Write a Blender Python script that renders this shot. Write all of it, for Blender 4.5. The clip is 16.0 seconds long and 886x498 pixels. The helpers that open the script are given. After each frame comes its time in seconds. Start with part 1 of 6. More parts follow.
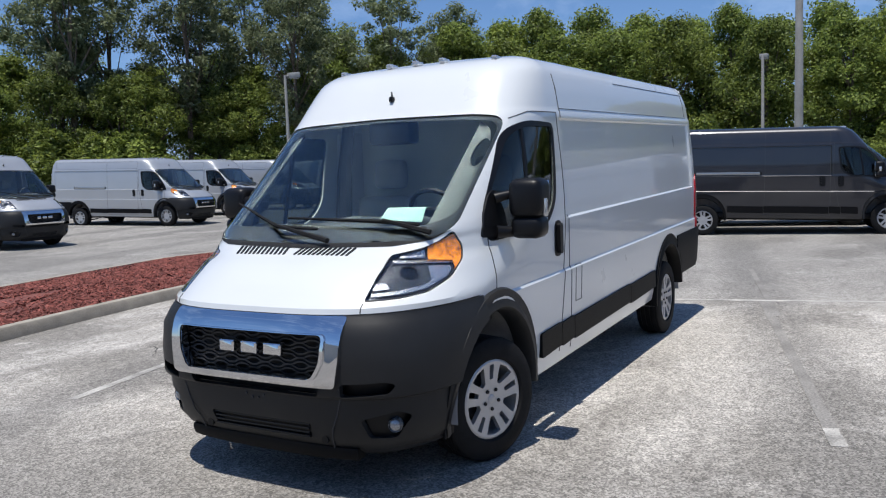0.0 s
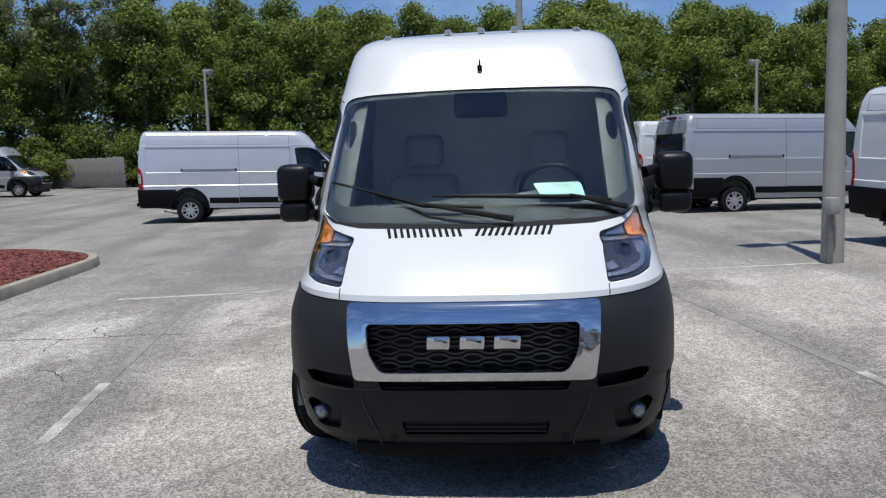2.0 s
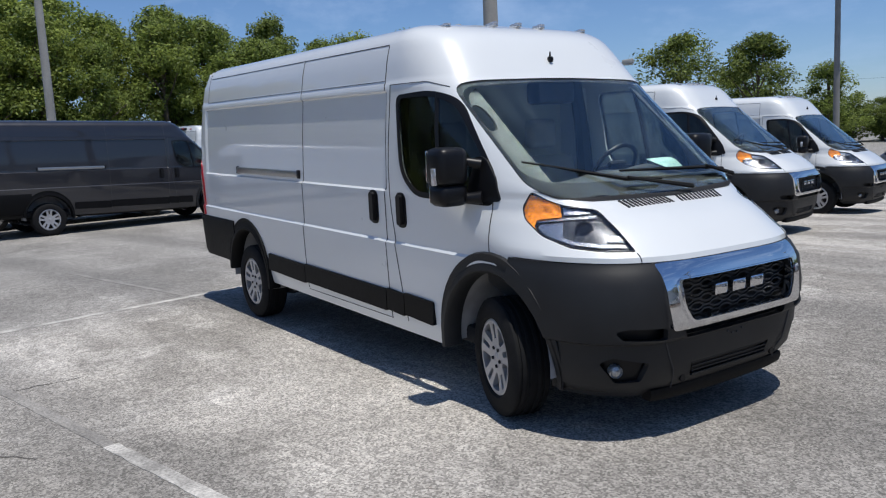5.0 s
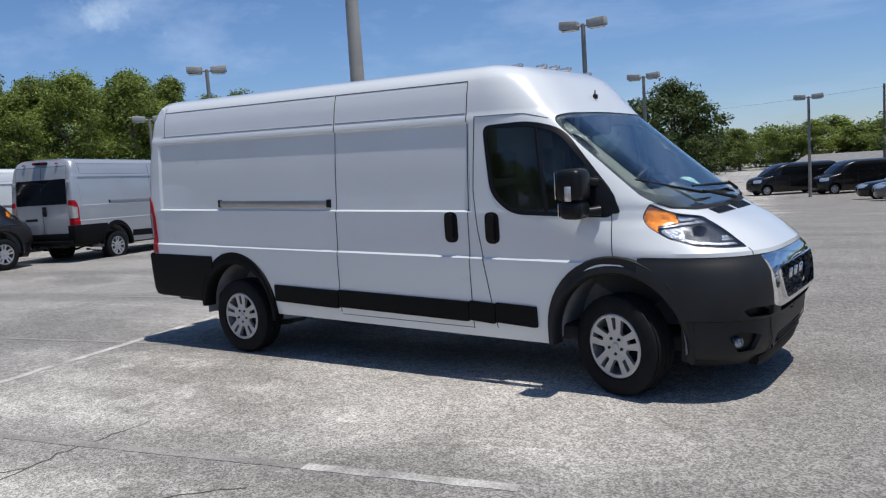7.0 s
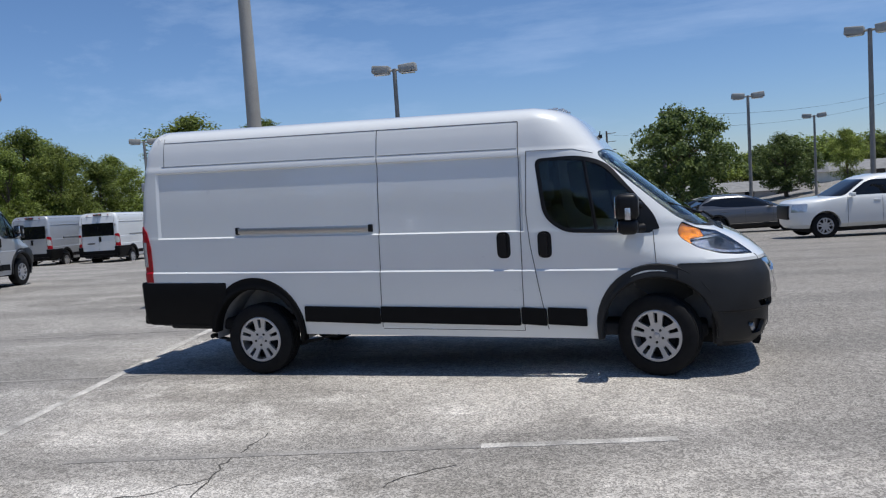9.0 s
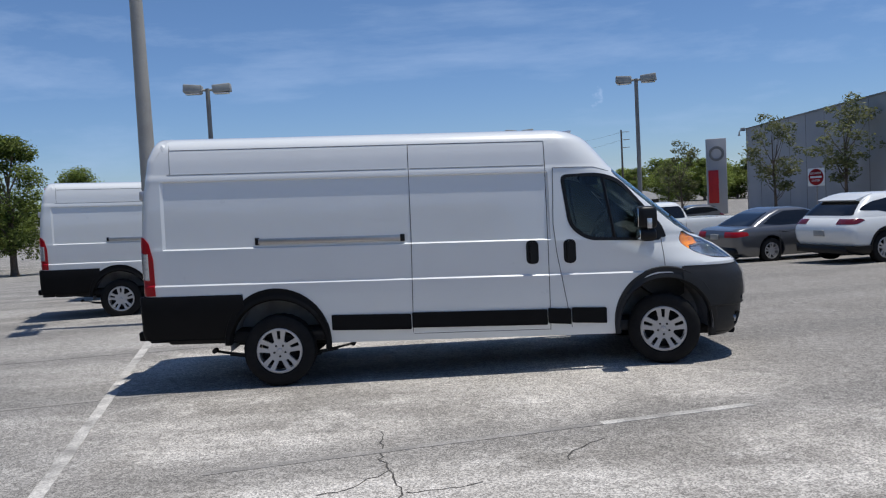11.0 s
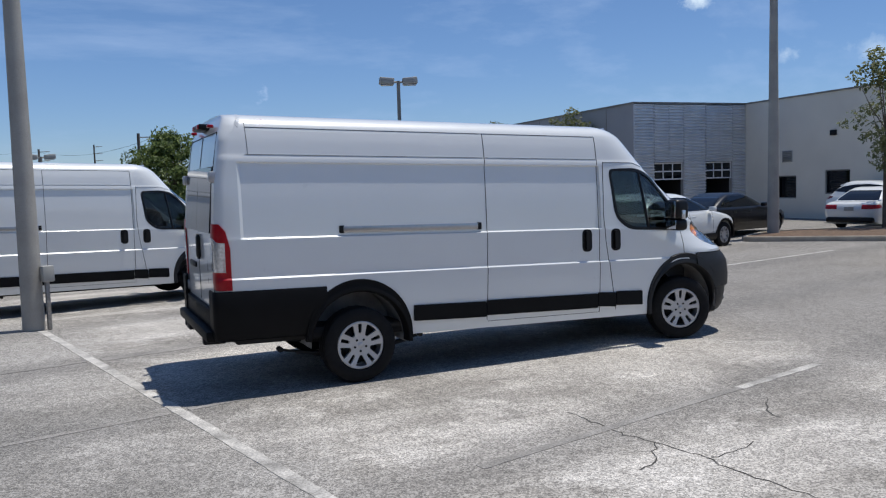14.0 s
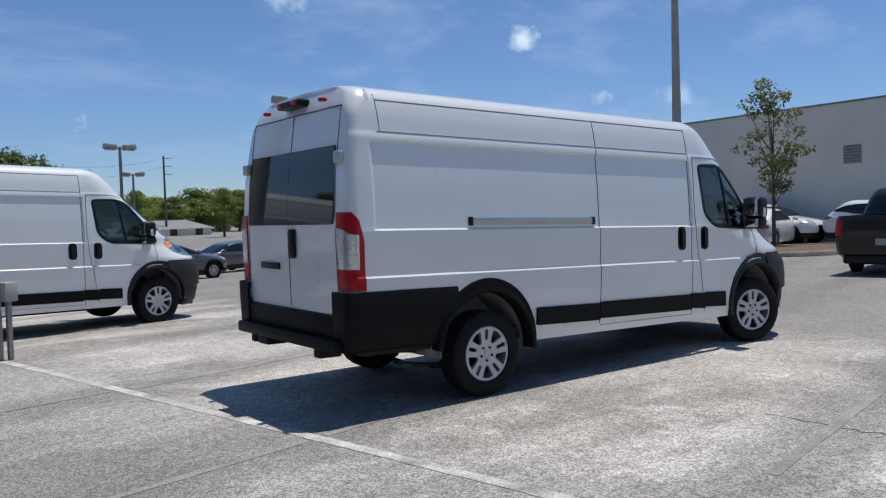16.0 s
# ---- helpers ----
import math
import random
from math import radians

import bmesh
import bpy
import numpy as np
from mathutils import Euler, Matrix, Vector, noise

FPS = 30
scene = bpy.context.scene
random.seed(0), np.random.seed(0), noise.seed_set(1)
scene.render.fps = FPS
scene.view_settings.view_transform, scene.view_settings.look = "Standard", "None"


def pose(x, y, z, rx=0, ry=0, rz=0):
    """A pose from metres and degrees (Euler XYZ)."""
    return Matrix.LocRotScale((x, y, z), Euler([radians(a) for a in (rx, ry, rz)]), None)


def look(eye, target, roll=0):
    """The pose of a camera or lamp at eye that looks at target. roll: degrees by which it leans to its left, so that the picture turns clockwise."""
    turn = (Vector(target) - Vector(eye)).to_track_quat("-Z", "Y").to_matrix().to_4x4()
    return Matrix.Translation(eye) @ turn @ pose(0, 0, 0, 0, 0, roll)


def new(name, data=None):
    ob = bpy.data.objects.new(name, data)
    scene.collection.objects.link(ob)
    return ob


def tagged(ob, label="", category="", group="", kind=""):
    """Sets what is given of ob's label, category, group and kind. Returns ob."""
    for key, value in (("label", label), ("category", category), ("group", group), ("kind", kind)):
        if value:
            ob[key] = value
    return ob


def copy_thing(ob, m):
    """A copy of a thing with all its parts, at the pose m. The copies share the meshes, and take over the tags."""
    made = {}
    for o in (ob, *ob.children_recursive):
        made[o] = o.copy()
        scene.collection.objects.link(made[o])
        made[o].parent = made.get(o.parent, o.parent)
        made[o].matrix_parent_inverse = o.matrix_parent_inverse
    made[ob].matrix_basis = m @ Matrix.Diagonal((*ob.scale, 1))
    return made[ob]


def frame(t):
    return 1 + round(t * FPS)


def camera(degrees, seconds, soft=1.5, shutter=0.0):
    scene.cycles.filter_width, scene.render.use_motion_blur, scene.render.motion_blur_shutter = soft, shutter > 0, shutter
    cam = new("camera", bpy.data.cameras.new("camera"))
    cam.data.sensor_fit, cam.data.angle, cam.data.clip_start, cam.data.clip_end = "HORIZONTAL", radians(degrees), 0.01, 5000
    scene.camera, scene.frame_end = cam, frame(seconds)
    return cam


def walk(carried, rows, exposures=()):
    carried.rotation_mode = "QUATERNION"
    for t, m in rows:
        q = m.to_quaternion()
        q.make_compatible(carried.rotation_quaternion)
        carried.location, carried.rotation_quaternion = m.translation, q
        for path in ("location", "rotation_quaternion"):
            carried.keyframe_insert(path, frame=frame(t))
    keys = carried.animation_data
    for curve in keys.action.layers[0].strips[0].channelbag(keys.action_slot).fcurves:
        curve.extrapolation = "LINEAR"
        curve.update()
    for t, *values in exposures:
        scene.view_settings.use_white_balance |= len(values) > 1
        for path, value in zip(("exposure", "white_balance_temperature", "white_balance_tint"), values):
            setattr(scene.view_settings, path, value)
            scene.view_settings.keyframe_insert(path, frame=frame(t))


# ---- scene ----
cam = camera(57.7, 16.0, soft=1.2)
PATH = [
    (0, (4.201, 3.053, 1.694), (2.469, 2.069, 1.512), -2.1),
    (0.5, (4.502, 2.418, 1.705), (2.675, 1.626, 1.518), -2.5),
    (1, (4.634, 1.708, 1.697), (2.725, 1.145, 1.503), -2.8),
    (1.5, (4.746, 0.981, 1.691), (2.796, 0.592, 1.475), -2.6),
    (2, (4.684, 0.248, 1.688), (2.707, 0.05, 1.455), -2.0),
    (2.5, (4.609, -0.465, 1.674), (2.624, -0.447, 1.43), -1.6),
    (3, (4.524, -1.154, 1.687), (2.555, -0.911, 1.429), -1.5),
    (3.5, (4.452, -1.874, 1.687), (2.527, -1.4, 1.427), -1.9),
    (4, (4.314, -2.557, 1.703), (2.459, -1.861, 1.436), -2.7),
    (4.2, (4.227, -2.833, 1.709), (2.407, -2.05, 1.432), -2.8),
    (6.3, (2.858, -5.488, 1.709), (1.535, -4.004, 1.483), -3.9),
    (6.5, (2.689, -5.714, 1.734), (1.411, -4.192, 1.504), -4.1),
    (7, (2.311, -6.3, 1.745), (1.154, -4.682, 1.538), -3.8),
    (7.5, (1.894, -6.862, 1.779), (0.866, -5.158, 1.591), -3.8),
    (8, (1.416, -7.438, 1.779), (0.524, -5.656, 1.608), -3.7),
    (8.5, (0.893, -7.951, 1.814), (0.152, -6.1, 1.649), -3.8),
    (9, (0.303, -8.341, 1.823), (-0.287, -6.436, 1.67), -3.8),
    (9.2, (0.054, -8.496, 1.789), (-0.474, -6.573, 1.642), -3.8),
    (11.3, (-3.008, -9.373, 1.818), (-2.863, -7.382, 1.699), -2.8),
    (11.5, (-3.362, -9.432, 1.814), (-3.154, -7.447, 1.687), -2.6),
    (12, (-4.163, -9.335, 1.815), (-3.8, -7.373, 1.679), -2.2),
    (12.5, (-4.801, -9.268, 1.772), (-4.324, -7.33, 1.64), -2.2),
    (13, (-5.512, -9.024, 1.836), (-4.89, -7.129, 1.683), -2.0),
    (13.5, (-6.036, -8.718, 1.925), (-5.297, -6.865, 1.768), -1.8),
    (14, (-6.547, -8.367, 1.891), (-5.706, -6.559, 1.735), -1.7),
    (14.5, (-7.017, -7.863, 1.781), (-6.07, -6.106, 1.639), -1.5),
    (15, (-7.444, -7.504, 1.763), (-6.438, -5.781, 1.622), -1.5),
    (15.5, (-7.935, -6.951, 1.682), (-6.842, -5.28, 1.571), -1.8),
    (16, (-8.401, -6.27, 1.575), (-7.208, -4.667, 1.488), -1.7),
]
walk(cam, [(t, look(e, a, r)) for t, e, a, r in PATH], exposures=[(0, .32), (.6, .25), (1.2, .16), (2, .12), (4.2, .14), (6.5, .16), (7.5, .20), (9, .16), (11.5, .10), (14, .14), (16, .16)])

# ---- world, sun ----
SUN_TO = Vector((0.245, -0.007, 1.0)).normalized()
world = bpy.data.worlds.new("sky")
scene.world = world
world.use_nodes = True
wn, wl = world.node_tree.nodes, world.node_tree.links
sky = wn.new("ShaderNodeTexSky")
sky.sky_type = "NISHITA"
sky.sun_disc = False
sky.sun_elevation = math.asin(SUN_TO.z)
sky.sun_rotation = math.atan2(SUN_TO.x, SUN_TO.y)
sky.altitude, sky.air_density, sky.dust_density, sky.ozone_density = 10, 1.0, 0.1, 4.0
# thin drifting cirrus and a few small fair-weather clouds
geo, flat = wn.new("ShaderNodeTexCoord"), wn.new("ShaderNodeMapping")
flat.inputs["Scale"].default_value, flat.inputs["Rotation"].default_value = (1.2, 5.0, 9.0), (0, 0, 0.5)
wl.new(geo.outputs["Generated"], flat.inputs[0])
mixes = []
for source, scale, detail, lo, hi, top in ((flat.outputs[0], 1.6, 8.0, 0.50, 0.74, 0.36), (geo.outputs["Generated"], 7.5, 6.0, 0.685, 0.74, 0.75)):
    tex, cut = wn.new("ShaderNodeTexNoise"), wn.new("ShaderNodeMapRange")
    tex.inputs["Scale"].default_value, tex.inputs["Detail"].default_value, tex.inputs["Roughness"].default_value = scale, detail, 0.62
    cut.inputs[1].default_value, cut.inputs[2].default_value, cut.inputs[4].default_value = lo, hi, top
    wl.new(source, tex.inputs["Vector"]), wl.new(tex.outputs[0], cut.inputs[0])
    mixes.append(cut.outputs[0])
last = sky.outputs[0]
for fac in mixes:
    mix = wn.new("ShaderNodeMix")
    mix.data_type = "RGBA"
    mix.inputs[7].default_value = (7.5, 8.2, 9.2, 1)
    wl.new(fac, mix.inputs[0]), wl.new(last, mix.inputs[6])
    last = mix.outputs[2]
# single fair-weather clouds over the showroom: direction, radius, density
for (cx, cy, cz), radius, dense in (((.663, .719, .207), .034, .85), ((.737, .662, .136), .020, .45), ((.793, .595, .132), .030, .35), ((.424, .87, .256), .045, .6), ((-.818, .54, .20), .05, .45)):
    squash, dist = wn.new("ShaderNodeMapping"), wn.new("ShaderNodeVectorMath")
    squash.inputs["Scale"].default_value, squash.inputs["Location"].default_value = (1, 1, 1.7), (-cx, -cy, -cz * 1.7)
    dist.operation = "LENGTH"
    wl.new(geo.outputs["Generated"], squash.inputs[0]), wl.new(squash.outputs[0], dist.inputs[0])
    puff, ragged, edge = wn.new("ShaderNodeTexNoise"), wn.new("ShaderNodeMath"), wn.new("ShaderNodeMapRange")
    puff.inputs["Scale"].default_value, puff.inputs["Detail"].default_value, puff.inputs["Roughness"].default_value = .9 / radius, 6.0, .65
    ragged.operation = "MULTIPLY_ADD"
    ragged.inputs[1].default_value = radius * 2.6
    wl.new(geo.outputs["Generated"], puff.inputs["Vector"]), wl.new(puff.outputs[0], ragged.inputs[0]), wl.new(dist.outputs["Value"], ragged.inputs[2])
    edge.inputs[1].default_value, edge.inputs[2].default_value, edge.inputs[3].default_value, edge.inputs[4].default_value = radius * 1.25, radius * 2.0, dense, 0
    wl.new(ragged.outputs[0], edge.inputs[0])
    mix = wn.new("ShaderNodeMix")
    mix.data_type = "RGBA"
    mix.inputs[7].default_value = (11.5, 11.5, 10.5, 1)
    wl.new(edge.outputs[0], mix.inputs[0]), wl.new(last, mix.inputs[6])
    last = mix.outputs[2]
tone = wn.new("ShaderNodeVectorMath")
tone.operation = "MULTIPLY"
wl.new(last, tone.inputs[0])
# the clear blue goes down to the horizon
height, low, tint = wn.new("ShaderNodeSeparateXYZ"), wn.new("ShaderNodeMapRange"), wn.new("ShaderNodeMix")
low.inputs[1].default_value, low.inputs[2].default_value = 0.0, 0.28
tint.data_type = "RGBA"
tint.inputs[6].default_value, tint.inputs[7].default_value = (0.765, 0.915, 1.24, 1), (0.80, 0.955, 1.17, 1)
wl.new(geo.outputs["Generated"], height.inputs[0]), wl.new(height.outputs[2], low.inputs[0]), wl.new(low.outputs[0], tint.inputs[0])
wl.new(tint.outputs[2], tone.inputs[1])
wl.new(tone.outputs[0], wn["Background"].inputs[0])
wn["Background"].inputs[1].default_value = 0.075

sun = new("sun", bpy.data.lights.new("sun", "SUN"))
sun.data.energy, sun.data.angle, sun.data.color = 3.6, radians(0.53), (1.0, 0.965, 0.91)
sun.matrix_world = look(SUN_TO * 60, (0, 0, 0))

# ---- materials ----


def shader(name, color, rough=0.5, metal=0.0, vary=0.0, scale=6.0, grain=0.0, grain_scale=120.0, bump=0.0, coat=0.0, spec=0.5, rand=0.0, wear=0.0):
    """A surface with broad stains (vary), fine grain and relief."""
    m = bpy.data.materials.new(name)
    m.use_nodes = True
    n, l = m.node_tree.nodes, m.node_tree.links
    b = n["Principled BSDF"]
    b.inputs["Roughness"].default_value, b.inputs["Metallic"].default_value = rough, metal
    b.inputs["Coat Weight"].default_value, b.inputs["Specular IOR Level"].default_value = coat, spec
    b.inputs["Coat Roughness"].default_value = 0.04
    b.inputs["Base Color"].default_value = (*color, 1)
    co = n.new("ShaderNodeTexCoord")
    src = None
    if vary or grain or rand:
        v = n.new("ShaderNodeValue")
        v.outputs[0].default_value = 1.0
        src = v.outputs[0]
        for amount, sc, det in ((vary, scale, 4.0), (grain, grain_scale, 2.0)):
            if amount:
                t = n.new("ShaderNodeTexNoise")
                t.inputs["Scale"].default_value, t.inputs["Detail"].default_value = sc, det
                l.new(co.outputs["Object"], t.inputs["Vector"])
                r = n.new("ShaderNodeMapRange")
                r.inputs[1].default_value, r.inputs[2].default_value = 0.3, 0.7
                r.inputs[3].default_value, r.inputs[4].default_value = 1 - amount, 1 + amount
                l.new(t.outputs[0], r.inputs[0])
                p = n.new("ShaderNodeMath")
                p.operation = "MULTIPLY"
                l.new(src, p.inputs[0]), l.new(r.outputs[0], p.inputs[1])
                src = p.outputs[0]
        if rand:
            o = n.new("ShaderNodeNewGeometry")
            r = n.new("ShaderNodeMapRange")
            r.inputs[3].default_value, r.inputs[4].default_value = 1 - rand, 1 + rand
            l.new(o.outputs["Random Per Island"], r.inputs[0])
            p = n.new("ShaderNodeMath")
            p.operation = "MULTIPLY"
            l.new(src, p.inputs[0]), l.new(r.outputs[0], p.inputs[1])
            src = p.outputs[0]
        mix = n.new("ShaderNodeVectorMath")
        mix.operation = "SCALE"
        mix.inputs[0].default_value = color
        l.new(src, mix.inputs["Scale"])
        l.new(mix.outputs[0], b.inputs["Base Color"])
    if wear:
        t = n.new("ShaderNodeTexNoise")
        t.inputs["Scale"].default_value, t.inputs["Detail"].default_value = scale * 2, 6
        l.new(co.outputs["Object"], t.inputs["Vector"])
        r = n.new("ShaderNodeMapRange")
        r.inputs[1].default_value, r.inputs[2].default_value = 0.3, 0.7
        r.inputs[3].default_value, r.inputs[4].default_value = max(0.02, rough - wear), rough + wear
        l.new(t.outputs[0], r.inputs[0])
        l.new(r.outputs[0], b.inputs["Roughness"])
    if bump:
        t = n.new("ShaderNodeTexNoise")
        t.inputs["Scale"].default_value, t.inputs["Detail"].default_value = grain_scale, 3
        l.new(co.outputs["Object"], t.inputs["Vector"])
        k = n.new("ShaderNodeBump")
        k.inputs["Strength"].default_value, k.inputs["Distance"].default_value = bump, 0.01
        l.new(t.outputs[0], k.inputs["Height"])
        l.new(k.outputs[0], b.inputs["Normal"])
    return m


def glass(name, tint, rough=0.0):
    """A real pane of tinted glass."""
    m = bpy.data.materials.new(name)
    m.use_nodes = True
    b = m.node_tree.nodes["Principled BSDF"]
    b.inputs["Base Color"].default_value = (*tint, 1)
    b.inputs["Transmission Weight"].default_value, b.inputs["Roughness"].default_value, b.inputs["IOR"].default_value = 1.0, rough, 1.48
    return m


PAINT_WHITE = shader("white_car_paint", (0.72, 0.74, 0.735), 0.32, coat=1.0, vary=0.015, scale=1.5, wear=0.05)
PAINT_SILVER = shader("silver_car_paint", (0.43, 0.445, 0.465), 0.34, metal=0.3, coat=1.0, vary=0.03, scale=1.5, wear=0.05)
PAINT_PALE = shader("pale_silver_car_paint", (0.60, 0.625, 0.665), 0.34, metal=0.25, coat=1.0, vary=0.03, scale=1.5, wear=0.05)
PAINT_CHARCOAL = shader("charcoal_car_paint", (0.022, 0.0225, 0.028), 0.35, metal=0.3, coat=1.0, vary=0.05, scale=1.5, wear=0.05)
PAINT_GREY = shader("grey_car_paint", (0.11, 0.115, 0.125), 0.32, metal=0.5, coat=1.0, vary=0.04, scale=1.5)
PAINT_BLACK = shader("black_car_paint", (0.006, 0.006, 0.007), 0.3, spec=0.3, coat=0.45, vary=0.05, scale=1.5)
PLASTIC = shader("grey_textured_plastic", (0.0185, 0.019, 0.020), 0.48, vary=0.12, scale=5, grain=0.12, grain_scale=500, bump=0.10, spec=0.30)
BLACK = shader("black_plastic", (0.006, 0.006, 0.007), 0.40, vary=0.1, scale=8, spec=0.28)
# The grey plastic again for flanks, rear and lip, shade darkened into its colour
SHADED_PLASTIC = shader("shade_darkened_plastic", (0.005, 0.005, 0.0055), 0.55, vary=0.15, scale=5, grain=0.12, grain_scale=500, bump=0.10, spec=0.14)
GAP = shader("dark_panel_gap", (0.05, 0.05, 0.052), 0.8, vary=0.1)
RUBBER = shader("tyre_rubber", (0.012, 0.012, 0.0125), 0.75, vary=0.2, scale=14, grain=0.1, bump=0.15, spec=0.16)
ALLOY = shader("silver_alloy", (0.48, 0.48, 0.49), 0.40, metal=0.55, vary=0.05, scale=8, wear=0.05)
STEEL = shader("bare_steel", (0.32, 0.31, 0.30), 0.5, metal=0.8, vary=0.2, scale=20)
CHROME = shader("chrome", (0.74, 0.75, 0.77), 0.07, metal=1.0, vary=0.02)
RAIL = shader("satin_aluminium_rail", (0.46, 0.455, 0.45), 0.30, metal=0.9, vary=0.06, scale=20)
RED_LENS = shader("red_lamp_lens", (0.36, 0.002, 0.009), 0.28, coat=0.15, spec=0.3, vary=0.15, scale=30)
CLEAR_LENS = shader("clear_lamp_lens", (0.62, 0.63, 0.64), 0.12, metal=0.55, coat=1.0, vary=0.25, scale=40)
AMBER = shader("amber_lamp_lens", (0.62, 0.20, 0.012), 0.15, coat=1.0, vary=0.55, scale=45, grain=0.25, grain_scale=140)
LAMP_DARK = shader("headlamp_bezel", (0.045, 0.048, 0.054), 0.22, metal=0.5, coat=1.0, vary=0.2, scale=20)
FRIT = shader("matt_black_edging", (0.014, 0.014, 0.015), 0.7, vary=0.15, scale=10, spec=0.25)
# Pale so that the windscreen's grey veil is put into the panel behind it
BACKING_TRIM = shader("pale_cab_backing", (0.62, 0.64, 0.57), 0.7, vary=0.08, scale=4)
DASH = shader("dark_grey_dashboard", (0.018, 0.0185, 0.019), 0.75, vary=0.12, scale=10, bump=0.1)
WELL = shader("dusty_wheel_housing", (0.30, 0.30, 0.305), 0.8, vary=0.25, scale=5)
INTERIOR = shader("grey_interior_trim", (0.24, 0.245, 0.25), 0.7, vary=0.15, scale=8, bump=0.1)
# Light grey trim and headliner, the tinted glass's dimming put into the colour
PILLAR_TRIM = shader("glass_dimmed_pillar_trim", (0.05, 0.053, 0.049), 0.7, vary=0.08)
SEAT = shader("grey_cloth_seat", (0.30, 0.30, 0.285), 0.9, vary=0.15, grain=0.15, bump=0.2)
REFLECTOR = shader("lamp_reflector", (0.62, 0.64, 0.67), 0.14, metal=0.9, coat=0.5, vary=0.45, scale=70, bump=0.6, grain_scale=60)
FOG = shader("clear_fog_lamp", (0.30, 0.31, 0.32), 0.15, metal=0.5, coat=1.0, vary=0.5, scale=90)
PAPER = shader("pale_green_paper", (0.20, 0.31, 0.28), 0.8, vary=0.04)
GLASS = glass("windscreen_glass", (0.82, 0.94, 0.95))
SIDE_GLASS = glass("side_window_glass", (0.15, 0.18, 0.175))
DARK_TAIL = shader("dark_red_lamp_lens", (0.10, 0.004, 0.007), 0.15, coat=0.5, vary=0.2, scale=30)
PRIVACY = shader("dark_privacy_glass", (0.006, 0.007, 0.009), 0.03, spec=0.5, vary=0.05)
LENS = glass("headlamp_lens", (0.93, 0.94, 0.95))
UNDER = shader("dark_underbody", (0.010, 0.010, 0.011), 0.8, vary=0.3, scale=6)

# ---- mesh helpers ----


def finish(me, name, mats, sharp=35):
    me.name = name
    for m in mats:
        me.materials.append(m)
    me.polygons.foreach_set("use_smooth", [True] * len(me.polygons))
    me.set_sharp_from_angle(angle=radians(sharp))
    return me


def mesh_of(bm, name, mats, sharp=35, fix=True):
    if fix:
        bmesh.ops.recalc_face_normals(bm, faces=bm.faces)
    me = bpy.data.meshes.new(name)
    bm.to_mesh(me)
    bm.free()
    return finish(me, name, mats if isinstance(mats, (list, tuple)) else [mats], sharp)


def part(name, bm, material, parent, label="", sharp=35):
    """One bmesh (or mesh) as one object under a thing or a part."""
    me = bm if isinstance(bm, bpy.types.Mesh) else mesh_of(bm, name, material, sharp)
    ob = new(name, me)
    ob.parent = parent
    if label:
        ob["label"] = label
    return ob


def thing(name, at, label, category, group="", kind=""):
    ob = new(name)
    ob.empty_display_size = 0.2
    ob.matrix_world = at
    return tagged(ob, label, category, group, kind)


def box(bm, lo, hi, bevel=0.0, turn=None, seg=2):
    lo, hi = Vector(lo), Vector(hi)
    r = bmesh.ops.create_cube(bm, size=1.0)
    vs = r["verts"]
    bmesh.ops.scale(bm, vec=hi - lo, verts=vs)
    if bevel:
        es = list({e for v in vs for e in v.link_edges})
        r = bmesh.ops.bevel(bm, geom=es, offset=bevel, segments=seg, affect="EDGES", profile=0.5)
        vs = list({v for f in r["faces"] for v in f.verts} | {v for v in vs if v.is_valid})
    if turn is not None:
        bmesh.ops.transform(bm, matrix=turn, verts=vs)
    bmesh.ops.translate(bm, vec=(lo + hi) / 2, verts=vs)
    return vs


def tube(bm, pts, radii, sides=10, caps=True):
    """A round bar through points, its radius at each."""
    rings = []
    pts = [Vector(p) for p in pts]
    if not isinstance(radii, (list, tuple)):
        radii = [radii] * len(pts)
    side = None
    for i, p in enumerate(pts):
        d = (pts[min(i + 1, len(pts) - 1)] - pts[max(i - 1, 0)]).normalized()
        if side is None:
            side = d.orthogonal().normalized()
        side = (side - d * side.dot(d)).normalized()
        up = d.cross(side)
        rings.append([bm.verts.new(p + (side * math.cos(a) + up * math.sin(a)) * radii[i]) for a in (2 * math.pi * k / sides for k in range(sides))])
    for a, b in zip(rings, rings[1:]):
        for k in range(sides):
            bm.faces.new((a[k], a[(k + 1) % sides], b[(k + 1) % sides], b[k]))
    if caps:
        bm.faces.new(rings[0][::-1]), bm.faces.new(rings[-1])
    return rings


def prism(pts, lo, hi, axis):
    """A closed prism from a polygon, pushed along an axis: 'x' takes (y, z), 'y' (x, z), 'z' (x, y)."""
    bm = bmesh.new()
    put = {"x": lambda a, b, c: (c, a, b), "y": lambda a, b, c: (a, c, b), "z": lambda a, b, c: (a, b, c)}[axis]
    r0, r1 = [bm.verts.new(put(a, b, lo)) for a, b in pts], [bm.verts.new(put(a, b, hi)) for a, b in pts]
    bm.faces.new(r0), bm.faces.new(r1[::-1])
    for k in range(len(pts)):
        bm.faces.new((r0[k], r1[k], r1[(k + 1) % len(pts)], r0[(k + 1) % len(pts)]))
    bmesh.ops.recalc_face_normals(bm, faces=bm.faces)
    return bm


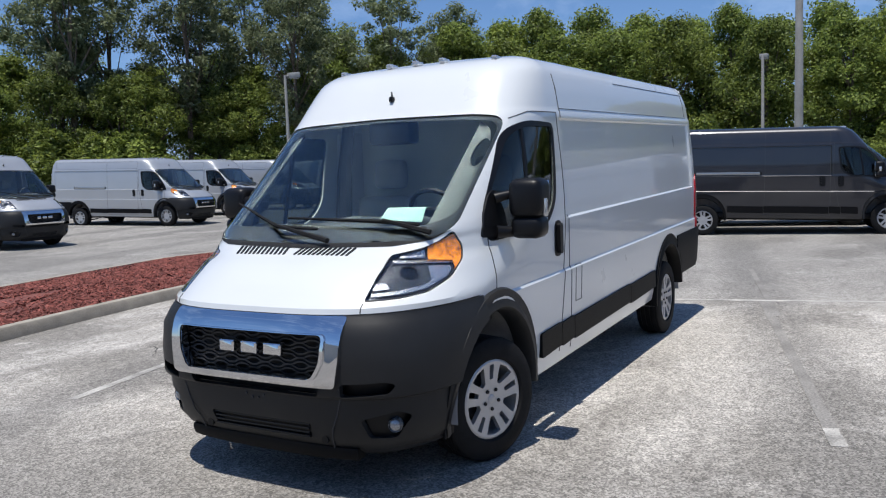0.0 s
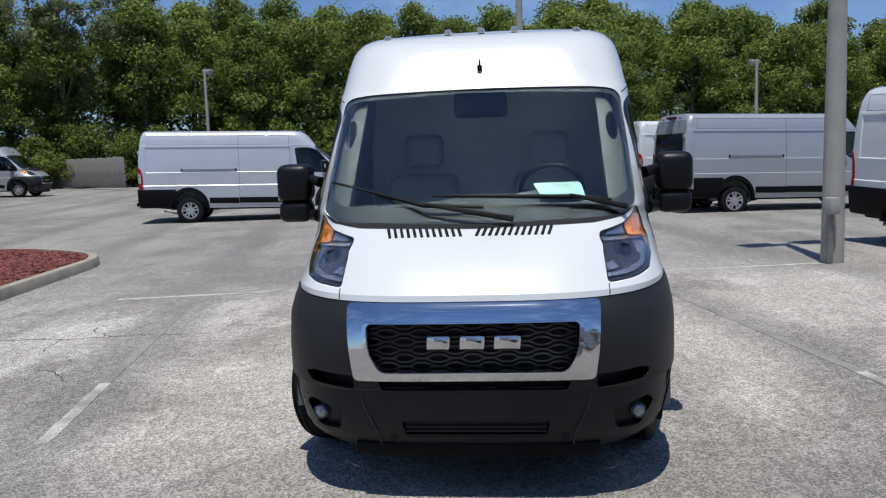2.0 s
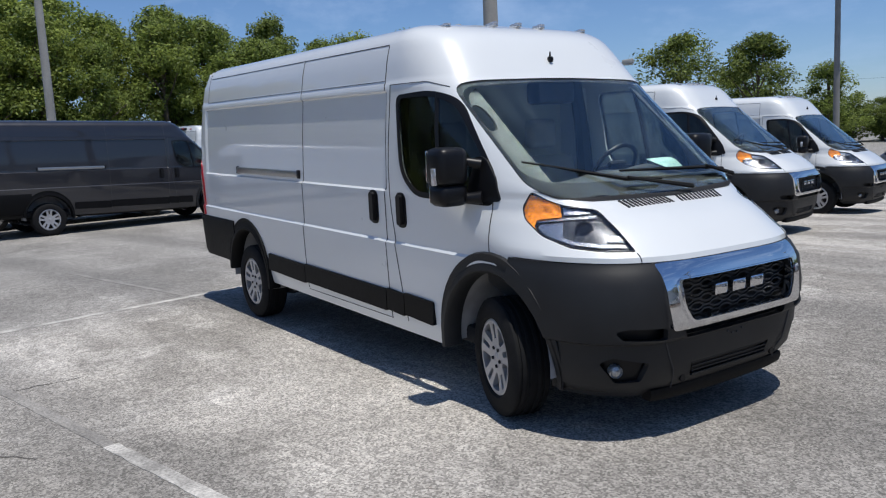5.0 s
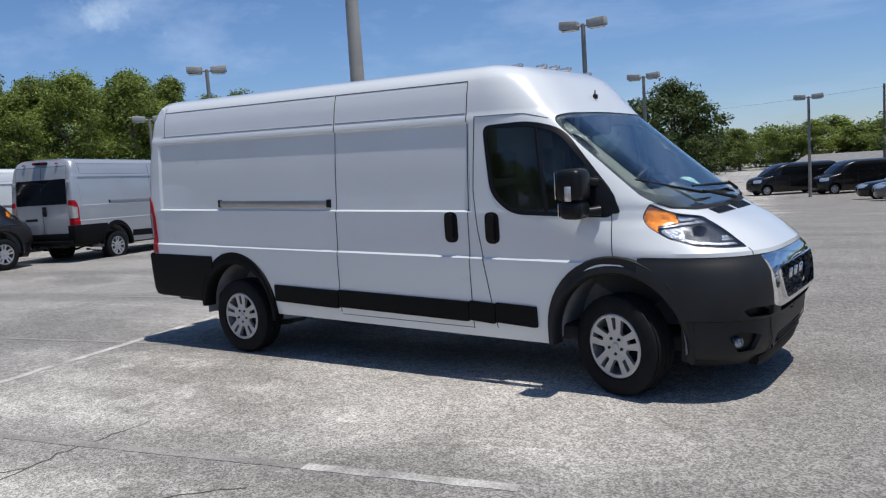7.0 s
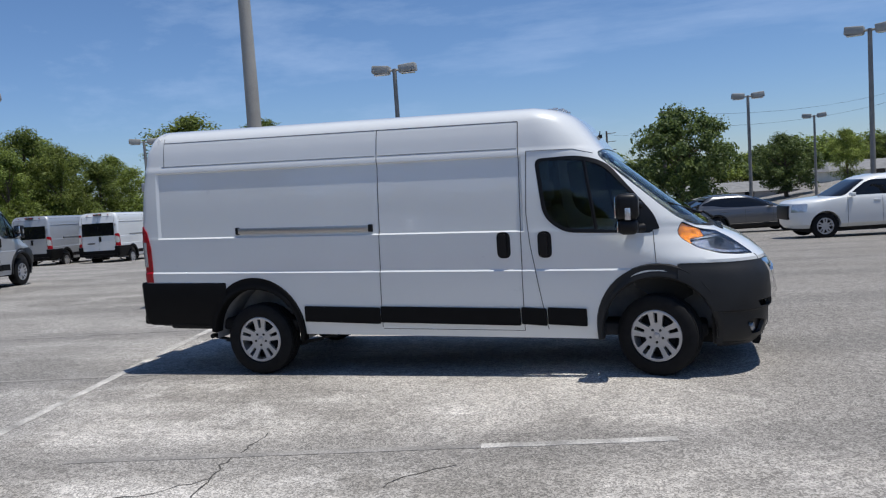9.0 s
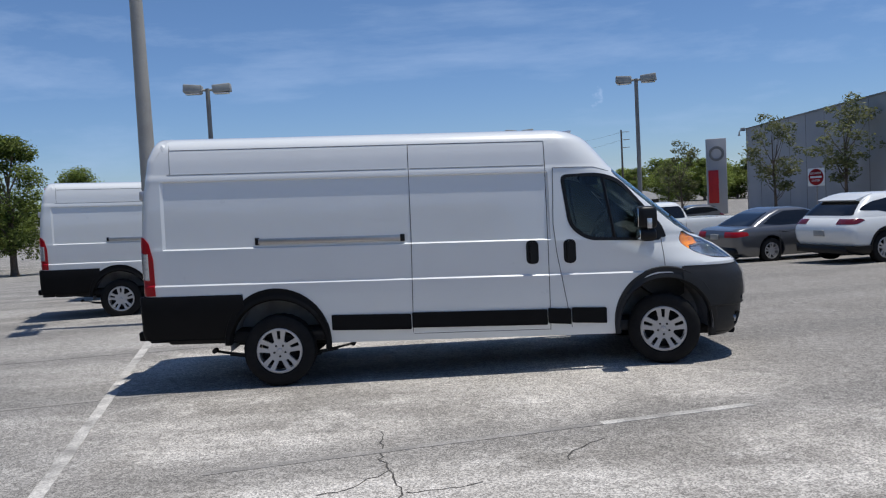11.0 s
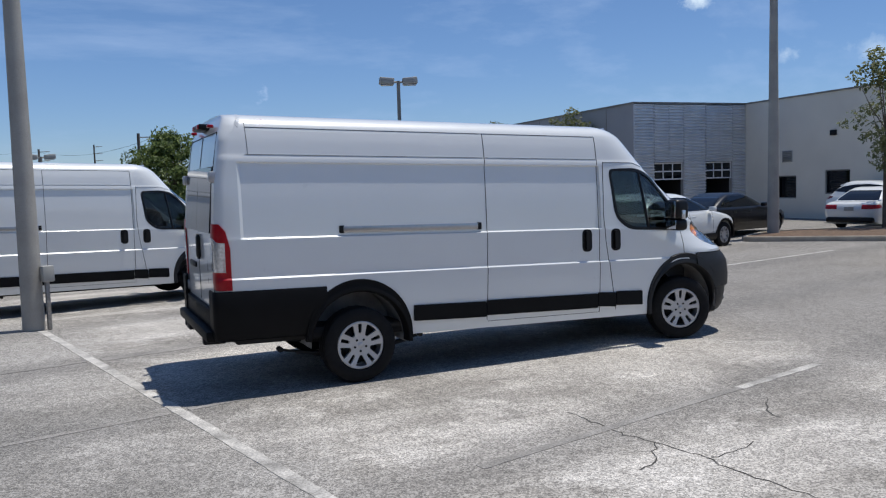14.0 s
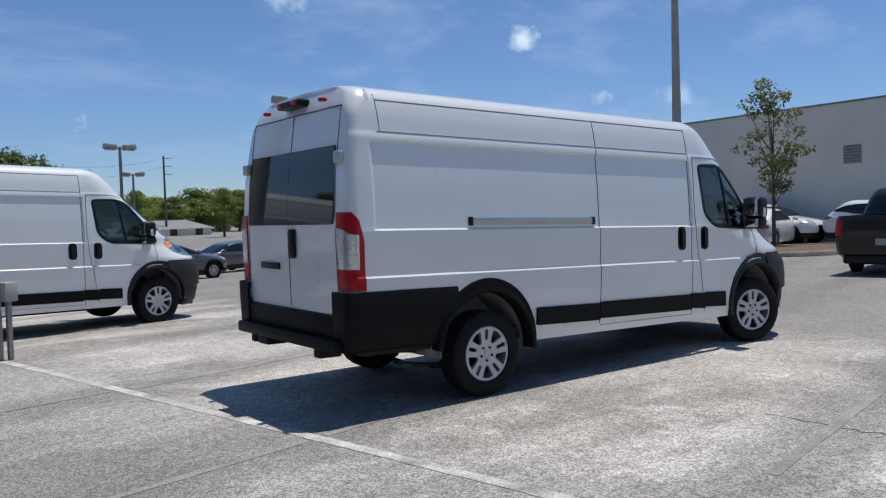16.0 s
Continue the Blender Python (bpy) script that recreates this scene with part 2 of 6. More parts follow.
def rounded(pts, radius, n=5):
    """A polygon with its corners rounded."""
    out = []
    for i in range(len(pts)):
        a, p, b = Vector(pts[i - 1]), Vector(pts[i]), Vector(pts[(i + 1) % len(pts)])
        r = radius[i] if isinstance(radius, (list, tuple)) else radius
        u, v = a - p, b - p
        d = min(r, u.length * 0.45, v.length * 0.45)
        s, e = p + u.normalized() * d, p + v.normalized() * d
        for k in range(n + 1):
            t = k / n
            out.append(tuple(s * (1 - t) ** 2 + p * 2 * t * (1 - t) + e * t * t))
    return out


def carve(target, cutters, op="DIFFERENCE"):
    """The target mesh less (or within) closed cutters; frees the cutters. Returns a mesh."""
    ob = new("carved", target)
    tools = []
    for c in cutters:
        me = bpy.data.meshes.new("cutter")
        c.to_mesh(me)
        c.free()
        t = new("cutter", me)
        tools.append(t)
        m = ob.modifiers.new("cut", "BOOLEAN")
        m.operation, m.object, m.solver = op, t, "EXACT"
    dg = bpy.context.evaluated_depsgraph_get()
    out = bpy.data.meshes.new_from_object(ob.evaluated_get(dg))
    for o in (ob, *tools):
        me = o.data
        bpy.data.objects.remove(o)
        bpy.data.meshes.remove(me)
    out.materials.clear()
    return out


def table(rows):
    xs, *cols = [list(c) for c in zip(*rows)]
    return lambda z: [float(np.interp(z, xs, c)) for c in cols]


def stack(levels, side, close=0.0, cap=True):
    """A body of rings, one a level: z, front middle, front root, p, q, half-width, rear, rear corner; its nose is a superellipse.
    side(x, z) is taken off the half-width. Returns a bmesh, closed at the top when cap."""
    bm = bmesh.new()
    rows = []
    ys = [0, .1, .2, .3, .4, .5, .6, .68, .75, .81, .86, .9]
    for z, xc, xs, p, q, w, xr, rc in levels:
        half = []
        span = xc - xs
        for k in ys:
            half.append((xs + span * (1 - k ** q) ** (1 / p), w * k))
        x9 = half[-1][0]
        for k in (.9, .8, .7, .6, .5, .4, .3, .2, .1, 0):
            x = xs + (x9 - xs) * k
            half.append((x, w * (1 - ((x - xs) / span) ** p) ** (1 / q)))
        x1 = -1.12 if xr < -5 else xs * .5 + xr * .5
        for k in (.25, .5, .75):
            half.append((xs + (x1 - xs) * k, w))
        xe = xr + rc
        if xr < -5:
            for x in (-1.12, -1.173, -1.189, -1.23, -1.6, -2.0, -2.4, -2.8, -3.2, -3.5, -3.8, -4.1, -4.4, -4.7, -5.0, -5.09, -5.11, -5.14, -5.17):
                half.append((max(x, xe + .001 * x), w - side(x, z)))
        else:
            for k in (0, .2, .4, .6, .8, .95):
                half.append((x1 + (xe - x1) * k, w))
        for k in range(0, 6):
            a = math.pi / 2 * k / 5
            half.append((xe - rc * math.sin(a), w - rc * (1 - math.cos(a))))
        for k in (.75, .5, .25, 0):
            half.append((xr, (w - rc) * k))
        rows.append([bm.verts.new((x, y, z)) for x, y in half] + [bm.verts.new((x, -y, z)) for x, y in half[-2:0:-1]])
    n = len(rows[0])
    for a, b in zip(rows, rows[1:]):
        for k in range(n):
            bm.faces.new((a[k], a[(k + 1) % n], b[(k + 1) % n], b[k]))
    if cap:
        bm.faces.new(rows[-1])
    return bm


def shell(bm, thick, offset=0.0):
    """A sheet pushed out by offset and given thickness inwards. Returns a mesh."""
    bmesh.ops.recalc_face_normals(bm, faces=bm.faces)
    mid = sum((f.calc_center_median() for f in bm.faces), Vector()) / len(bm.faces)
    if sum(f.calc_area() * f.normal.dot(f.calc_center_median() - mid) for f in bm.faces) < 0:
        bmesh.ops.reverse_faces(bm, faces=bm.faces)
    me = bpy.data.meshes.new("sheet")
    bm.to_mesh(me)
    bm.free()
    ob = new("sheet", me)
    if offset:
        d = ob.modifiers.new("push", "DISPLACE")
        d.strength, d.mid_level = offset, 0
    s = ob.modifiers.new("thick", "SOLIDIFY")
    s.thickness, s.offset, s.use_rim = thick, -1, True
    out = bpy.data.meshes.new_from_object(ob.evaluated_get(bpy.context.evaluated_depsgraph_get()))
    bpy.data.objects.remove(ob)
    bpy.data.meshes.remove(me)
    return out


def lathe(bm, profile, n=32, axis="y"):
    """Turns (radius, along) points round an axis."""
    rings = []
    for k in range(n):
        a = 2 * math.pi * k / n
        c, s = math.cos(a), math.sin(a)
        rings.append([bm.verts.new((r * c, y, r * s) if axis == "y" else (r * c, r * s, y)) for r, y in profile])
    for k in range(n):
        a, b = rings[k], rings[(k + 1) % n]
        for i in range(len(profile) - 1):
            bm.faces.new((a[i], a[i + 1], b[i + 1], b[i]))
    return rings

# ---- the van: shape ----
RAKE = 0.025
SHEAR = Matrix(((1, 0, 0, 0), (0, 1, 0, 0), (-RAKE, 0, 1, 0), (0, 0, 0, 1)))
v_front = table([(.30, .93), (.40, .965), (.65, .985), (.95, .985), (1.05, .955), (1.10, .90), (1.16, .83), (1.23, .72), (1.29, .58), (1.34, .47), (1.38, .41),
                 (1.75, -.05), (2.08, -.45), (2.20, -.54), (2.30, -.615), (2.38, -.69), (2.43, -.765), (2.465, -.86), (2.485, -1.0)])
v_shape = table([(.30, 0.0, 2.3, 3.5), (1.05, 0.0, 2.3, 3.5), (1.15, -.3, 2.2, 3.6), (1.27, -.6, 2.2, 4.1), (1.34, -.8, 2.2, 6.5), (1.40, -.9, 2.2, 9.0),
                 (2.08, -1.0, 2.2, 9.0), (2.25, -1.05, 2.0, 7.0), (2.40, -1.1, 2.0, 6.0), (2.47, -1.1, 2.0, 5.0)])
v_half = table([(.30, .96), (.335, .985), (.42, 1.005), (.62, 1.018), (.95, 1.030), (.968, 1.030), (.985, 1.016), (1.318, 1.020), (1.336, 1.020), (1.352, 1.017),
                (1.70, 1.000), (2.00, .974), (2.037, .972), (2.078, .970), (2.092, .962), (2.25, .938), (2.36, .907), (2.40, .884), (2.44, .840), (2.468, .78), (2.485, .70)])
v_rear = table([(.30, -5.36), (1.40, -5.37), (1.80, -5.345), (2.30, -5.27), (2.47, -5.20)])


def v_side(x, z):
    """Depth of the pressed panel in the side, between the two ledges."""
    inside = min(max((x + 5.14) / .03, 0), 1) * min(max((-1.175 - x) / .012, 0), 1)
    up = min(max((z - 1.334) / .014, 0), 1) * min(max((2.036 - z) / .012, 0), 1)
    low = min(max((z - .968) / .012, 0), 1) * min(max((1.336 - z) / .002, 0), 1)
    return inside * (up * .017 + low * .002)


def v_level(z):
    (xc,), (xs, p, q), (w,), (xr,) = v_front(z), v_shape(z), v_half(z), v_rear(z)
    return (z, xc, xs, p, q, w, xr, .09 if z < 2.3 else .12)


V_Z = [.335, .36, .42, .50, .62, .74, .86, .94, .968, .985, 1.02, 1.05, 1.08, 1.11, 1.14, 1.17, 1.20, 1.23, 1.26, 1.29, 1.315, 1.334, 1.348, 1.37, 1.40, 1.45, 1.52, 1.60, 1.68, 1.76,
       1.84, 1.92, 2.0, 2.023, 2.037, 2.078, 2.092, 2.12, 2.17, 2.22, 2.27, 2.32, 2.36, 2.39, 2.415, 2.44, 2.457, 2.47, 2.48, 2.485]


def v_sheet(lo=0.0, hi=9.0, cap=True):
    rows = [v_level(z) for z in V_Z if lo <= z <= hi]
    if cap:
        for z, w, xf in ((2.492, .60, -1.02), (2.498, .45, -1.045), (2.502, .25, -1.07), (2.504, .08, -1.09)):
            rows.append((z, xf, -1.112, 2.0, 4.0, w, -5.19, .05))
    return stack(rows, v_side, cap=cap)


def slant(pts, side, lo, hi):
    """A prism along the forward diagonal of one side; points are (across, z)."""
    bm = bmesh.new()
    k = math.sqrt(0.5)
    a = [bm.verts.new((-s * k + lo * k, side * (s * k + lo * k), z)) for s, z in pts]
    b = [bm.verts.new((-s * k + hi * k, side * (s * k + hi * k), z)) for s, z in pts]
    bm.faces.new(a), bm.faces.new(b[::-1])
    for i in range(len(pts)):
        j = (i + 1) % len(pts)
        bm.faces.new((a[i], b[i], b[j], a[j]))
    bmesh.ops.recalc_face_normals(bm, faces=bm.faces)
    return bm


def inset(pts, d):
    c = Vector((sum(p[0] for p in pts) / len(pts), sum(p[1] for p in pts) / len(pts)))
    return [tuple(Vector(p) + (c - Vector(p)).normalized() * d) for p in pts]


def cyl(radius, lo, hi, x, z, n=40):
    return prism([(x + radius * math.cos(2 * math.pi * k / n), z + radius * math.sin(2 * math.pi * k / n)) for k in range(n)], lo, hi, "y")


def block(lo, hi):
    bm = bmesh.new()
    box(bm, lo, hi)
    return bm


SCREEN = rounded([(-.875, 1.40), (-.76, 1.345), (0, 1.325), (.76, 1.345), (.875, 1.40), (.872, 2.045), (.70, 2.068), (0, 2.085), (-.70, 2.068), (-.872, 2.045)], [.06, .1, .2, .1, .06, .09, .2, .3, .2, .09])
DOOR_GLASS = rounded([(-1.035, 1.99), (-.64, 2.0), (-.42, 1.935), (-.02, 1.47), (-.03, 1.305), (-.80, 1.335), (-.97, 1.47)], [.07, .2, .25, .15, .05, .2, .3])
HEADLAMP = rounded([(.452, 1.392), (.508, 1.30), (.495, 1.232), (.394, 1.147), (.235, 1.093), (.064, 1.078), (-.128, 1.074), (-.028, 1.188), (.078, 1.284), (.27, 1.313), (.36, 1.342)], .025, 3)
AMBER_ZONE = [(.6, 1.368), (.44, 1.366), (.36, 1.335), (.288, 1.318), (.278, 1.247), (.42, 1.230), (.432, 1.195), (.395, 1.14), (.6, 1.14)]
LAMP_ZONES = {
    "bar": [(.085, 1.252), (.27, 1.243), (.425, 1.227), (.425, 1.214), (.27, 1.229), (.080, 1.237)],
    "low": [(-.078, 1.092), (.06, 1.094), (.23, 1.107), (.375, 1.152), (.412, 1.19), (.398, 1.197), (.36, 1.168), (.215, 1.123), (.06, 1.110), (-.070, 1.106)],
    "outer": [(.270, 1.217), (.402, 1.202), (.385, 1.178), (.345, 1.152), (.270, 1.130)],
    "upper": [(.130, 1.272), (.272, 1.298), (.266, 1.254), (.120, 1.262)],
    "inner": [(-.055, 1.150), (.015, 1.150), (.03, 1.122), (-.066, 1.118)],
}
TAIL = [(-5.6, 1.48), (-5.33, 1.475), (-5.275, 1.41), (-5.24, 1.25), (-5.238, .875), (-5.6, .875)]
V = {}


def sheared(me):
    me.transform(SHEAR)
    return me


def cut_piece(name, sheet, cutters, mats, op="INTERSECT", sharp=35):
    V[name] = finish(sheared(carve(sheet, cutters, op)), name, mats, sharp)


def blend(z, xc, xs, w, out):
    """A level of the bumper, running into the body's own curve towards its top."""
    f = min(max((z - .86) / .15, 0), 1)
    z_, bc, bs, p, q, bw, xr, rc = v_level(z)
    mix = lambda a, b: a + (b - a) * f
    return (z, mix(xc, bc + max(out, .002)), mix(xs, bs), mix(2.65, p), mix(4.7, q), mix(w + .018, bw + .012), -2.0, .05)


def make_van_meshes():
    # painted shell with its openings
    cuts = [prism(SCREEN, -.75, .75, "x"), prism(DOOR_GLASS, .6, 1.4, "y"), prism(DOOR_GLASS, -1.4, -.6, "y"), slant(HEADLAMP, 1, .3, 1.6), slant(HEADLAMP, -1, .3, 1.6),
            block((.20, -1.3, .2), (1.3, 1.3, 1.022)), block((-6, -1.5, .1), (-4.30, 1.5, .45))]
    for x in (0, -4.03):
        cuts += [cyl(.50, .5, 1.4, x, .41 + RAKE * x), cyl(.50, -1.4, -.5, x, .41 + RAKE * x)]
    cut_piece("body", shell(v_sheet(), .028), cuts, [PAINT_WHITE], "DIFFERENCE", 28)
    # glass
    cut_piece("windscreen", shell(v_sheet(1.30, 2.3, False), .006, -.006), [prism(SCREEN, -.75, .75, "x")], [GLASS])
    hole = rounded([(-.845, 1.47), (-.74, 1.425), (0, 1.405), (.74, 1.425), (.845, 1.47), (.848, 2.02), (0, 2.06), (-.848, 2.02)], [.06, .1, .2, .1, .06, .09, .3, .09])
    ring = carve(shell(v_sheet(1.30, 2.3, False), .004, -.014), [prism(SCREEN, -.75, .75, "x")], "INTERSECT")
    cut_piece("windscreen_border", ring, [prism(hole, -.9, .9, "x")], [FRIT], "DIFFERENCE")
    band = rounded([(-.865, 1.395), (-.79, 1.348), (-.62, 1.327), (0, 1.315), (.62, 1.327), (.79, 1.348), (.865, 1.395), (.76, 1.352), (0, 1.332), (-.76, 1.352)], .01, 2)
    cut_piece("cowl", shell(v_sheet(1.20, 1.6, False), .006, .003), [prism(band, -.2, .9, "x")], [FRIT])
    for s, n in ((1, "left"), (-1, "right")):
        lo, hi = (.6, 1.4) if s > 0 else (-1.4, -.6)
        cut_piece("door_glass_" + n, shell(v_sheet(1.20, 2.2, False), .006, -.010), [prism(DOOR_GLASS, lo, hi, "y")], [SIDE_GLASS])
        big = inset(DOOR_GLASS, -.018)
        ring = carve(shell(v_sheet(1.20, 2.2, False), .004, .002), [prism(big, lo, hi, "y")], "INTERSECT")
        cut_piece("door_frame_" + n, ring, [prism(inset(DOOR_GLASS, .022), lo * 1.0, hi, "y")], [BLACK], "DIFFERENCE")
        cut_piece("lamp_lens_" + n, shell(v_sheet(.98, 1.5, False), .005, .002), [slant(inset(HEADLAMP, .003), s, .3, 1.6)], [LENS])
        cut_piece("lamp_bowl_" + n, shell(v_sheet(.98, 1.5, False), .008, -.030), [slant(inset(HEADLAMP, -.002), s, .3, 1.6)], [LAMP_DARK])
        rim = carve(shell(v_sheet(.98, 1.5, False), .020, -.003), [slant(inset(HEADLAMP, -.002), s, .3, 1.6)], "INTERSECT")
        cut_piece("lamp_rim_" + n, rim, [slant(inset(HEADLAMP, .008), s, .2, 1.7)], [BLACK], "DIFFERENCE")
        lit = carve(shell(v_sheet(.98, 1.5, False), .006, -.010), [slant(AMBER_ZONE, s, .3, 1.6)], "INTERSECT")
        cut_piece("lamp_amber_" + n, lit, [slant(inset(HEADLAMP, .010), s, .3, 1.6)], [AMBER])
        for k, zone in LAMP_ZONES.items():
            cut_piece("reflector_" + k + n, shell(v_sheet(.98, 1.5, False), .006, -.019), [slant(zone, s, .3, 1.6)], [REFLECTOR])
        cut_piece("sail_" + n, shell(v_sheet(1.20, 2.0, False), .012, .012), [prism(rounded([(.045, 1.325), (-.225, 1.318), (-.215, 1.44), (-.165, 1.60), (-.10, 1.575), (-.005, 1.46)], .03, 3), lo, hi, "y")], [BLACK])
        ylo, yhi = (.845, 1.3) if s > 0 else (-1.3, -.845)
        cut_piece("tail_lamp_" + n, shell(v_sheet(.74, 1.6, False), .02, .010), [prism(TAIL, ylo, yhi, "y")], [RED_LENS])
        rev = [(s * .85, 1.36), (s * .96, 1.34), (s * 1.0, 1.31), (s * 1.2, 1.28), (s * 1.2, 1.04), (s * .85, 1.04)]
        cut_piece("reverse_lens_" + n, shell(v_sheet(.74, 1.6, False), .01, .015), [prism(rev, -5.6, -5.288, "x")], [CLEAR_LENS])
    for s, n in ((1, "left"), (-1, "right")):
        band = prism([(.40, 1.40), (-.04, 1.36), (-.09, 1.55), (-.44, 1.96), (-.50, 2.08), (-.38, 2.08)], *((.715, 1.2) if s > 0 else (-1.2, -.715)), "y")
        grab = prism([(s * .795 + .038 * math.cos(a), 1.82 + .085 * math.sin(a)) for a in (2 * math.pi * k / 16 for k in range(16))], -.9, .9, "x")
        sheet = carve(shell(v_sheet(1.30, 2.2, False), .015, -.05), [band], "INTERSECT")
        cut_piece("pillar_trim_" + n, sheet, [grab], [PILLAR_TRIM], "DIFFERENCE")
    # front bumper, one rounded moulding with its openings
    rows = []
    for z, out in ((.255, -.085), (.29, -.050), (.35, -.026), (.46, -.014), (.55, -.012), (.585, -.010), (.598, .010), (.612, .016), (.75, .018), (.90, .016), (.98, .010), (1.005, .004), (1.018, -.008)):
        (xc,), = (v_front(z),)
        rows.append(blend(z, xc + out, -.10, 1.040 + min(out, .008) * (1 if out > 0 else 1.6), out))
    bump = shell(stack(rows, lambda x, z: 0, cap=False), .03)
    cuts = [block((-3, -1.5, 0), (.18, 1.5, 2)), cyl(.505, .5, 1.4, 0, .41), cyl(.505, -1.4, -.5, 0, .41),
            prism(rounded([(-.50, .94), (.50, .94), (.50, .77), (.44, .69), (-.44, .69), (-.50, .77)], .03), .6, 1.3, "x"),
            prism(rounded([(-.46, .648), (.46, .648), (.44, .600), (-.44, .600)], .01), .6, 1.3, "x"),
            prism(rounded([(-.36, .435), (.36, .435), (.34, .345), (-.34, .345)], .02), .6, 1.3, "x")]
    for s in (1, -1):
        cuts.append(prism(rounded([(s * .580, .672), (s * .80, .682), (s * .845, .664), (s * .81, .618), (s * .580, .600)], .02), .3, 1.3, "x"))
        cuts.append(prism(rounded([(s * .655, .475), (s * .83, .515), (s * .875, .48), (s * .80, .365), (s * .68, .37)], .02), .3, 1.3, "x"))
    cut_piece("bumper", bump, cuts, [PLASTIC], "DIFFERENCE", 40)
    rows = [(z, v_front(z)[0] - .055, -.10, 2.65, 4.7, 1.0, -2.0, .05) for z in (.30, .45, .60, .80, .97)]
    cut_piece("bumper_liner", shell(stack(rows, lambda x, z: 0, cap=False), .01), [block((-3, -1.5, 0), (.45, 1.5, 2))], [BLACK], "DIFFERENCE", 40)
    # chrome surround of the grille, a raised frame
    outer = rounded([(-.605, 1.018), (.605, 1.018), (.592, .80), (.570, .655), (-.570, .655), (-.592, .80)], .03)
    inner = rounded([(-.505, .930), (.505, .930), (.492, .79), (.44, .700), (-.44, .700), (-.492, .79)], .035)
    frame_rows = []
    for z, out in ((.60, .02), (.655, .038), (.668, .046), (.70, .047), (.76, .043), (.86, .034), (.93, .026), (.965, .021), (.99, .016), (1.005, .010), (1.014, .003), (1.02, -.006)):
        (xc,), = (v_front(z),)
        frame_rows.append(blend(z, xc + out, -.02, 1.04, out))
    cut_piece("grille_frame", carve(shell(stack(frame_rows, lambda x, z: 0, cap=False), .05), [prism(inner, .5, 1.4, "x")], "DIFFERENCE"), [prism(outer, .5, 1.4, "x")], [CHROME], "INTERSECT", 30)
    wide = inset(inner, -.020)
    lip_rows = []
    for z, out in ((.62, .052), (.68, .060), (.76, .055), (.86, .047), (.93, .040), (.97, .034)):
        (xc,), = (v_front(z),)
        lip_rows.append(blend(z, xc + out, -.02, 1.04, out))
    cut_piece("grille_lip", carve(shell(stack(lip_rows, lambda x, z: 0, cap=False), .05), [prism(inset(inner, -.001), .5, 1.4, "x")], "DIFFERENCE"), [prism(wide, .5, 1.4, "x")], [CHROME], "INTERSECT", 30)
    # rear lower corner mouldings, round the back
    rows = []
    for z, out in ((.40, -.03), (.42, .0), (.48, .012), (.70, .014), (.85, .014), (.868, .006)):
        (xc,), (w,) = v_front(z), v_half(z)
        rows.append((z, .9, 0, 2.3, 3.1, w + out, -5.40 - out, .06))
    rear = shell(stack(rows, lambda x, z: 0, cap=False), .025)
    cut_piece("rear_moulding", rear, [block((-4.36, -1.5, 0), (3, 1.5, 2)), cyl(.505, .5, 1.4, -4.03, .31), cyl(.505, -1.4, -.5, -4.03, .31), block((-5.8, -.80, .50), (-5.2, .80, 1.2))], [SHADED_PLASTIC], "DIFFERENCE", 40)


def body_x(y, z):
    """Where the painted body stands forward, at y across and z up."""
    z_, xc, xs, p, q, w, xr, rc = v_level(z)
    return xs + (xc - xs) * max(1 - abs(y / w) ** q, 0) ** (1 / p)


def body_y(x, z):
    """Half the body's width at x along and z up."""
    z_, xc, xs, p, q, w, xr, rc = v_level(z)
    if x <= xs:
        return w - v_side(x, z)
    return w * max(1 - min((x - xs) / (xc - xs), 1) ** p, 0) ** (1 / q)


def lamp_point(u, z):
    """The body's surface at u across the forward diagonal and z up."""
    lo, hi = .2, 1.0
    for k in range(30):
        y = (lo + hi) / 2
        if y - body_x(y, z) < u / math.sqrt(.5):
            lo = y
        else:
            hi = y
    return body_x(lo, z), lo


def nose(y, z, out=0.0):
    """Where the bumper's face stands forward, at y across and z up."""
    return -.10 + (v_front(z)[0] + out + .10) * (1 - abs(y / 1.058) ** 4.7) ** (1 / 2.65)


def van_part(name, parent, key, paint=None, label=""):
    ob = part(name, V[key], None, parent, label)
    if V[key].materials[0] in (GLASS, SIDE_GLASS, LENS):
        ob.visible_shadow = False
    if paint:
        ob.material_slots[0].link = "OBJECT"
        ob.material_slots[0].material = paint
    return ob


def cached(key, make, mats, sharp=35, shear=True):
    if key not in V:
        bm = bmesh.new()
        make(bm)
        V[key] = mesh_of(bm, key, mats, sharp)
        if shear:
            V[key].transform(SHEAR)
    return key


def add_mesh(bm, other):
    me = bpy.data.meshes.new("t")
    other.to_mesh(me), bm.from_mesh(me)
    other.free(), bpy.data.meshes.remove(me)


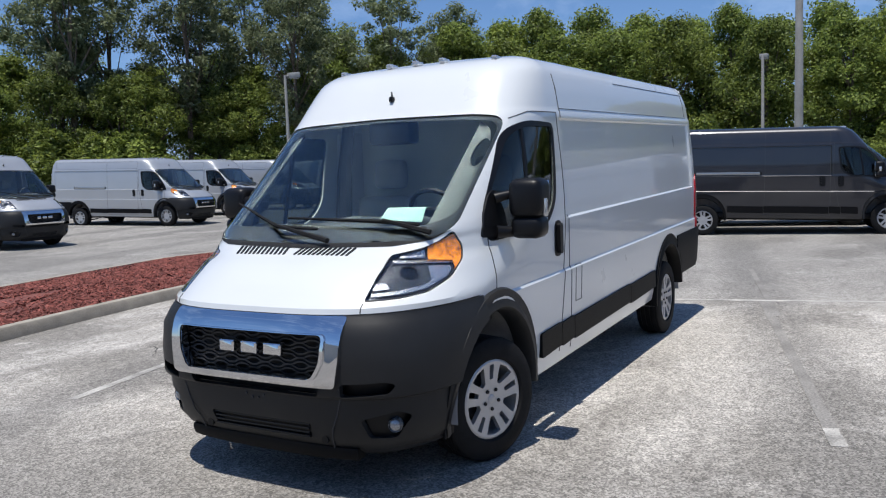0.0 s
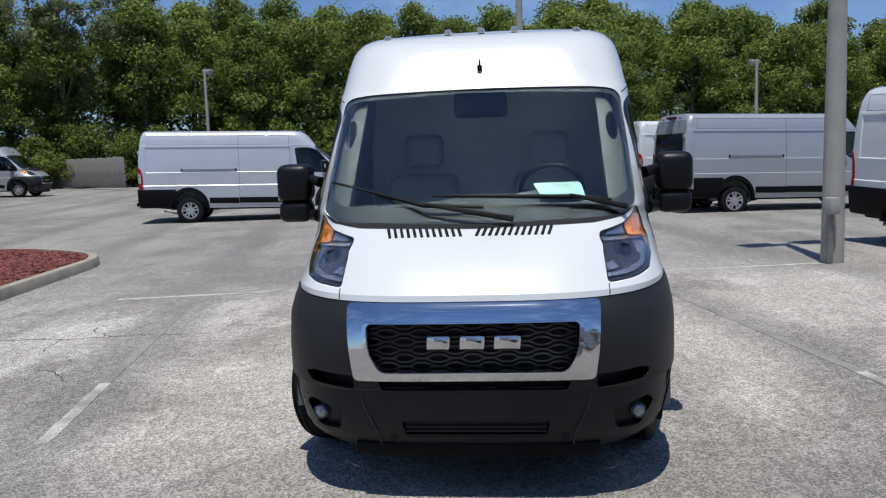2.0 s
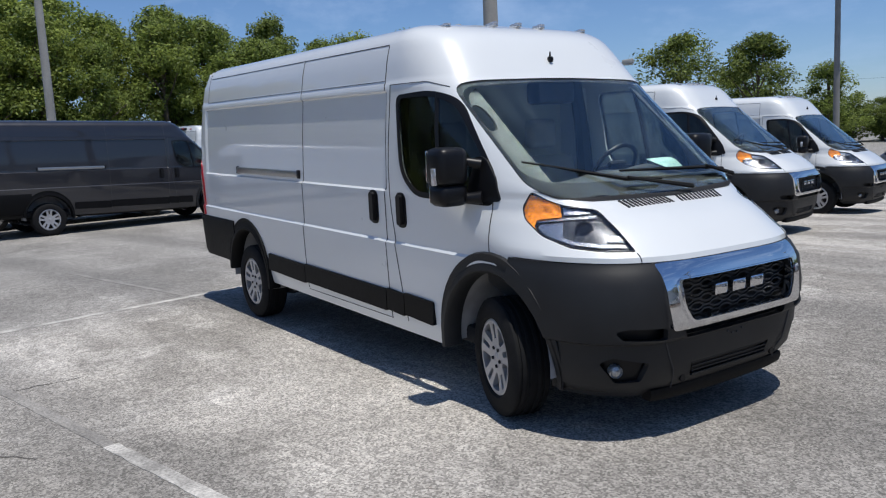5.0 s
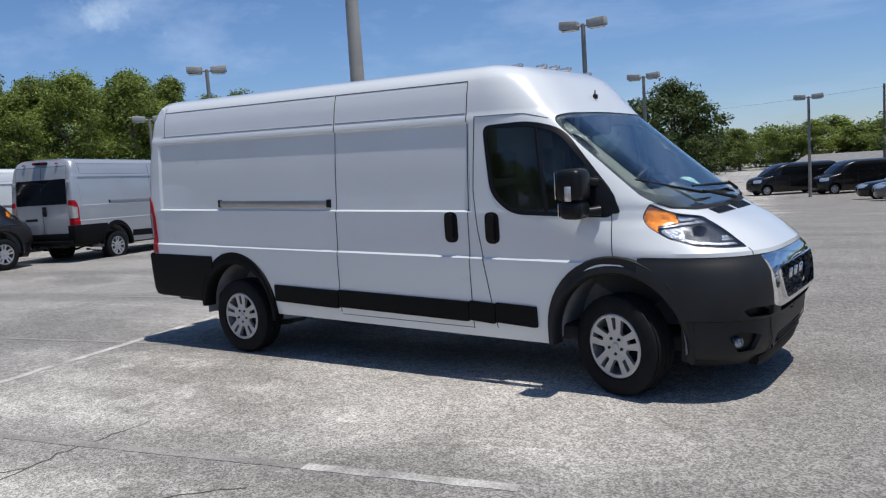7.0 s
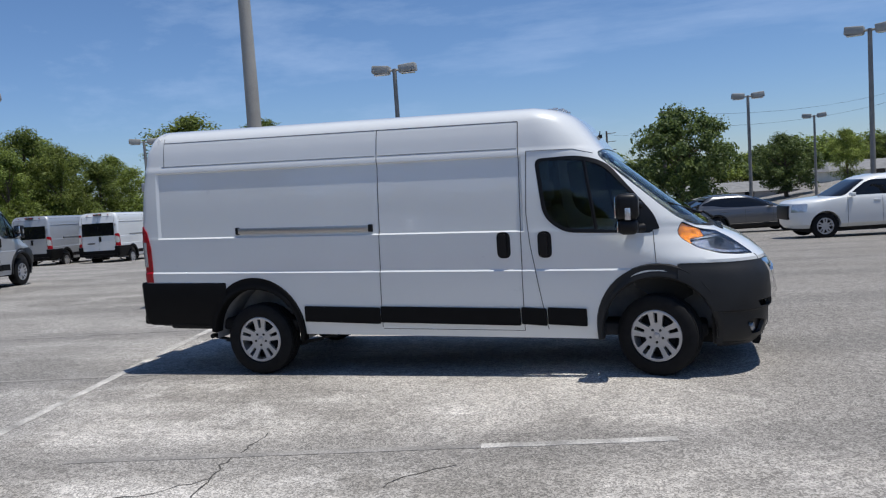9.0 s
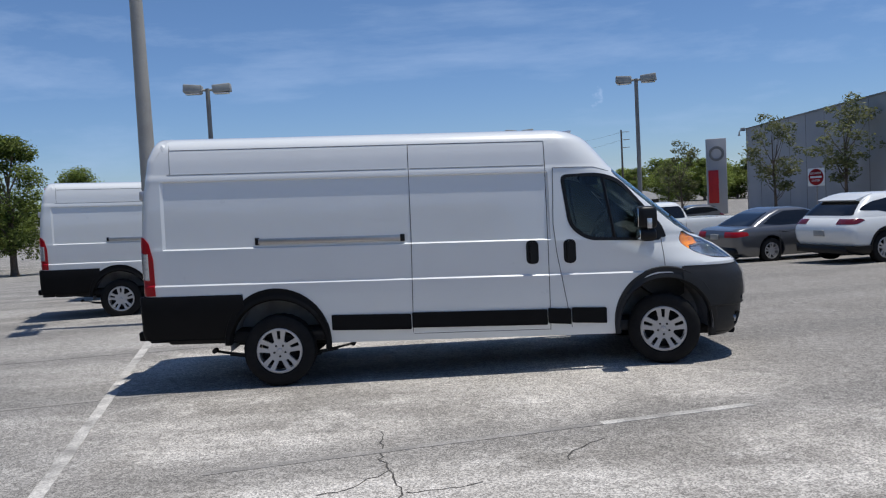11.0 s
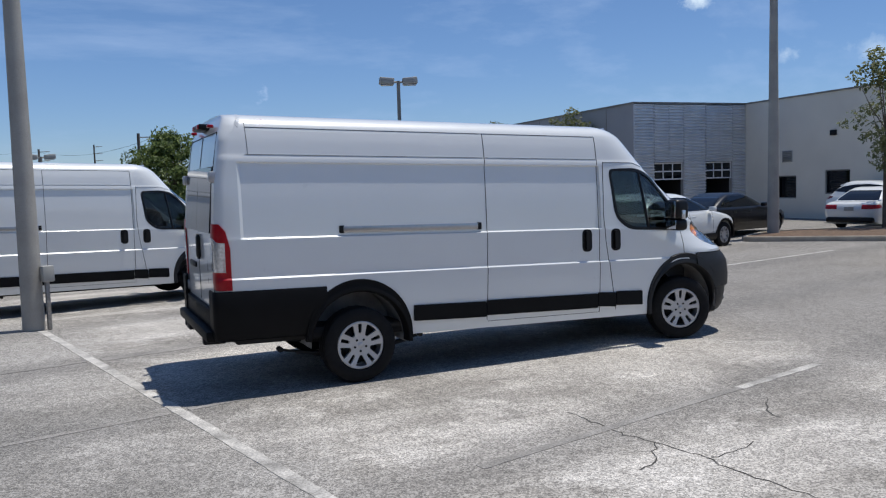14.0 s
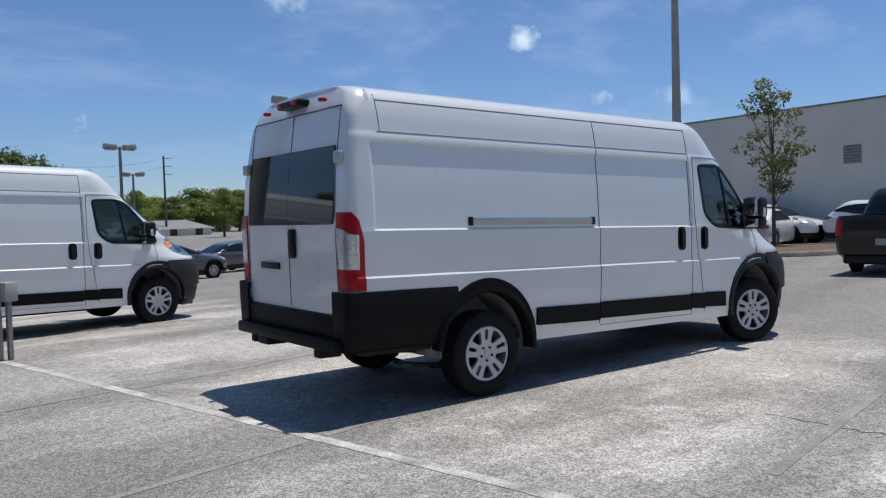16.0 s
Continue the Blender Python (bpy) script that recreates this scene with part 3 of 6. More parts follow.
def flare(bm, x, s, first, last, out=.038, ro=.095):
    """A wheel-arch moulding: a swept band, thicker at its lip."""
    rows = []
    n = 26
    for k in range(n + 1):
        a = radians(first + (last - first) * k / n)
        c, sn = math.cos(a), math.sin(a)
        top = max(sn, 0)
        r0, r1 = .485, .545 + (ro - .02) * top ** 1.2
        low = min(max((48 - math.degrees(a)) / 55, 0), 1) if x == 0 else 0
        o, side = out * (1 - .75 * low), 1.0 - .058 * low ** 2
        ring = []
        for r, y in ((r0, .91), (r0, side + o * .4), (r0 + .018, side + o), (r0 + .05, side + o * .95), ((r0 + r1) / 2, side + o * .75), (r1 - .01, side + .035 * (1 - low)), (r1, side + .012 * (1 - low)), (r1 - .015, .92)):
            ring.append(bm.verts.new((x + r * c, s * y, .41 + RAKE * x + r * sn)))
        rows.append(ring)
    for a, b in zip(rows, rows[1:]):
        for i in range(8):
            bm.faces.new((a[i], a[(i + 1) % 8], b[(i + 1) % 8], b[i]))
    bm.faces.new(rows[0]), bm.faces.new(rows[-1][::-1])


def make_tyre(bm):
    prof = [(.225, -.09), (.232, -.105), (.25, -.118), (.30, -.121), (.345, -.112), (.362, -.095)]
    for y in (-.075, -.03, .018, .065):
        prof += [(.369, y - .012), (.369, y + .008), (.361, y + .010), (.361, y + .022)]
    prof += [(.369, .088), (.362, .099), (.345, .112), (.30, .121), (.25, .118), (.238, .107), (.230, .09)]
    rings = lathe(bm, prof, 56)
    for k in range(0, 56):
        for v in rings[k][6:23]:
            if k % 2 == 0 and abs(v.co.y) > .055:
                v.co.x *= .985
                v.co.z *= .985


def make_rim():
    """Outer side is +y: a flat dished face with five pairs of broad spokes, cut by slots, before a barrel."""
    disc = bmesh.new()
    rings = lathe(disc, [(.018, .062), (.018, .093), (.045, .094), (.082, .094), (.125, .097), (.19, .104), (.226, .108), (.238, .102), (.238, .080), (.19, .072), (.10, .064)], 60)
    for k in range(60):
        a, b = rings[k], rings[(k + 1) % 60]
        disc.faces.new((a[-1], a[0], b[0], b[-1]))
    bmesh.ops.recalc_face_normals(disc, faces=disc.faces)
    me = bpy.data.meshes.new("rim_face")
    disc.to_mesh(me), disc.free()
    cuts = []
    for k in range(5):
        for turn, shape in ((0, [(.118, -.014), (.208, -.019), (.208, .019), (.118, .014)]), (math.pi / 5, [(.104, -.014), (.178, -.050), (.202, -.058), (.213, 0), (.202, .058), (.178, .050), (.104, .014)])):
            a = 2 * math.pi * k / 5 + math.pi / 2 + turn
            pts = [(x * math.cos(a) - z * math.sin(a), x * math.sin(a) + z * math.cos(a)) for x, z in rounded(shape, .008, 3)]
            cuts.append(prism(pts, .03, .14, "y"))
    face = carve(me, cuts)
    bm = bmesh.new()
    bm.from_mesh(face)
    bpy.data.meshes.remove(face)
    lathe(bm, [(.222, -.09), (.215, -.06), (.210, .02), (.216, .078), (.236, .082), (.240, .100)], 48)
    lathe(bm, [(.0005, .099), (.022, .099), (.029, .095), (.031, .088)], 24)
    return mesh_of(bm, "rim", ALLOY, 32, False)


def make_nut(bm):
    vs = bmesh.ops.create_cone(bm, cap_ends=True, segments=6, radius1=.0125, radius2=.011, depth=.012)["verts"]
    bmesh.ops.rotate(bm, verts=vs, matrix=Matrix.Rotation(radians(-90), 3, "X"))
    bmesh.ops.translate(bm, verts=vs, vec=(0, .097, .060))


def van_wheel(van, x, s, steer=0.0, nuts=False):
    cached("wheel", lambda bm: lathe(bm, [(.0005, .03), (.10, .03), (.155, .02), (.155, -.0), (.205, -.02), (.205, -.08), (.0005, -.08)], 28), UNDER, shear=False)
    cached("tyre", make_tyre, RUBBER, 30, False)
    if "rim" not in V:
        V["rim"] = make_rim()
    cached("nut", make_nut, UNDER, 30, False)
    w = part("wheel", V["wheel"], None, van)
    w.matrix_basis = pose(x, s * .885, .369, 0, 0, steer + (0 if s > 0 else 180))
    part("tyre", V["tyre"], None, w), part("rim", V["rim"], None, w, "silver alloy rim with paired spokes")
    if nuts:
        for k in range(5):
            part("wheel_nut", V["nut"], None, w).matrix_basis = Matrix.Rotation(2 * math.pi * (k + .5) / 5, 4, "Y")
    return w


def van(at, label, paint=None, steer=0.0, full=True, group="parked cargo vans", inside=False):
    """A long high-roof cargo van, its front axle over the origin, nose to +x."""
    t = thing("cargo_van", at, label, "van", group)
    body = van_part("body", t, "body", paint)
    van_part("windscreen", t, "windscreen")
    van_part("windscreen_border", t, "windscreen_border")
    van_part("front_bumper", t, "bumper", None, "dark grey textured plastic bumper")
    van_part("grille_frame", t, "grille_frame", None, "polished chrome grille surround")
    van_part("rear_moulding", t, "rear_moulding", None, "dark grey plastic lower moulding")
    for s, n in ((1, "left"), (-1, "right")):
        d = van_part("door_window", t, "door_glass_" + n)
        van_part("window_frame", d, "door_frame_" + n)
        part("window_divider", V[cached("divider_" + n, lambda bm: tube(bm, [(x, s * (body_y(x, z) - .015), z) for x, z in ((-.605, 1.985), (-.575, 1.76), (-.54, 1.53), (-.51, 1.318))], .019, 6), BLACK)], None, d)
        h = van_part("headlamp", t, "lamp_bowl_" + n, None, "headlamp with amber corner")
        van_part("lens", h, "lamp_lens_" + n), van_part("gasket", h, "lamp_rim_" + n), van_part("indicator", h, "lamp_amber_" + n)

        for k in LAMP_ZONES:
            van_part("reflector", h, "reflector_" + k + n)

        def projector(bm, s=s):
            for u, z, r in ((.150, 1.172, .044),):
                x, y = lamp_point(u, z)
                lathe(bm, [(.0005, .010), (r * .5, .006), (r * .8, -.006), (r, -.010), (r * 1.12, -.004), (r * 1.2, -.012), (r * 1.2, -.05), (.0005, -.05)], 20)
                vs = list(bm.verts)[-160:]
                m = Matrix.Translation((x - .022, s * (y - .022), z)) @ Matrix.Rotation(radians(-50 if s > 0 else -130), 4, "Z")
                bmesh.ops.transform(bm, matrix=m, verts=vs)
        part("projector", V[cached("projector_" + n, projector, PRIVACY)], None, h, "dark glass projector lens")
        tl = van_part("tail_lamp", t, "tail_lamp_" + n, None, "tall red tail lamp")
        van_part("reverse_lens", tl, "reverse_lens_" + n)
        for x, a0, a1, nm in ((0, -13, 188, "f"), (-4.03, -4, 176, "r")):
            # rear arches: same plastic as the front, their shade put into a darker colour
            k = cached("flare_" + nm + n, lambda bm, x=x, s=s, a0=a0, a1=a1: flare(bm, x, s, a0, a1), PLASTIC if x == 0 else SHADED_PLASTIC, 50)
            part("wheel_arch_moulding", V[k], None, t)

            def liner(bm, x=x, s=s):
                r = [[bm.verts.new((x + .495 * math.cos(a), s * y, .41 + RAKE * x + .495 * math.sin(a))) for y in (1.0, .52)] for a in (math.pi * k / 18 - .1 for k in range(20))]
                for p, q in zip(r, r[1:]):
                    bm.faces.new((p[0], p[1], q[1], q[0]))
                bm.faces.new([q[1] for q in r])
            part("wheel_well", V[cached("well_" + nm + n, liner, WELL)], None, t)
            van_wheel(t, x, s, steer if x == 0 else 0, inside)

        # lower rubbing strip in four lengths
        for i, (x0, x1) in enumerate(((-3.47, -2.655), (-2.645, -1.247), (-1.237, -1.0), (-.99, -.63))):
            def strip(bm, x0=x0, x1=x1, s=s):
                bm2 = prism(rounded([(x0, .47), (x1, .455), (x1, .617), (x0, .628)], .012, 2), min(s * .99, s * 1.034), max(s * .99, s * 1.034), "y")
                add_mesh(bm, bm2)
            part("side_strip", V[cached("strip_%d%s" % (i, n), strip, SHADED_PLASTIC)], None, t)

        # panel gaps: front door, sliding door, roof seam; dark strips along the crease
        def gap(bm, pts, w=.0045, s=s):
            run = [pts[0]]
            for (x0, z0), (x1, z1) in zip(pts, pts[1:]):
                m = max(4, int(math.dist((x0, z0), (x1, z1)) / .018))
                run += [(x0 + (x1 - x0) * k / m, z0 + (z1 - z0) * k / m) for k in range(1, m + 1)]
            rows = []
            for i, p in enumerate(run):
                a, b = run[max(i - 1, 0)], run[min(i + 1, len(run) - 1)]
                d = Vector((b[0] - a[0], b[1] - a[1])).normalized() * w
                y = body_y(*p)
                rows.append([bm.verts.new((p[0] + e * d.y, s * (y + o), p[1] - e * d.x)) for e, o in ((1, .003), (-1, .003), (-1, -.008), (1, -.008))])
            for a, b in zip(rows, rows[1:]):
                for i in range(4):
                    bm.faces.new((a[i], a[(i + 1) % 4], b[(i + 1) % 4], b[i]))
            bm.faces.new(rows[0]), bm.faces.new(rows[-1][::-1])
        runs = (
            ([(-1.195, 2.35), (-1.205, 1.36), (-1.215, .40)], .0045),
            ([(-1.12, 2.075), (-1.145, 1.5), (-1.12, 1.2), (-1.03, .64), (-.99, .42)], .0045),
            ([(-1.12, 2.075), (-.70, 2.075), (-.52, 2.03)], .003),
            ([(-.02, 1.36), (.0, 1.02)], .004),
            ([(-2.60, 2.35), (-2.61, 1.4), (-2.64, .42)], .0045),
            ([(-2.61, 2.355), (-1.195, 2.355)], .004),
            ([(-2.63, .405), (-1.22, .405)], .003),
            ([(-5.04, 2.355), (-2.62, 2.355)], .0035),
            # no gap at 2.105: dark strips stand in for the shade of the crease
            ([(-5.06, 2.105), (-2.62, 2.105)], .0025), ([(-2.59, 2.105), (-1.21, 2.105)], .0025), ([(-5.04, 2.40), (-5.03, 2.11)], .002),
        )
        for i, (pts, w) in enumerate(runs):
            if s > 0 and i in (4, 5, 6):
                continue
            part("panel_gap", V[cached("gap%d%s" % (i, n), lambda bm: gap(bm, pts, w * .68), GAP)], None, t)

        if s > 0:
            part("fuel_flap_gap", V[cached("fuel_flap", lambda bm: gap(bm, [(-1.30, .98), (-1.30, .72), (-1.42, .72), (-1.42, .98), (-1.30, .98)], .002), GAP)], None, t)
        # door handles in their cups
        for i, x in enumerate((-.985, -1.372) if s < 0 else (-.985,)):
            def pull(bm, x=x, s=s):
                y = v_half(1.22)[0] - (v_side(x, 1.22))
                for hw, z0, z1, y0, y1, r in ((.064, 1.088, 1.335, -.012, .004, .06), (.027, 1.108, 1.318, -.005, .030, .025)):
                    add_mesh(bm, prism(rounded([(x - hw, z0), (x + hw, z0), (x + hw, z1), (x - hw, z1)], r, 5), min(s * (y + y0), s * (y + y1)), max(s * (y + y0), s * (y + y1)), "y"))
            part("door_handle", V[cached("pull_%d%s" % (i, n), pull, BLACK)], None, t)

        # mirror: arm, two-lens housing, indicator
        def mirror(bm, s=s):
            box(bm, (-.30, s * 1.145 - .10, 1.30), (-.13, s * 1.145 + .10, 1.435), .045, seg=3)
            box(bm, (-.315, s * 1.145 - .105, 1.425), (-.12, s * 1.145 + .105, 1.655), .05, seg=3)
            tube(bm, [(-.10, s * .975, 1.345), (-.16, s * 1.03, 1.342), (-.21, s * 1.08, 1.345)], [.042, .034, .036], 10), tube(bm, [(-.12, s * .965, 1.545), (-.16, s * 1.03, 1.562), (-.21, s * 1.08, 1.57)], [.034, .027, .03], 10)
        m = part("door_mirror", V[cached("mirror_" + n, mirror, BLACK, 45)], None, t, "large black two-piece door mirror")

        van_part("mirror_sail", m, "sail_" + n)

        def mirror_glass(bm, s=s):
            box(bm, (-.322, s * 1.145 - .085, 1.445), (-.314, s * 1.145 + .085, 1.635), .003)
            box(bm, (-.307, s * 1.145 - .08, 1.32), (-.299, s * 1.145 + .08, 1.415), .003)
        part("mirror_glass", V[cached("mirror_glass_" + n, mirror_glass, CHROME)], None, m)
        part("mirror_lamp", V[cached("mirror_lamp_" + n, lambda bm, s=s: box(bm, (-.235, s * 1.25 - .006, 1.43), (-.185, s * 1.25 + .008, 1.535), .006), CLEAR_LENS)], None, m)

        # sliding-door rail
        def rail(bm, s=s):
            y = v_half(1.42)[0] - .022
            box(bm, (-4.17, s * y - .030, 1.372), (-2.72, s * y + .030, 1.434), .010)
        if s < 0:
            r = part("door_rail", V[cached("rail_" + n, rail, RAIL)], None, t, "bare metal sliding-door rail")
            for x in (-4.18, -2.70):
                part("rail_end", V[cached("rail_end%.1f" % x, lambda bm: box(bm, (x - .024, s * 1.0 - .016, 1.366), (x + .024, s * 1.0 + .046, 1.440), .008), BLACK)], None, r)
        # fog lamp in its recess
        def fog(bm, s=s):
            lathe(bm, [(.0005, .012), (.016, .010), (.029, .002), (.031, -.004), (.036, .006), (.039, .0), (.039, -.03), (.0005, -.03)], 24)
            bmesh.ops.rotate(bm, verts=bm.verts, matrix=Matrix.Rotation(radians(-72 if s > 0 else -108), 3, "Z"))
            bmesh.ops.translate(bm, verts=bm.verts, vec=(nose(.795, .43, -.062), s * .795, .432))
        part("fog_lamp", V[cached("fog_" + n, fog, FOG)], None, t)

    # grille: dark backing, wavy bars, three plain chrome shapes
    van_part("bumper_liner", t, "bumper_liner")

    def bars(bm):
        for i in range(6):
            z0 = .712 + i * .040
            for half in (1, -1):
                pts = []
                for k in range(61):
                    y = -.49 + .98 * k / 60
                    ph = (y / .163 + (.5 if i % 2 else 0)) % 1
                    lift = .0185 if .25 < ph < .75 else 0.0
                    e = min(abs(ph - .25), abs(ph - .75))
                    if e < .1:
                        lift = .00925 + (.00925 if .25 < ph < .75 else -.00925) * e / .1
                    x = nose(y, .78, -.026)
                    pts.append((x, y, z0 + half * lift))
                tube(bm, pts, .0075, 4)
        for i in range(4):
            z0 = .36 + i * .022
            tube(bm, [(nose(y, .4, -.03), y, z0) for y in (-.34, -.17, 0, .17, .34)], .006, 4)
    part("grille_mesh", V[cached("grille_mesh", bars, PLASTIC)], None, t, "black honeycomb grille mesh")

    for s in (1, -1):
        part("bumper_seam", V[cached("bumper_seam%d" % s, lambda bm: tube(bm, [(nose(y, z, .013 if z > .6 else -.014 if z > .4 else -.030), s * y, z) for y, z in ((.575, .650), (.56, .58), (.535, .50), (.50, .42), (.475, .36), (.47, .30))], .004, 5), GAP)], None, t)

    for i, (y, w) in enumerate(((-.160, .056), (.0, .060), (.165, .064))):
        def block_(bm):
            x = nose(y, .83, .004)
            rows = []
            for depth, f in ((-.012, 1), (.010, 1), (.016, .82)):
                rows.append([bm.verts.new((x + depth, y + (a - y) * f, .832 + (b - .832) * f)) for a, b in rounded([(y - w, .800), (y + w * .92, .800), (y + w, .864), (y - w * .92, .864)], .01, 3)])
            for a, b in zip(rows, rows[1:]):
                for k in range(len(a)):
                    bm.faces.new((a[k], a[(k + 1) % len(a)], b[(k + 1) % len(a)], b[k]))
            bm.faces.new(rows[0]), bm.faces.new(rows[-1][::-1])
        part("badge_block", V[cached("badge_block%d" % i, block_, CHROME)], None, t, "plain chrome badge block")
    van_part("grille_lip", t, "grille_lip", None, "bright chrome lip round the grille mesh")

    def chin(bm):
        rows = []
        for k in range(25):
            y = -.60 + 1.2 * k / 24
            x, drop = nose(y, .30, -.045), .012 * (1 - (y / .6) ** 2)
            rows.append([bm.verts.new(p) for p in ((x - .06, y, .30), (x + .006, y, .30), (x + .012, y, .275), (x - .004, y, .236 - drop), (x - .06, y, .240 - drop))])
        for a, b in zip(rows, rows[1:]):
            for i in range(5):
                bm.faces.new((a[i], a[(i + 1) % 5], b[(i + 1) % 5], b[i]))
        bm.faces.new(rows[0]), bm.faces.new(rows[-1][::-1])
    part("chin_spoiler", V[cached("chin", chin, SHADED_PLASTIC)], None, t, "black plastic lower lip of the bumper")
    for i, (y, z) in enumerate(((-.062, .565), (-.02, .548), (.022, .548), (.064, .565), (-.40, .345), (.43, .345))):
        r = .007 if i < 4 else .022
        part("plate_hole" if i < 4 else "tow_eye_cover", V[cached("hole%d" % i, lambda bm: bmesh.ops.create_cone(bm, cap_ends=True, segments=12, radius1=r, radius2=r, depth=.012, matrix=Matrix.Translation((nose(y, z, -.012 if i < 4 else -.026), y, z)) @ Matrix.Rotation(math.pi / 2, 4, "Y")), GAP if i < 4 else BLACK)], None, t)

    # bonnet: air slots, shut lines
    slot_place = [(y0 + i * .0335) for y0 in (-.445, .020) for i in range(12)]

    def slot(bm):
        box(bm, (-.042, -.0075, -.010), (.042, .0075, .0045))

    def slot_at(y):
        x, fall_ = body_x(y, 1.300), body_x(y, 1.288) - body_x(y, 1.312)
        return Matrix.Translation((x, y, 1.300 - RAKE * x)) @ Matrix.Rotation(math.atan2(.024, fall_) + RAKE, 4, "Y") @ Matrix.Rotation(radians(12 if y < 0 else -12), 4, "Z")

    def slots(bm):
        for y in slot_place:
            one = bmesh.new()
            slot(one)
            one.transform(slot_at(y))
            add_mesh(bm, one)
    if inside:
        for y in slot_place:
            part("bonnet_slot", V[cached("bonnet_slot", slot, BLACK, shear=False)], None, t).matrix_basis = slot_at(y)
    else:
        part("bonnet_slots", V[cached("bonnet_slots", slots, BLACK, shear=False)], None, t)["kind"] = "stuff"

    def bonnet_line(bm):
        for s in (1, -1):
            x, y = lamp_point(-.128, 1.070)
            tube(bm, [(body_x(y, z) - .001, s * y, z + .001) for z in (1.024, 1.04, 1.055, 1.070)], .0032, 5)
        tube(bm, [(body_x(y, 1.024) - .003, y, 1.0195) for y in (-.86, -.75, -.6, -.4, -.2, 0, .2, .4, .6, .75, .86)], .0045, 5)
    part("bonnet_line", V[cached("bonnet_line", bonnet_line, GAP)], None, t)

    # cowl and wipers
    van_part("cowl", t, "cowl")

    def on_screen(y, z, off=.03):
        z_, xc, xs, p, q, w, xr, rc = v_level(z)
        return (xs + (xc - xs) * (1 - abs(y / w) ** q) ** (1 / p) + off, y, z + off * .6)

    for i, ((ya, za), (yb, zb), (yc, zc)) in enumerate((((.20, 1.335), (-.27, 1.41), (-.84, 1.545)), ((.80, 1.37), (.50, 1.435), (-.24, 1.462)))):
        def wiper(bm):
            a, b, c = on_screen(ya, za, .04), on_screen(yb, zb, .05), on_screen(yc, zc, .02)
            tube(bm, [a, b], [.016, .010], 6)
            d = on_screen(min(yb + (yb - yc) * .55, .72), max(zb + (zb - zc) * .55, 1.40), .022)
            tube(bm, [d, on_screen(yb, zb, .03), c], [.008, .013, .007], 5)
        part("wiper", V[cached("wiper%d" % i, wiper, RUBBER)], None, t)

    # washer nozzle and roof marker lamps
    part("aerial_base", V[cached("aerial_base", lambda bm: (box(bm, (-.555, -.016, 2.195), (-.515, .016, 2.235), .01), tube(bm, [(-.54, 0, 2.22), (-.535, 0, 2.268)], [.008, .005], 6)), BLACK)], None, t)

    for y, z in ((-.635, 2.462), (-.222, 2.485), (0, 2.487), (.222, 2.485), (.635, 2.462)):
        k = "marker%.2f" % y

        def marker(bm, y=y, z=z):
            box(bm, (-.95, y - .026, z - .02), (-.855, y + .026, z + .012), .012)
            box(bm, (-.90, y - .02, z), (-.85, y + .02, z + .018), .008)
        part("marker_lamp", V[cached(k, marker, CLEAR_LENS)], None, t)

    # rear doors
    def rear_glass(bm):
        for s in (1, -1):
            pts = rounded([(s * .002, 1.385), (s * .80, 1.385), (s * .785, 1.99), (s * .002, 2.0)], [.002, .03, .03, .002], 3)
            f = [[bm.verts.new((v_rear(z)[0] - d, y, z)) for y, z in pts] for d in (.014, .001)]
            bm.faces.new(f[0]), bm.faces.new(f[1][::-1])
            for i in range(len(pts)):
                j = (i + 1) % len(pts)
                bm.faces.new((f[0][i], f[1][i], f[1][j], f[0][j]))
    part("rear_window", V[cached("rear_window", rear_glass, PRIVACY)], None, t)
    part("rear_window_backing", V[cached("rear_backing", lambda bm: box(bm, (-5.32, -.78, 1.38), (-5.315, .78, 2.0)), BLACK)], None, t)

    def rear_gaps(bm):
        for y0, z0, y1, z1 in ((0, .70, 0, 2.30), (-.83, .68, -.80, 2.31), (.83, .68, .80, 2.31), (-.80, 2.31, .80, 2.31), (-.83, .675, .83, .675)):
            tube(bm, [(v_rear(z0 + (z1 - z0) * k / 6)[0] - .0005, y0 + (y1 - y0) * k / 6, z0 + (z1 - z0) * k / 6) for k in range(7)], .005, 4)
    part("rear_door_gap", V[cached("rear_gaps", rear_gaps, GAP)], None, t)
    part("rear_handle", V[cached("rear_handle", lambda bm: box(bm, (-5.405, -.145, 1.105), (-5.365, -.035, 1.35), .03, seg=3), BLACK)], None, t)
    part("plate_recess", V[cached("plate_recess", lambda bm: box(bm, (-5.385, .18, 1.0), (-5.365, .56, 1.06), .01), BLACK)], None, t)

    for s in (1, -1):
        for z in (1.90, .76):
            part("hinge", V[cached("hinge%d%.1f" % (s, z), lambda bm: box(bm, (v_rear(z)[0] - .045, s * .865 - .05, z - .05), (v_rear(z)[0] + .02, s * .865 + .045, z + .05), .016), ALLOY)], None, t)
    step = part("rear_step", V[cached("rear_step", lambda bm: (box(bm, (-5.475, -.93, .40), (-5.33, .93, .50), .02), box(bm, (-5.40, -.82, .45), (-5.36, .82, .67), .01)), SHADED_PLASTIC)], None, t, "black plastic rear step bumper")
    for y, w in ((.42, .10), (.62, .04), (-.60, .05)):
        part("tow_loop", V[cached("tow_loop%.2f" % y, lambda bm: box(bm, (-5.46, y - w, .33), (-5.25, y + w, .405), .015), UNDER)], None, step)
    brake = part("high_brake_lamp", V[cached("high_brake_lamp", lambda bm: (box(bm, (-5.34, -.20, 2.375), (-5.22, .20, 2.435), .018)), BLACK)], None, t)
    for y in (-.14, .13):
        part("brake_lens", V[cached("brake_lens%.1f" % y, lambda bm: box(bm, (-5.347, y - .05, 2.385), (-5.325, y + .05, 2.425), .006), RED_LENS)], None, brake)
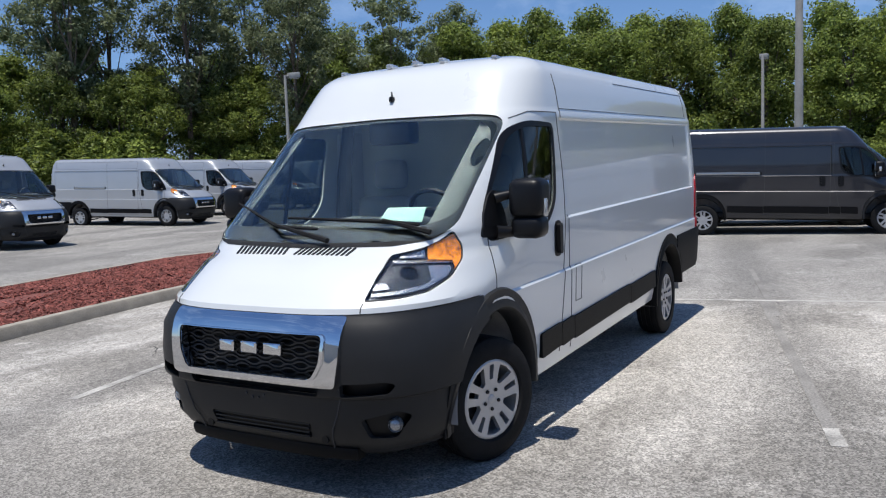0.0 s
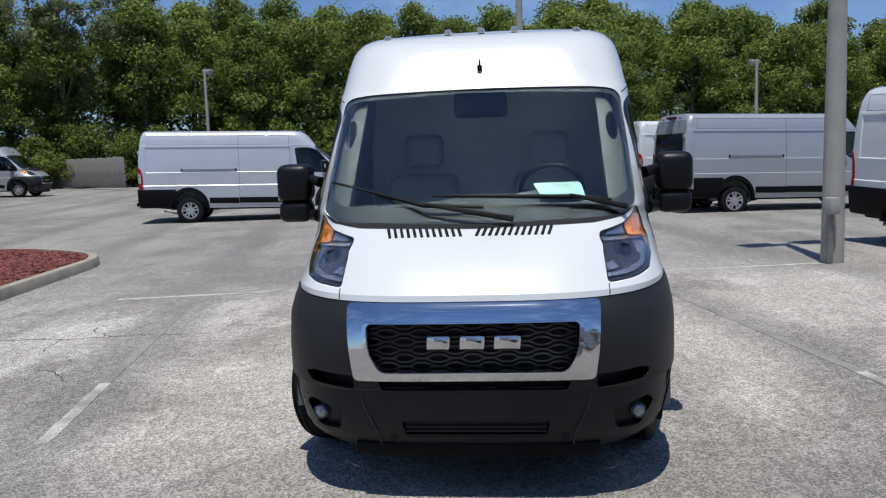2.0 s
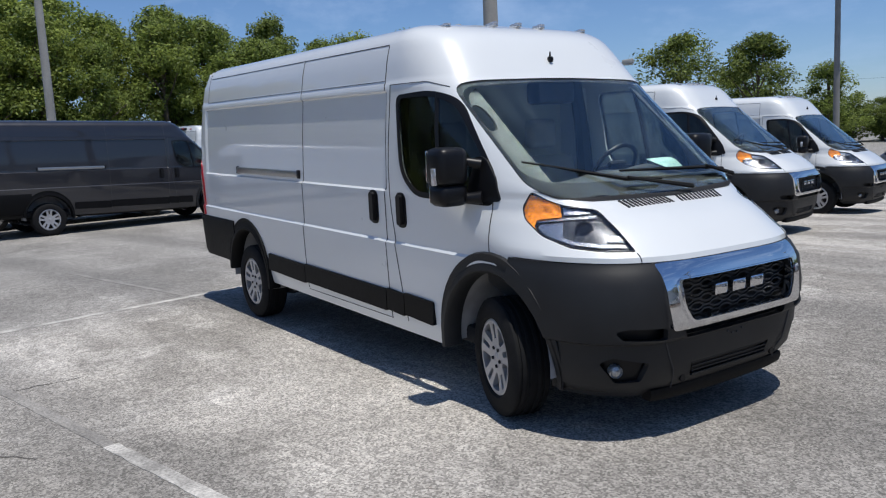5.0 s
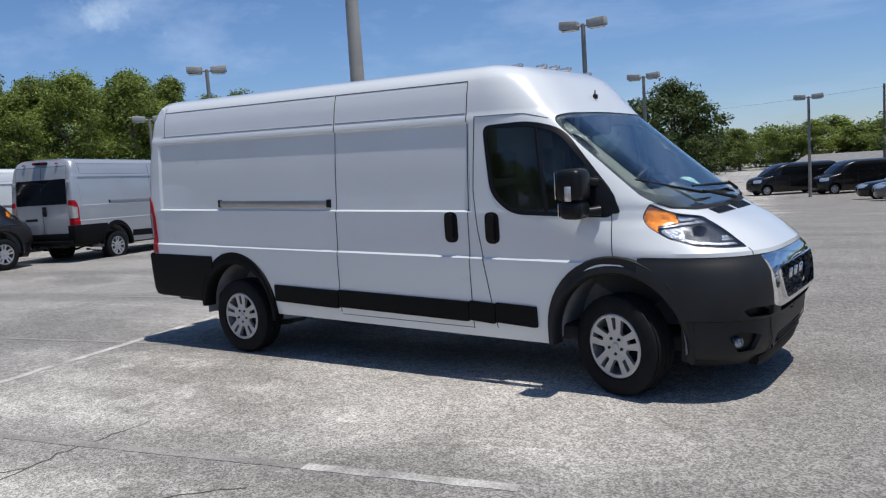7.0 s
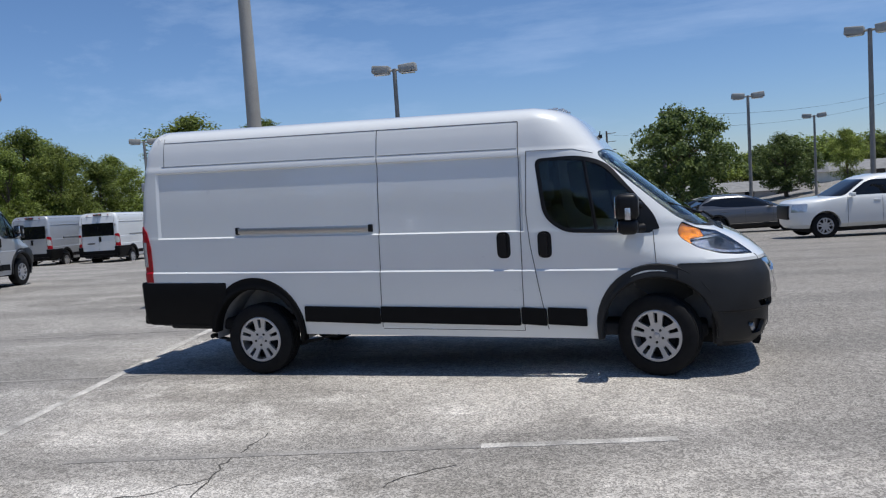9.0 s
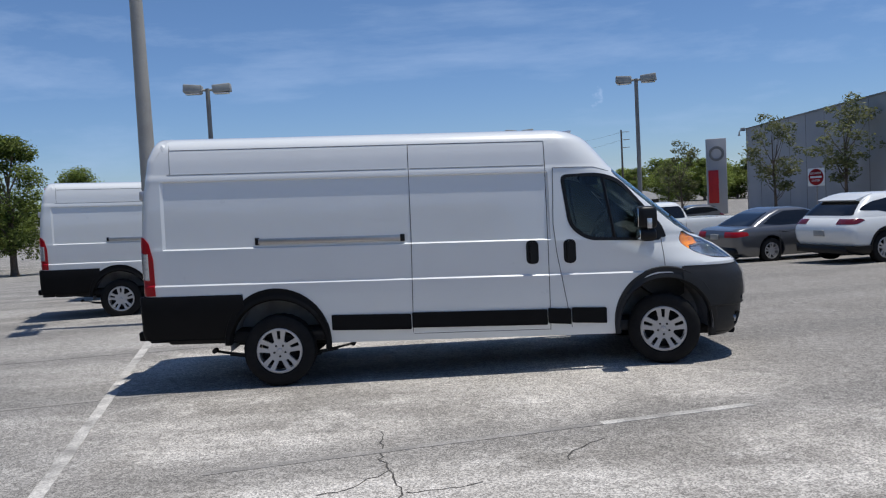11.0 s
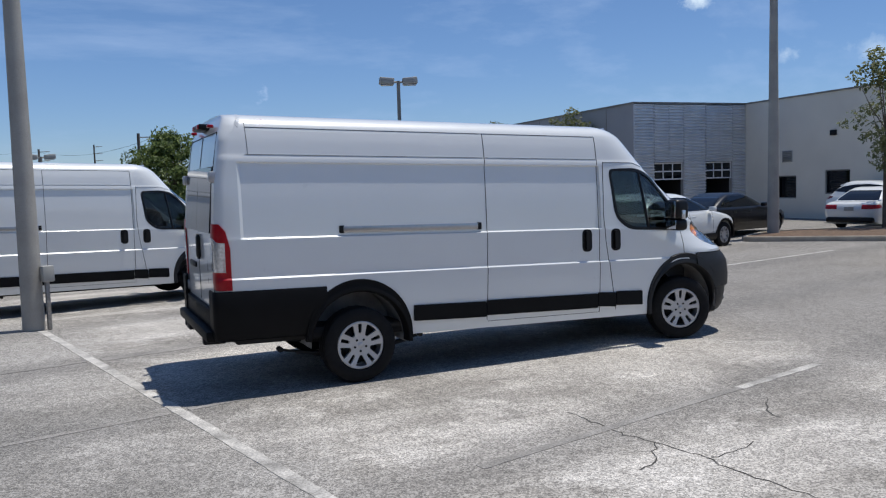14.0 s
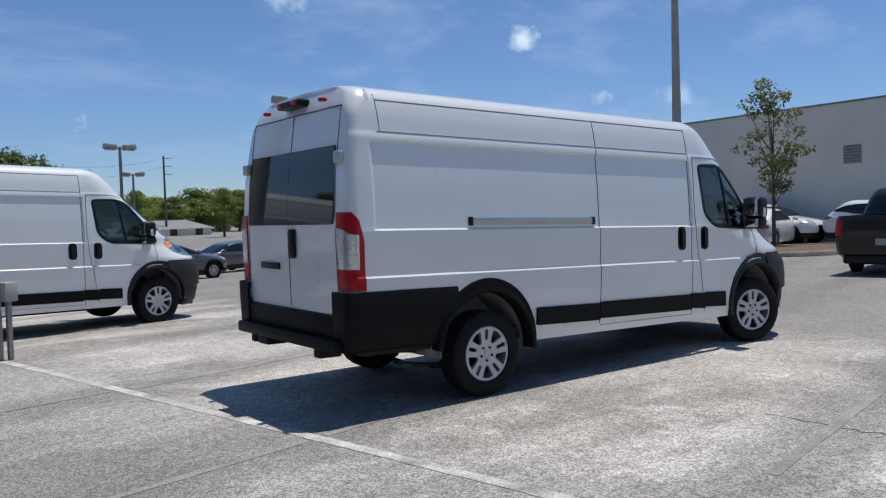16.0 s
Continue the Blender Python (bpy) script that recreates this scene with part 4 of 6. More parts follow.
    for y in (-.52, .52):
        part("rear_marker", V[cached("rear_marker%.1f" % y, lambda bm: box(bm, (-5.31, y - .03, 2.37), (-5.25, y + .03, 2.40), .01), RED_LENS)], None, t)

    # leaf springs behind the rear wheels
    for s in (1, -1):
        def spring(bm, s=s):
            for z, a, b in ((0, -4.78, -3.27), (-.016, -4.60, -3.46), (-.032, -4.42, -3.64)):
                n = 14
                rows = []
                for k in range(n + 1):
                    x = a + (b - a) * k / n
                    zz = .275 + .125 * ((x + 4.03) / .9) ** 2 + z
                    rows.append([bm.verts.new((x, s * y, zz + h)) for y, h in ((.67, -.007), (.74, -.007), (.74, .007), (.67, .007))])
                for p, q in zip(rows, rows[1:]):
                    for i in range(4):
                        bm.faces.new((p[i], p[(i + 1) % 4], q[(i + 1) % 4], q[i]))
                bm.faces.new(rows[0]), bm.faces.new(rows[-1][::-1])
            for x in (-4.76, -3.29):
                tube(bm, [(x, s * .66, .362), (x, s * .75, .362)], .026, 10)
        part("leaf_spring", V[cached("leaf_spring%d" % s, spring, UNDER, shear=False)], None, t)

    # underside
    def under(bm):
        box(bm, (-5.2, -.86, .34), (.42, .86, .46), .03)
        box(bm, (-3.5, -.6, .27), (-.6, .6, .36), .03)
        tube(bm, [(-4.03, -.8, .36), (-4.03, .8, .36)], .055, 10)
        tube(bm, [(-5.0, -.55, .36), (-4.4, -.60, .30), (-3.3, -.60, .31)], .035, 8)
        for s in (1, -1):
            box(bm, (-4.75, s * .58 - .035, .30), (-3.35, s * .58 + .035, .345), .01)
        box(bm, (.35, -.62, .24), (.72, .62, .36), .03)
    part("underbody", V[cached("underbody", under, UNDER)], None, t)

    if inside:
        cab(t)
    else:
        part("cab_bulkhead", V[cached("cab_bulkhead", lambda bm: box(bm, (-1.35, -.88, .42), (-1.30, .88, 2.27), .02), INTERIOR)], None, t)
        part("dashboard", V[cached("dash", dash, DASH)], None, t)
        seats(t)
    return t


def dash(bm):
    r = []
    for k in range(17):
        y = -.88 + 1.76 * k / 16
        hump = .07 * math.exp(-((y - .42) / .2) ** 2) + .05 * math.exp(-(y / .22) ** 2)
        r.append([bm.verts.new((x, y * (1 - .55 * max(x + .12, 0)), z)) for x, z in ((.31, 1.31), (.20, 1.385 + hump * .3), (-.05, 1.40 + hump), (-.17, 1.36 + hump), (-.22, 1.15), (-.20, .80), (.10, .60), (.30, .70))])
    for a, b in zip(r, r[1:]):
        for i in range(8):
            bm.faces.new((a[i], a[(i + 1) % 8], b[(i + 1) % 8], b[i]))
    bm.faces.new(r[0]), bm.faces.new(r[-1][::-1])


def seat_mesh(bm):
    box(bm, (-.27, -.26, .80), (.27, .26, .97), .06, seg=3)
    box(bm, (-.36, -.25, .90), (-.20, .25, 1.55), .06, Matrix.Rotation(radians(-12), 4, "Y"), seg=3)
    box(bm, (-.46, -.14, 1.60), (-.34, .14, 1.83), .05, seg=3)
    box(bm, (-.2, -.2, .42), (.2, .2, .82), .03)


def seats(t):
    for y in (.45, -.45):
        s = part("seat", V[cached("seat", seat_mesh, SEAT, shear=False)], None, t)
        s.matrix_basis = pose(-.78, y, 0)
    wheel = part("steering_wheel", V[cached("steering_wheel", steering, BLACK, shear=False)], None, t)
    wheel.matrix_basis = pose(-.36, .43, 1.44, 0, -58, 0)


def steering(bm):
    pts = [(.19 * math.cos(a), .19 * math.sin(a), 0) for a in (2 * math.pi * k / 28 for k in range(29))]
    tube(bm, pts, .016, 8, False)
    box(bm, (-.07, -.08, -.03), (.06, .08, .02), .02)
    for a in (90, -90, 180):
        d = Vector((math.cos(radians(a)), math.sin(radians(a)), 0))
        tube(bm, [d * .05, d * .19], [.02, .014], 6)


def cab(t):
    part("dashboard", V[cached("dash", dash, DASH)], None, t)
    seats(t)

    for s, n in ((1, "left"), (-1, "right")):
        van_part("pillar_trim", t, "pillar_trim_" + n, None, "pillar trim with a grab opening, its grey darkened for the glass tint")
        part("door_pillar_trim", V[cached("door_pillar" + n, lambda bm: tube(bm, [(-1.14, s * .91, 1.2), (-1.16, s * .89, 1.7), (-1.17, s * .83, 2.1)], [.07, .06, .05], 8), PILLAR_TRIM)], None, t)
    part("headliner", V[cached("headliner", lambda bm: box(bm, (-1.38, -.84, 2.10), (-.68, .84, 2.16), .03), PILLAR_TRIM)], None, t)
    part("sensor_housing", V[cached("sensor_housing", lambda bm: box(bm, (-.62, -.17, 1.90), (-.47, .17, 2.06), .03), BLACK)], None, t)
    sheet = tagged(new("paper_sheet", V[cached("paper", paper, PAPER, shear=False)]), "pale green paper lying on the van's dashboard", "paper")
    sheet.matrix_world = pose(.09, .46, 1.472, 0, 21, 14)
    # added panel behind the seats, pale to brighten the view through the windscreen
    part("cargo_wall", V[cached("cargo_wall", lambda bm: box(bm, (-1.45, -.88, .42), (-1.40, .88, 2.27), .02), BACKING_TRIM)], None, t)


def paper(bm):
    r = [[bm.verts.new((-.09 + .18 * i / 4, -.13 + .26 * j / 6, .02 * math.sin(i * 1.1) * (j / 6))) for j in range(7)] for i in range(5)]
    r2 = [[bm.verts.new(v.co + Vector((0, 0, .0015))) for v in q] for q in r]
    for i in range(4):
        for j in range(6):
            bm.faces.new((r[i][j], r[i + 1][j], r[i + 1][j + 1], r[i][j + 1]))
            bm.faces.new((r2[i][j], r2[i][j + 1], r2[i + 1][j + 1], r2[i + 1][j]))

# ---- ground ----


def soft(v):
    return math.log1p(math.exp(min(v, 40) / 1.5)) * 1.5


def fall(x, y):
    """Height of the paved ground: level round the van, falling away to +y, rising a little to -y."""
    k = min(max((18 - x) / 10, 0), 1)
    k = k * k * (3 - 2 * k)
    far = min(1.0, 60 / max(abs(y), 1e-3))
    return -0.043 * soft(y * far - 7) * (.1 + .9 * k) + 0.02 * soft(-9 - y * far)


def on_ground(x, y, turn=0.0, dz=0.0):
    return pose(x, y, fall(x, y) + dz, 0, 0, turn)


def paving(name):
    m = bpy.data.materials.new(name)
    m.use_nodes = True
    n, l = m.node_tree.nodes, m.node_tree.links
    b = n["Principled BSDF"]
    b.inputs["Roughness"].default_value = 0.88
    b.inputs["Specular IOR Level"].default_value = 0.3
    co = n.new("ShaderNodeTexCoord")

    def noise_tex(scale, detail=4.0, rough=0.55, stretch=None, twist=0.0):
        t = n.new("ShaderNodeTexNoise")
        t.inputs["Scale"].default_value, t.inputs["Detail"].default_value, t.inputs["Roughness"].default_value = scale, detail, rough
        if stretch:
            k = n.new("ShaderNodeMapping")
            k.inputs["Scale"].default_value = stretch
            k.inputs["Rotation"].default_value = (0, 0, twist)
            l.new(co.outputs["Object"], k.inputs[0]), l.new(k.outputs[0], t.inputs["Vector"])
        else:
            l.new(co.outputs["Object"], t.inputs["Vector"])
        return t.outputs[0]

    def ramp_of(src, a, b_, lo=0.0, hi=1.0):
        r = n.new("ShaderNodeMapRange")
        r.interpolation_type = "SMOOTHSTEP"
        r.inputs[1].default_value, r.inputs[2].default_value, r.inputs[3].default_value, r.inputs[4].default_value = a, b_, lo, hi
        l.new(src, r.inputs[0])
        return r.outputs[0]

    def blend(f, a, c):
        x = n.new("ShaderNodeMix")
        x.data_type = "RGBA"
        for sock, v in ((x.inputs[0], f), (x.inputs[6], a), (x.inputs[7], c)):
            if isinstance(v, (tuple, float)):
                sock.default_value = v if isinstance(v, float) else (*v, 1)
            else:
                l.new(v, sock)
        return x.outputs[2]
    patches = ramp_of(noise_tex(.23, 6, .65), .44, .60)
    streaks = ramp_of(noise_tex(.5, 4, .6, (.35, 1.6, 1), -.21), .42, .66)
    base = blend(patches, (.262, .245, .219), (.45, .422, .38))
    base = blend(streaks, base, (.49, .462, .42))
    blotch = ramp_of(noise_tex(.75, 8, .72), .48, .66, 0, .85)
    base = blend(blotch, base, (.58, .55, .505))
    stain = ramp_of(noise_tex(.9, 5, .6, (1, 1, 1), 1.0), .60, .74, 0, .45)
    base = blend(stain, base, (.19, .182, .168))
    # the driving aisle in front of the stalls is darker, less bleached asphalt
    turn = n.new("ShaderNodeMapping")
    turn.inputs["Rotation"].default_value = (0, 0, -radians(12.3))
    l.new(co.outputs["Object"], turn.inputs[0])
    axes = n.new("ShaderNodeSeparateXYZ")
    l.new(turn.outputs[0], axes.inputs[0])
    wob = n.new("ShaderNodeMath")
    wob.operation = "MULTIPLY_ADD"
    wob.inputs[1].default_value = 3.2
    l.new(noise_tex(.55, 5, .6), wob.inputs[0]), l.new(axes.outputs[0], wob.inputs[2])
    aisle = ramp_of(wob.outputs[0], .9, 2.9, 0, .82)
    base = blend(aisle, base, (.222, .208, .188))
    # grime along the stall lines and the wheel stops
    shift = n.new("ShaderNodeMath")
    shift.operation = "MULTIPLY_ADD"
    shift.inputs[1].default_value = .55
    l.new(noise_tex(.9, 5, .65), shift.inputs[0]), l.new(axes.outputs[1], shift.inputs[2])
    fold = n.new("ShaderNodeMath")
    fold.operation = "PINGPONG"
    fold.inputs[1].default_value = 1.425
    off = n.new("ShaderNodeMath")
    off.operation = "SUBTRACT"
    off.inputs[1].default_value = .11 + .275
    l.new(shift.outputs[0], off.inputs[0]), l.new(off.outputs[0], fold.inputs[0])
    near = ramp_of(fold.outputs[0], .12, .62, .62, 0)
    base = blend(near, base, (.205, .194, .178))
    stops = n.new("ShaderNodeMath")
    stops.operation = "ADD"
    l.new(wob.outputs[0], stops.inputs[0])
    stops.inputs[1].default_value = 4.9
    back = n.new("ShaderNodeMath")
    back.operation = "ABSOLUTE"
    l.new(stops.outputs[0], back.inputs[0])
    base = blend(ramp_of(back.outputs[0], .2, 1.5, .5, 0), base, (.24, .232, .218))
    behind = ramp_of(wob.outputs[0], -6.3, -4.9, .55, 0)
    base = blend(behind, base, (.19, .184, .173))
    stones = n.new("ShaderNodeTexVoronoi")
    stones.inputs["Scale"].default_value = 85
    l.new(co.outputs["Object"], stones.inputs["Vector"])
    sep = n.new("ShaderNodeSeparateColor")
    l.new(stones.outputs["Color"], sep.inputs[0])
    speck = ramp_of(sep.outputs[0], .0, 1.0, .56, 1.38)
    fine = ramp_of(noise_tex(11, 7, .75), .34, .68, .80, 1.16)
    k = n.new("ShaderNodeMath")
    k.operation = "MULTIPLY"
    l.new(speck, k.inputs[0]), l.new(fine, k.inputs[1])
    sc = n.new("ShaderNodeVectorMath")
    sc.operation = "SCALE"
    l.new(base, sc.inputs[0]), l.new(k.outputs[0], sc.inputs["Scale"])
    l.new(sc.outputs[0], b.inputs["Base Color"])
    bp = n.new("ShaderNodeBump")
    bp.inputs["Strength"].default_value, bp.inputs["Distance"].default_value = 0.6, 0.006
    l.new(stones.outputs["Distance"], bp.inputs["Height"])
    l.new(bp.outputs[0], b.inputs["Normal"])
    return m


PAVING = paving("weathered_asphalt")
LINE = shader("worn_white_line", (.42, .402, .37), .85, vary=.42, scale=4, grain=.3, grain_scale=60, bump=.3)
FAINT = shader("nearly_worn_off_line", (.245, .232, .213), .88, vary=.25, scale=2, grain=.35, grain_scale=60, bump=.3)
CONCRETE = shader("kerb_concrete", (.33, .295, .24), .85, vary=.22, scale=3, grain=.12, grain_scale=60, bump=.3)
POLE_CONC = shader("pole_concrete", (.36, .345, .31), .8, vary=.12, scale=2, grain=.1, grain_scale=80, bump=.25)
MULCH = shader("red_mulch", (.22, .070, .055), .95, vary=.3, scale=4, rand=.55)
MULCH_BED = shader("red_mulch_bed", (.17, .058, .046), .95, vary=.4, scale=8, grain=.4, grain_scale=30, bump=.6)
LAMP_GREY = shader("weathered_grey_housing", (.33, .33, .31), .6, vary=.15, scale=4)
POLE_DARK = shader("weathered_steel_pole", (.22, .215, .20), .6, vary=.2, scale=2)
BARK = shader("tree_bark", (.13, .10, .075), .95, vary=.3, scale=5, grain=.25, grain_scale=25, bump=.6)
CRACK = shader("crack_filler", (.07, .066, .06), .95, vary=.2)

bm = bmesh.new()
rings = []
radii = [0, 2, 4, 6, 8, 10, 12, 14, 16, 18, 20, 22.5, 25, 28, 31, 35, 40, 46, 54, 65, 80, 100, 140, 220, 400, 900, 2500]
for r in radii:
    rings.append([bm.verts.new((r * math.cos(a), r * math.sin(a), fall(r * math.cos(a), r * math.sin(a)))) for a in (2 * math.pi * k / 72 for k in range(72))] if r else [bm.verts.new((0, 0, fall(0, 0)))])
for k in range(72):
    bm.faces.new((rings[0][0], rings[1][k], rings[1][(k + 1) % 72]))
for a, b in zip(rings[1:], rings[2:]):
    for k in range(72):
        bm.faces.new((a[k], b[k], b[(k + 1) % 72], a[(k + 1) % 72]))
tagged(new("ground", mesh_of(bm, "ground", PAVING, 60)), "weathered grey asphalt car park with bleached patches", "ground", kind="structure")

# painted lines: worn thin strips laid on the paving
GRID = 12.3
GU = Vector((math.cos(radians(GRID)), math.sin(radians(GRID)), 0))
GV = Vector((-math.sin(radians(GRID)), math.cos(radians(GRID)), 0))


def painted_line(a, b, width, seed=0, mat=None):
    a, b = Vector((*a, 0)), Vector((*b, 0))
    d = (b - a).normalized()
    s = d.cross(Vector((0, 0, 1)))
    rnd = random.Random(seed)
    n = max(4, int((b - a).length / .12))
    bm = bmesh.new()
    r = []
    for k in range(n + 1):
        p = a + (b - a) * k / n
        w0, w1 = width / 2 * rnd.uniform(.82, 1.05), width / 2 * rnd.uniform(.82, 1.05)
        z = fall(p.x, p.y)
        r.append([bm.verts.new((q.x, q.y, z + h)) for q, h in ((p + s * w0, .0005), (p + s * w0, .004), (p - s * w1, .004), (p - s * w1, .0005))])
    for p, q in zip(r, r[1:]):
        for i in range(3):
            bm.faces.new((p[i], p[i + 1], q[i + 1], q[i]))
    bm.faces.new(r[0]), bm.faces.new(r[-1][::-1])
    return tagged(new("parking_line", mesh_of(bm, "parking_line", mat or LINE)), "worn white painted parking line on asphalt", "road marking", "parking lines", "structure")


O = Vector((.16, -2.74, 0))
B0 = Vector((-6.97, 4.40, 0))
painted_line(O[:2], (O - GU * 1.35)[:2], .10, 1)
painted_line((O - GU * 1.35)[:2], (O - GU * 4.4)[:2], .09, 3, FAINT)
painted_line(B0[:2], (B0 - GV * 9.5)[:2], .115, 2)
for i, y in enumerate((1.67, -1.14)):
    t = (B0.y - y) / GV.y
    p = B0 - GV * t
    painted_line((p - GU * .08)[:2], (p - GU * 3.6)[:2], .08, 10 + i, FAINT)
    painted_line((p + GU * .08)[:2], (p + GU * 1.1)[:2], .08, 20 + i, FAINT)
L = Vector((-1.0, 2.77, 0))
painted_line(L[:2], (L - GU * .35)[:2], .10, 5)
painted_line((L - GU * .35)[:2], (L - GU * 5.4)[:2], .10, 6, FAINT)
R0 = Vector((6.4, 4.85, 0))
painted_line(R0[:2], (R0 + GU * 4.6)[:2], .10, 7)


def crack(pts, seed):
    rnd = random.Random(seed)
    bm = bmesh.new()
    fine = []
    for a, b in zip(pts, pts[1:]):
        n = max(2, int(math.dist(a, b) / .07))
        for k in range(n):
            t = k / n
            fine.append((a[0] + (b[0] - a[0]) * t + rnd.uniform(-.02, .02), a[1] + (b[1] - a[1]) * t + rnd.uniform(-.02, .02)))
    r = []
    for k, (x, y) in enumerate(fine):
        d = Vector((fine[min(k + 1, len(fine) - 1)][0] - fine[max(k - 1, 0)][0], fine[min(k + 1, len(fine) - 1)][1] - fine[max(k - 1, 0)][1], 0)).normalized()
        s = Vector((-d.y, d.x, 0)) * rnd.uniform(.003, .008)
        r.append([bm.verts.new((x + s.x, y + s.y, fall(x, y) + .0025)), bm.verts.new((x - s.x, y - s.y, fall(x, y) + .0025))])
    for p, q in zip(r, r[1:]):
        bm.faces.new((p[0], p[1], q[1], q[0]))
    tagged(new("paving_crack", mesh_of(bm, "paving_crack", CRACK)), "dark crack running through the asphalt", "crack", "paving cracks", "structure")


crack([(-2.90, -2.9), (-2.88, -3.6), (-2.79, -3.84), (-2.72, -4.27), (-2.75, -4.55), (-2.69, -4.88), (-2.60, -5.5)], 1)
crack([(-2.70, -4.3), (-2.41, -4.26), (-2.13, -4.18)], 2)
crack([(-2.79, -3.84), (-3.07, -4.16), (-3.32, -4.29)], 3)
crack([(-1.22, -3.4), (-1.51, -3.65), (-1.61, -3.95)], 4)

# ---- planted island with kerb and red mulch ----
ISLAND = rounded([(2.5, -4.9), (-3.2, -6.25), (-9.0, -7.0), (-10.3, -9.8), (-8.0, -10.6), (-3.4, -9.6), (2.5, -8.2)], [.4, 3, 1.3, 1.2, 1.2, 3, .4], 8)


def sheet_from(pts, z0, z1, name, mat, label, cat, kind, w):
    """A kerb: the band between an outline and the same outline pulled in by w."""
    c = []
    m = len(pts)
    for i in range(m):
        a, b = Vector(pts[i - 1]), Vector(pts[(i + 1) % m])
        d = (b - a).normalized()
        c.append(Vector(pts[i]) + Vector((d.y, -d.x)) * w)
    bm = bmesh.new()
    rows = []
    for (x, y), q in zip(pts, c):
        g = fall(x, y)
        rows.append([bm.verts.new((x, y, g + z0)), bm.verts.new((x * .97 + q.x * .03, y * .97 + q.y * .03, g + z1 - .03)), bm.verts.new((x * .85 + q.x * .15, y * .85 + q.y * .15, g + z1)), bm.verts.new((q.x, q.y, g + z1)), bm.verts.new((q.x, q.y, g + z0))])
    for i in range(m):
        p, q = rows[i], rows[(i + 1) % m]
        for k in range(4):
            bm.faces.new((p[k], p[k + 1], q[k + 1], q[k]))
    tagged(new(name, mesh_of(bm, name, mat)), label, cat, kind=kind)
    return [(q.x, q.y) for q in c]


def signed(pts):
    return sum(a[0] * b[1] - b[0] * a[1] for a, b in zip(pts, pts[1:] + pts[:1]))


def island(pts, kerb_name, bed_mat, bed_label, chips, seed):
    if signed(pts) > 0:
        pts = pts[::-1]
    inner = sheet_from(pts, -.05, .15, kerb_name, CONCRETE, "low grey concrete kerb round a planted island", "kerb", "structure", .16)
    bm = bmesh.new()
    cx, cy = sum(p[0] for p in inner) / len(inner), sum(p[1] for p in inner) / len(inner)
    rows = []
    for f in (1.0, .85, .6, .3, .0):
        rows.append([bm.verts.new((cx + (x - cx) * f, cy + (y - cy) * f, fall(cx + (x - cx) * f, cy + (y - cy) * f) + .12 + .06 * (1 - f))) for x, y in inner])
    for a, b in zip(rows, rows[1:]):
        for i in range(len(inner)):
            j = (i + 1) % len(inner)
            bm.faces.new((a[i], a[j], b[j], b[i]))
    bmesh.ops.remove_doubles(bm, verts=bm.verts, dist=.001)
    tagged(new("mulch_bed", mesh_of(bm, "mulch_bed", bed_mat, 80)), bed_label, "mulch", kind="structure")
    if chips:
        rnd = random.Random(seed)
        verts, faces = [], []
        for _ in range(chips):
            i = rnd.randrange(len(inner))
            f = math.sqrt(rnd.random()) * .99
            e = rnd.random()
            a, b = inner[i], inner[(i + 1) % len(inner)]
            x, y = cx + (a[0] + (b[0] - a[0]) * e - cx) * f, cy + (a[1] + (b[1] - a[1]) * e - cy) * f
            m = pose(x, y, fall(x, y) + .135 + .06 * (1 - f), rnd.uniform(-35, 35), rnd.uniform(-35, 35), rnd.uniform(0, 360))
            l, w, h = rnd.uniform(.02, .05), rnd.uniform(.008, .02), rnd.uniform(.004, .01)
            o = len(verts)
            verts += [tuple(m @ Vector(p)) for p in ((-l, -w, 0), (l, -w * .6, 0), (l, w * .6, 0), (-l, w, 0), (-l * .7, 0, h * 2), (l * .7, 0, h * 2))]
            faces += [(o, o + 1, o + 5, o + 4), (o + 2, o + 3, o + 4, o + 5), (o + 1, o + 2, o + 5), (o + 3, o, o + 4)]
        me = bpy.data.meshes.new("mulch_chips")
        me.from_pydata(verts, [], faces)
        finish(me, "mulch_chips", [MULCH], 20)
        tagged(new("mulch_chips", me), "loose chips of red bark mulch", "mulch", kind="stuff")


island(ISLAND, "kerb", MULCH_BED, "bed of red bark mulch inside the kerb", 14000, 4)
ISLAND_2 = rounded([(12.0, 10.3), (14.4, 6.2), (20.3, 5.2), (20.7, 8.0), (19.3, 8.8), (14.7, 11.5)], [1, 1.2, .6, .6, 1, 1], 6)
BROWN_BED = shader("brown_mulch_bed", (.13, .085, .055), .95, vary=.4, scale=8, grain=.4, grain_scale=30, bump=.6)
island(ISLAND_2, "kerb", BROWN_BED, "strip of brown mulch inside the kerb", 0, 5)

